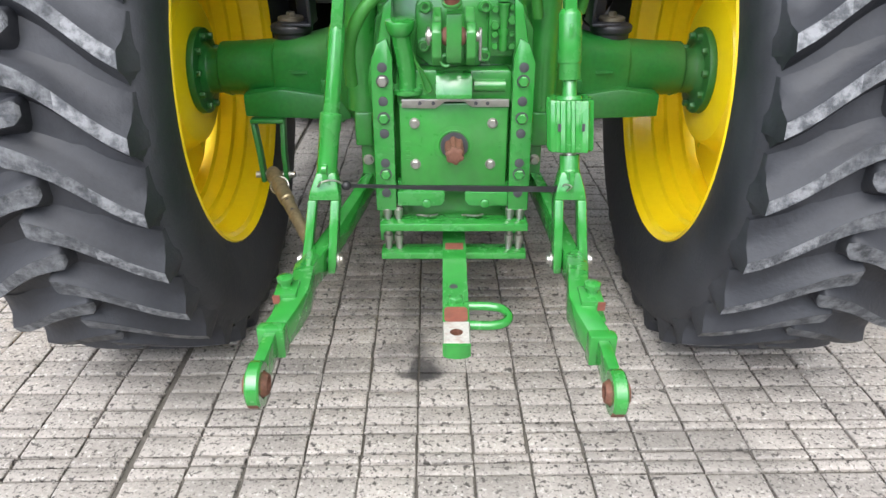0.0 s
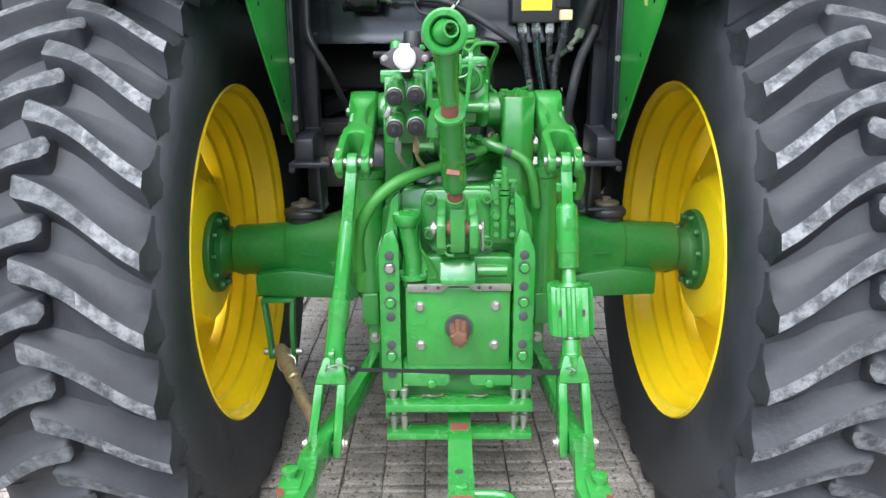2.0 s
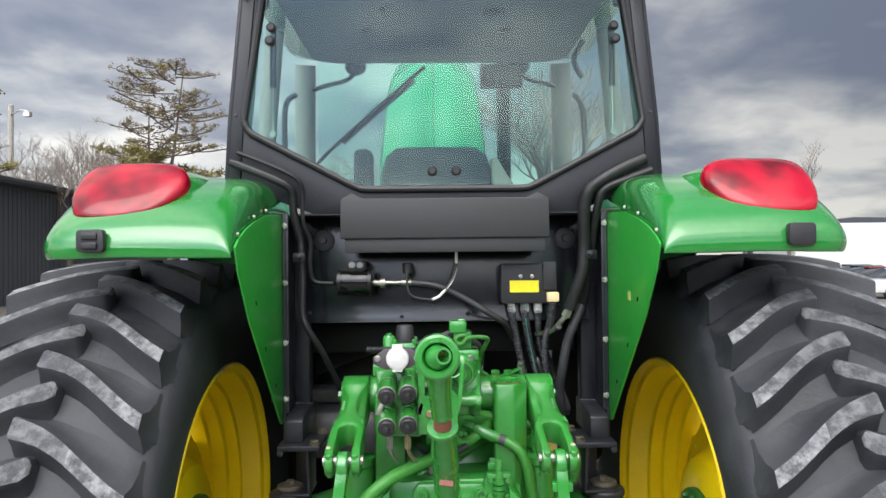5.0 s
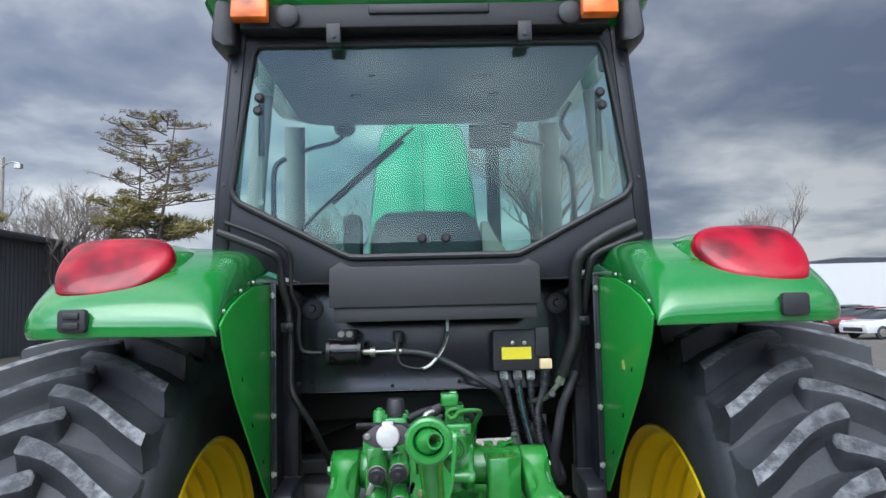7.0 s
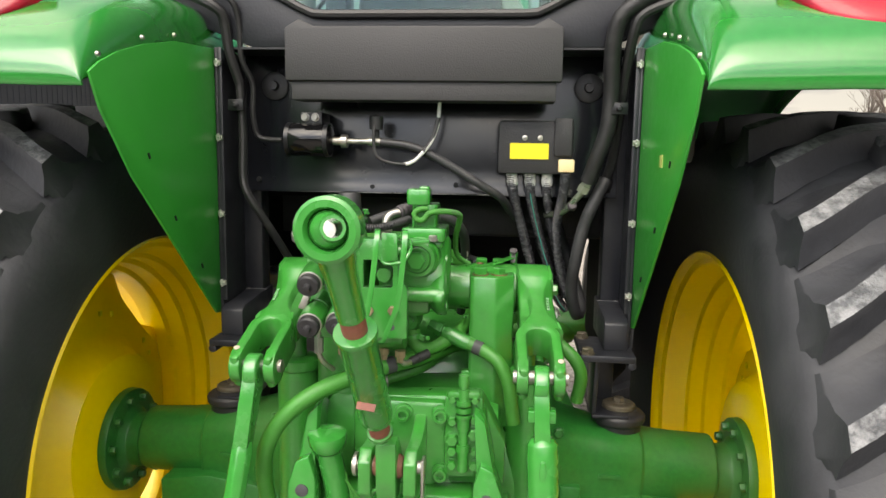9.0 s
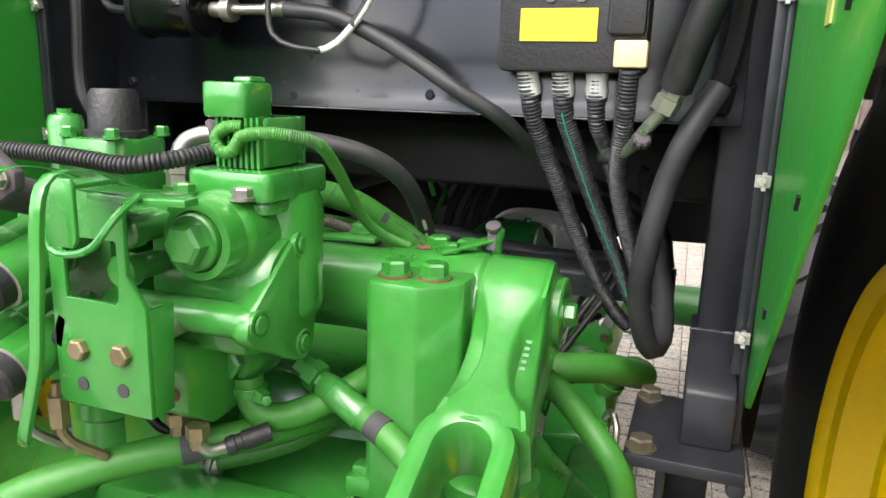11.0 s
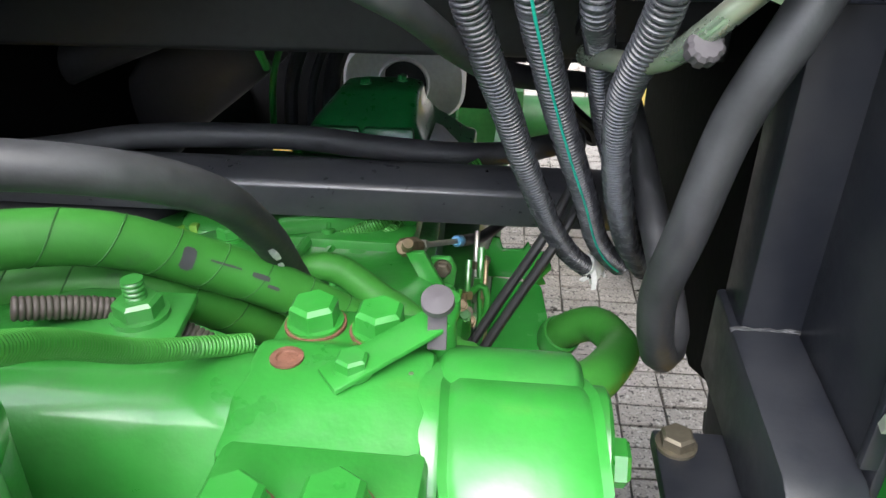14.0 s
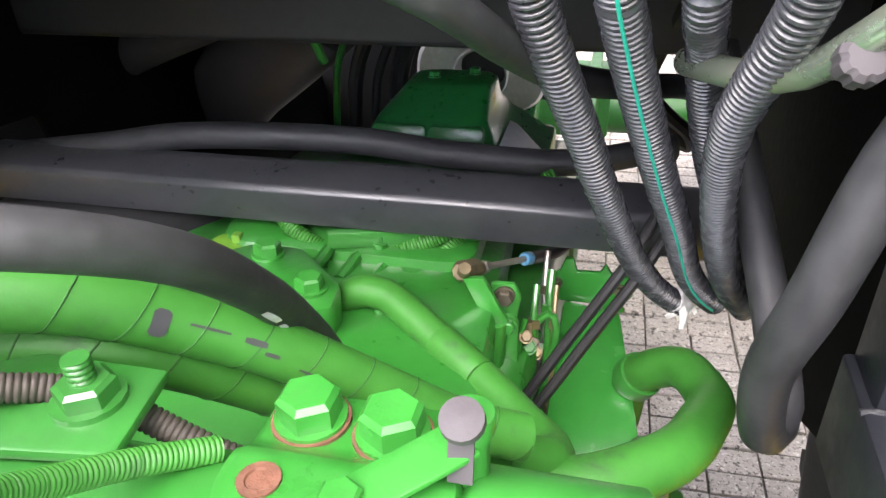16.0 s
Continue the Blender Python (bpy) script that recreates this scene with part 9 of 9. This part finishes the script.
    for z, x0, x1, y0, y1 in ((0.94, -0.155, 0.165, 2.870, 3.16), (1.060, -0.155, 0.165, 2.870, 3.16), (1.066, -0.140, 0.150, 2.880, 3.15), (1.100, -0.122, 0.112, 2.886, 3.13), (1.112, -0.115, 0.095, 2.894, 3.12),
                              (1.146, -0.095, 0.080, 2.908, 3.08), (1.166, -0.076, 0.078, 2.935, 3.065), (1.184, -0.060, 0.076, 2.968, 3.055), (1.188, -0.044, 0.064, 2.982, 3.045)):
        rings.append([V(x, y, z) for x, y in rrect(x1 - x0, y1 - y0, 0.025, 4, (x0 + x1) / 2, (y0 + y1) / 2)])
    loft(bm, rings)
    eng = part("rocker_cover", bm, ENGINE, tractor, "green cast engine rocker cover", bevel=0.003)
    for x in (-0.053, 0.036):
        bm = bm_new()
        loft(bm, [[V(x + a, 2.900 + b * 0.32 - d, 1.128 + b) for a, b in rrect(0.084, 0.034, 0.008, 3)] for d in (-0.008, 0.003, 0.005)])
        part("cover_panel", bm, ENGINE, eng, bevel=0.003)
    bm = bm_new()
    prism(bm, [(0.098, 1.118), (0.112, 1.112), (0.156, 1.066), (0.142, 1.062)], "y", 2.89, 3.02)
    part("cover_side_strip", bm, GAUGE, eng, "pale strip on the cover's flank", bevel=0.004)
    for x, y, z in ((-0.138, 2.94, 1.066), (0.158, 2.94, 1.066), (-0.02, 3.005, 1.187), (0.04, 3.03, 1.187)):
        bm = bm_new()
        hexbolt(bm, (x, y, z), (0, 0, 1), 0.008, 0.007)
        part("bolt", bm, ENGINE, eng)


under_cab()

# ---- surroundings ----
def ribbed_shed():
    """Long charcoal steel shed beside the yard."""
    shed = thing("dark_shed", (-20, 28, 0), "long low charcoal steel shed with a shallow roof", "shed")
    bm = bm_new()
    box(bm, (-23.2, 28.0, 2.4), (12, 40, 4.8))
    part("shed_wall", bm, SHED, shed)
    for k in range(130):
        bm = bm_new()
        box(bm, (-17.19, 8.3 + 0.305 * k, 2.4), (0.03, 0.05, 4.7))
        part("wall_rib", bm, SHED, shed)
    bm = bm_new()
    prism(bm, [(-29.6, 4.8), (-29.6, 5.1), (-23.2, 5.9), (-16.75, 5.12), (-16.75, 4.85), (-17.1, 4.8)], "y", 7.6, 48.4)
    part("shed_roof", bm, SHED, shed, bevel=0.03)
    bm = bm_new()
    box(bm, (-16.72, 28, 5.0), (0.10, 40.8, 0.10))
    part("shed_gutter", bm, SHED, shed)


def white_shed():
    b = thing("white_building", (34, 62, 0), "white walled building with a dark roof", "building")
    bm = bm_new()
    box(bm, (39.2, 64, 2.0), (17.2, 8, 4.9))
    part("building_wall", bm, WHITE, b)
    d = thing("far_barn", (44, 80, 0), "far dark roofed barn", "barn")
    bm = bm_new()
    box(bm, (50, 80, 2.3), (26, 10, 4.6))
    part("barn_wall", bm, SHED, d)
    bm = bm_new()
    prism(bm, [(36, 4.6), (44, 5.7), (64, 5.3), (64, 4.6)], "y", 74, 86)
    part("barn_roof", bm, SHED, d)


def pole():
    p = thing("utility_pole", (-23.8, 40, 0), "weathered wooden utility pole with a small lamp", "pole")
    bm = bm_new()
    tube(bm, [V(-23.8, 40, 0), V(-23.8, 40, 10.6)], 0.15, 10, 1)
    part("pole_shaft", bm, TIMBER, p)
    bm = bm_new()
    tube(bm, [V(-23.8, 39.9, 10.0), V(-23.2, 39.9, 10.3), V(-22.8, 39.9, 10.2)], 0.035, 6, 0.2)
    box(bm, (-22.8, 39.9, 10.05), (0.36, 0.3, 0.25))
    part("pole_lamp", bm, STEEL, p)


def branch_tree(name, at, height, seed, label, spread=0.8, levels=5, trunk=0.2, lean=0.0):
    """Bare deciduous tree: forks and forks again into fine twigs."""
    rnd = random.Random(seed)
    t = thing(name, at, label, "tree")
    bm, tw = bm_new(), bm_new()

    def limb(p, d, length, r, lvl):
        k = 3 if lvl < 3 else 2
        pts = [p]
        for i in range(k):
            d = (d + V(rnd.uniform(-1, 1), rnd.uniform(-1, 1), rnd.uniform(-0.4, 0.7)) * 0.16).normalized()
            pts.append(pts[-1] + d * length / k)
        mesh = bm if lvl < 3 else tw
        n = 8 if lvl < 2 else (5 if lvl < 4 else 3)
        rings = [circle(q, d, r * (1 - 0.45 * i / k), n) for i, q in enumerate(pts)]
        loft(mesh, rings)
        if lvl >= levels:
            return
        kids = rnd.choice((3, 3, 4)) if lvl else 4
        for c in range(kids + (1 if lvl < 2 else 0)):
            a = rnd.uniform(0, 2 * math.pi)
            side = V(math.cos(a), math.sin(a), 0)
            nd = (d * rnd.uniform(0.55, 1.0) + side * spread * rnd.uniform(0.5, 1.0) + V(0, 0, 0.16)).normalized()
            start = pts[-1] if c < 2 else pts[-2].lerp(pts[-1], rnd.random())
            limb(start, nd, length * rnd.uniform(0.5, 0.76), r * 0.52, lvl + 1)
    limb(V(*at), V(lean, 0, 1).normalized(), height * 0.30, trunk, 0)
    part("trunk", bm, BARK, t)
    tagged(part("twig_crown", tw, TWIG, t), kind="stuff")
    return t


def pine(at, height, seed):
    """Sparse old pine: nearly level limbs with clumps of needles and dark tufts."""
    rnd = random.Random(seed)
    t = thing("pine_tree", at, "tall sparse pine with dull yellow-green needle clumps", "tree")
    bm, nb, cb = bm_new(), bm_new(), bm_new()
    top = V(at[0] + 0.5, at[1], height)
    for pts, r in (([V(*at), V(at[0] - 0.35, at[1], height * 0.35), V(at[0] + 0.1, at[1], height * 0.7), top], 0.17),
                   ([V(at[0] - 0.35, at[1], height * 0.42), V(at[0] - 1.1, at[1], height * 0.55), V(at[0] - 1.15, at[1], height * 0.86)], 0.10)):
        path = spline(pts, 0.6)
        loft(bm, [circle(q, V(0, 0, 1), r * (1 - 0.9 * i / (len(path) - 1)), 8) for i, q in enumerate(path)])

    def tuft(mesh, p, size, n):
        for _ in range(n):
            d = V(rnd.gauss(0, 1), rnd.gauss(0, 1), rnd.gauss(0.3, 0.7)).normalized()
            u = d.cross(V(rnd.random(), rnd.random(), rnd.random())).normalized() * size * 0.13
            c = p + V(rnd.gauss(0, 1), rnd.gauss(0, 1), rnd.gauss(0, 0.45)) * size * 0.5
            vs = [mesh.verts.new(q) for q in (c - u, c + u, c + d * size)]
            mesh.faces.new(vs)
    for k in range(70):
        z = height * (0.44 + 0.55 * k / 70)
        f = (z / height)
        length = (1.1 + 3.9 * math.sin(math.pi * min(1, (1.08 - f) * 1.05))) * rnd.uniform(0.6, 1.0) * 0.62
        a = rnd.uniform(0, 2 * math.pi)
        base = V(at[0] - 0.1 + 0.4 * (f - 0.5) + (rnd.choice((0, -0.9)) if f > 0.45 else 0), at[1], z)
        d = V(math.cos(a), math.sin(a), rnd.uniform(-0.05, 0.22))
        mid = base + d * length * 0.5 + V(0, 0, -0.10 * length * 0.3)
        end = base + d * length + V(0, 0, 0.06 * length)
        tube(bm, [base, mid, end], 0.035, 5, 0.4)
        for j in range(7):
            u = 0.35 + 0.65 * j / 6
            p = base.lerp(end, u) + V(rnd.gauss(0, 0.16), rnd.gauss(0, 0.16), 0.08)
            side = V(-d.y, d.x, 0.1) * rnd.uniform(-0.8, 0.8) * length * 0.3 * u
            tube(bm, [base.lerp(end, u * 0.9), p + side], 0.014, 4, 0.5)
            low = f < 0.54 + 0.08 * rnd.random()
            tuft(nb if low or rnd.random() < 0.6 else cb, p + side, 0.32 if low else 0.19, 40 if low else 12)
            if rnd.random() < 0.3:
                tuft(cb, p + side + V(0, 0, 0.05), 0.16, 12)
    part("trunk", bm, BARK, t)
    tagged(part("needles", nb, NEEDLE, t, "dull yellow-green needle clumps"), kind="stuff")
    tagged(part("dead_tuft_crown", cb, CONES, t, "dark brown dead tufts"), kind="stuff")


def car(at, turn, paint, label, group="parked cars"):
    c = thing("parked_car", at, label, "car", group)
    m = Matrix.Translation(at) @ Matrix.Rotation(radians(turn), 4, "Z")

    def put(bm):
        bmesh.ops.transform(bm, matrix=m, verts=bm.verts)
        return bm
    bm = bm_new()
    prof = [(-2.25, 0.32), (-2.28, 0.62), (-2.2, 0.84), (-1.25, 0.98), (1.55, 1.0), (2.15, 0.92), (2.25, 0.6), (2.2, 0.32)]
    rings = [[V(x * k, y, z * 1.0) for x, z in prof] for y, k in ((-0.90, 0.985), (-0.86, 1.0), (0.86, 1.0), (0.90, 0.985))]
    loft(bm, rings)
    part("car_body", put(bm), paint, c, bevel=0.05)
    bm = bm_new()
    rings = [[V(x, y * w, z) for x, y in ((x0, -1), (x1, -1), (x1, 1), (x0, 1))] for z, x0, x1, w in ((0.98, -1.3, 1.75, 0.82), (1.42, -0.35, 1.25, 0.66))]
    loft(bm, rings)
    part("car_glass", put(bm), lens("car_glass_" + label.split()[0], (0.02, 0.025, 0.03), 0.06), c, bevel=0.05)
    bm = bm_new()
    prism(bm, rrect(1.66, 1.30, 0.25, 4, 0.45, 0), "z", 1.415, 1.46)
    part("car_roof", put(bm), paint, c, bevel=0.02)
    for x in (-1.4, 1.4):
        for y in (-0.84, 0.84):
            bm = bm_new()
            lathe(bm, V(x, y - 0.1, 0.33), (0, 1, 0), ((0, 0.26), (0.02, 0.33), (0.18, 0.33), (0.2, 0.26)), 24)
            w = part("wheel", put(bm), RUBBER, c)
            bm = bm_new()
            lathe(bm, V(x, y + (0.09 if y > 0 else -0.09), 0.33), (0, 1 if y > 0 else -1, 0), ((0, 0.2), (0.015, 0.19), (0.02, 0.05)), 20)
            part("rim", put(bm), STEEL, w)
    for y in (-0.65, 0.65):
        bm = bm_new()
        box(bm, (-2.22, y, 0.72), (0.08, 0.36, 0.13))
        part("headlight", put(bm), GAUGE, c, bevel=0.03)
    bm = bm_new()
    box(bm, (-2.25, 0, 0.5), (0.08, 1.2, 0.2))
    part("grille", put(bm), PLASTIC, c, bevel=0.02)


def surroundings():
    ribbed_shed()
    white_shed()
    pole()
    # out of view; added so that the black panels mirror something dark
    bm = bm_new()
    box(bm, (0, -20.2, 1.7), (60, 0.3, 4.4))
    tagged(part("unseen_wall", bm, SHED), "unseen dark wall added to darken the cab's reflections", "wall", kind="structure")
    pine((-12.1, 33, 0), 11.0, 3)
    pine((-23.1, 34, 0), 11.2, 8)
    branch_tree("bare_tree", (-20.7, 42, 0), 13.5, 11, "bare brown roadside tree in winter", 0.75, 6)
    branch_tree("bare_tree", (-24.0, 46, 0), 13.0, 12, "bare brown roadside tree in winter", 0.8, 6)
    branch_tree("bare_tree", (-17.0, 33, 0), 9.2, 15, "dense bare brown tree beside the pine", 0.8, 6)
    branch_tree("bare_tree", (-5.2, 31, 0), 9.0, 33, "bare tree behind the tractor hood", 0.85, 5)
    branch_tree("bare_tree", (5.7, 31, 0), 12.0, 35, "large bare tree with crooked limbs seen through the cab", 0.6, 6, 0.24)
    branch_tree("bare_tree", (30.3, 60, 0), 13.4, 21, "slim bare tree behind the parked cars", 0.55)
    branch_tree("bare_tree", (27.6, 64, 0), 11.6, 22, "slim bare tree behind the parked cars", 0.55)
    branch_tree("bare_tree", (4.6, 27, 0), 12.5, 31, "large bare tree with crooked limbs seen through the cab", 0.85, 5, 0.28)
    branch_tree("bare_tree", (-3.8, 34, 0), 10.0, 32, "bare tree behind the tractor hood", 0.9)
    paints = [mat("car_paint_" + n, c, 0.2, 0.3, 0.03, 3, 0, coat=0.8) for n, c in (("dark", (0.03, 0.035, 0.045)), ("red", (0.30, 0.012, 0.018)), ("white", (0.75, 0.75, 0.74)), ("grey", (0.25, 0.26, 0.27)))]
    for x, y, p, l in ((27.7, 46.0, 0, "dark blue parked saloon with its bonnet towards the yard"), (25.0, 40.0, 1, "dark red parked saloon beside the others"),
                                      (23.0, 35.0, 2, "white parked crossover with bright headlights"), (31.2, 53, 3, "grey parked saloon in the row")):
        car((x, y, -0.452), 12, paints[p], l)


surroundings()


# ---- paving ----
def paving():
    rnd = random.Random(7)
    px, turn = 0.1455, radians(1.0)
    rot = Matrix.Rotation(turn, 4, "Z")

    def slab(bm, x0, x1, y0, y1, h):
        g, k, b = 0.0022 + abs(rnd.gauss(0, 0.0013)), 0.0026 + abs(rnd.gauss(0, 0.0022)), 0.0050
        a = [V(x0 + g, y0 + k, -0.012), V(x1 - g, y0 + k, -0.012), V(x1 - g, y1 - k, -0.012), V(x0 + g, y1 - k, -0.012)]
        m = [p + V(0, 0, 0.012 + h - 0.003) for p in a]
        t = [V(x0 + g + b, y0 + k + b, h), V(x1 - g - b, y0 + k + b, h), V(x1 - g - b, y1 - k - b, h), V(x0 + g + b, y1 - k - b, h)]
        rings = [[bm.verts.new(rot @ (p + V(rnd.uniform(-1, 1), rnd.uniform(-1, 1), 0) * (0.0022 if r else 0))) for p in ring] for r, ring in enumerate((a, m, t))]
        ring_faces(bm, rings[0], rings[1])
        ring_faces(bm, rings[1], rings[2])
        bm.faces.new(rings[2])

    rows = []
    y = -3.0
    while y < 16:
        d = rnd.uniform(0.074, 0.094)
        if rnd.random() < 0.12:
            d = rnd.uniform(0.035, 0.05)
        rows.append((y, y + d))
        y += d
    pav = bm_new()
    flat = pav
    slab(flat, -7.5, -7.4, 15.9, 16.0, -0.004)
    base = tagged(part("paving", flat, CONC), "pressed concrete paving in small worn rectangles, oil stained under the drawbar", "paving", kind="structure")
    rest = bm_new()
    near = 0
    for y0, y1 in rows:
        ym = (y0 + y1) / 2
        reach = 4.4 if ym < 5 else 6.5
        if ym < 0.6:
            reach = 4.4
        k0 = int(-reach / px)
        for k in range(k0, -k0 + 1):
            x0 = k * px - 0.068
            h = rnd.gauss(0, 0.0016)
            if x0 < -0.85:
                x0 -= 0.014   # a wide crack runs along this column
            xm = x0 + px / 2
            if 1.28 < ym < 2.75 and -0.82 < xm < 1.03 and near < 300:
                bm = bm_new()
                slab(bm, x0, x0 + px, y0, y1, h)
                part("paver", bm, CONC, base)
                near += 1
            else:
                slab(rest, x0, x0 + px, y0, y1, h)
    ob = part("paver_field", rest, CONC, base)
    tagged(ob, kind="stuff")


paving()
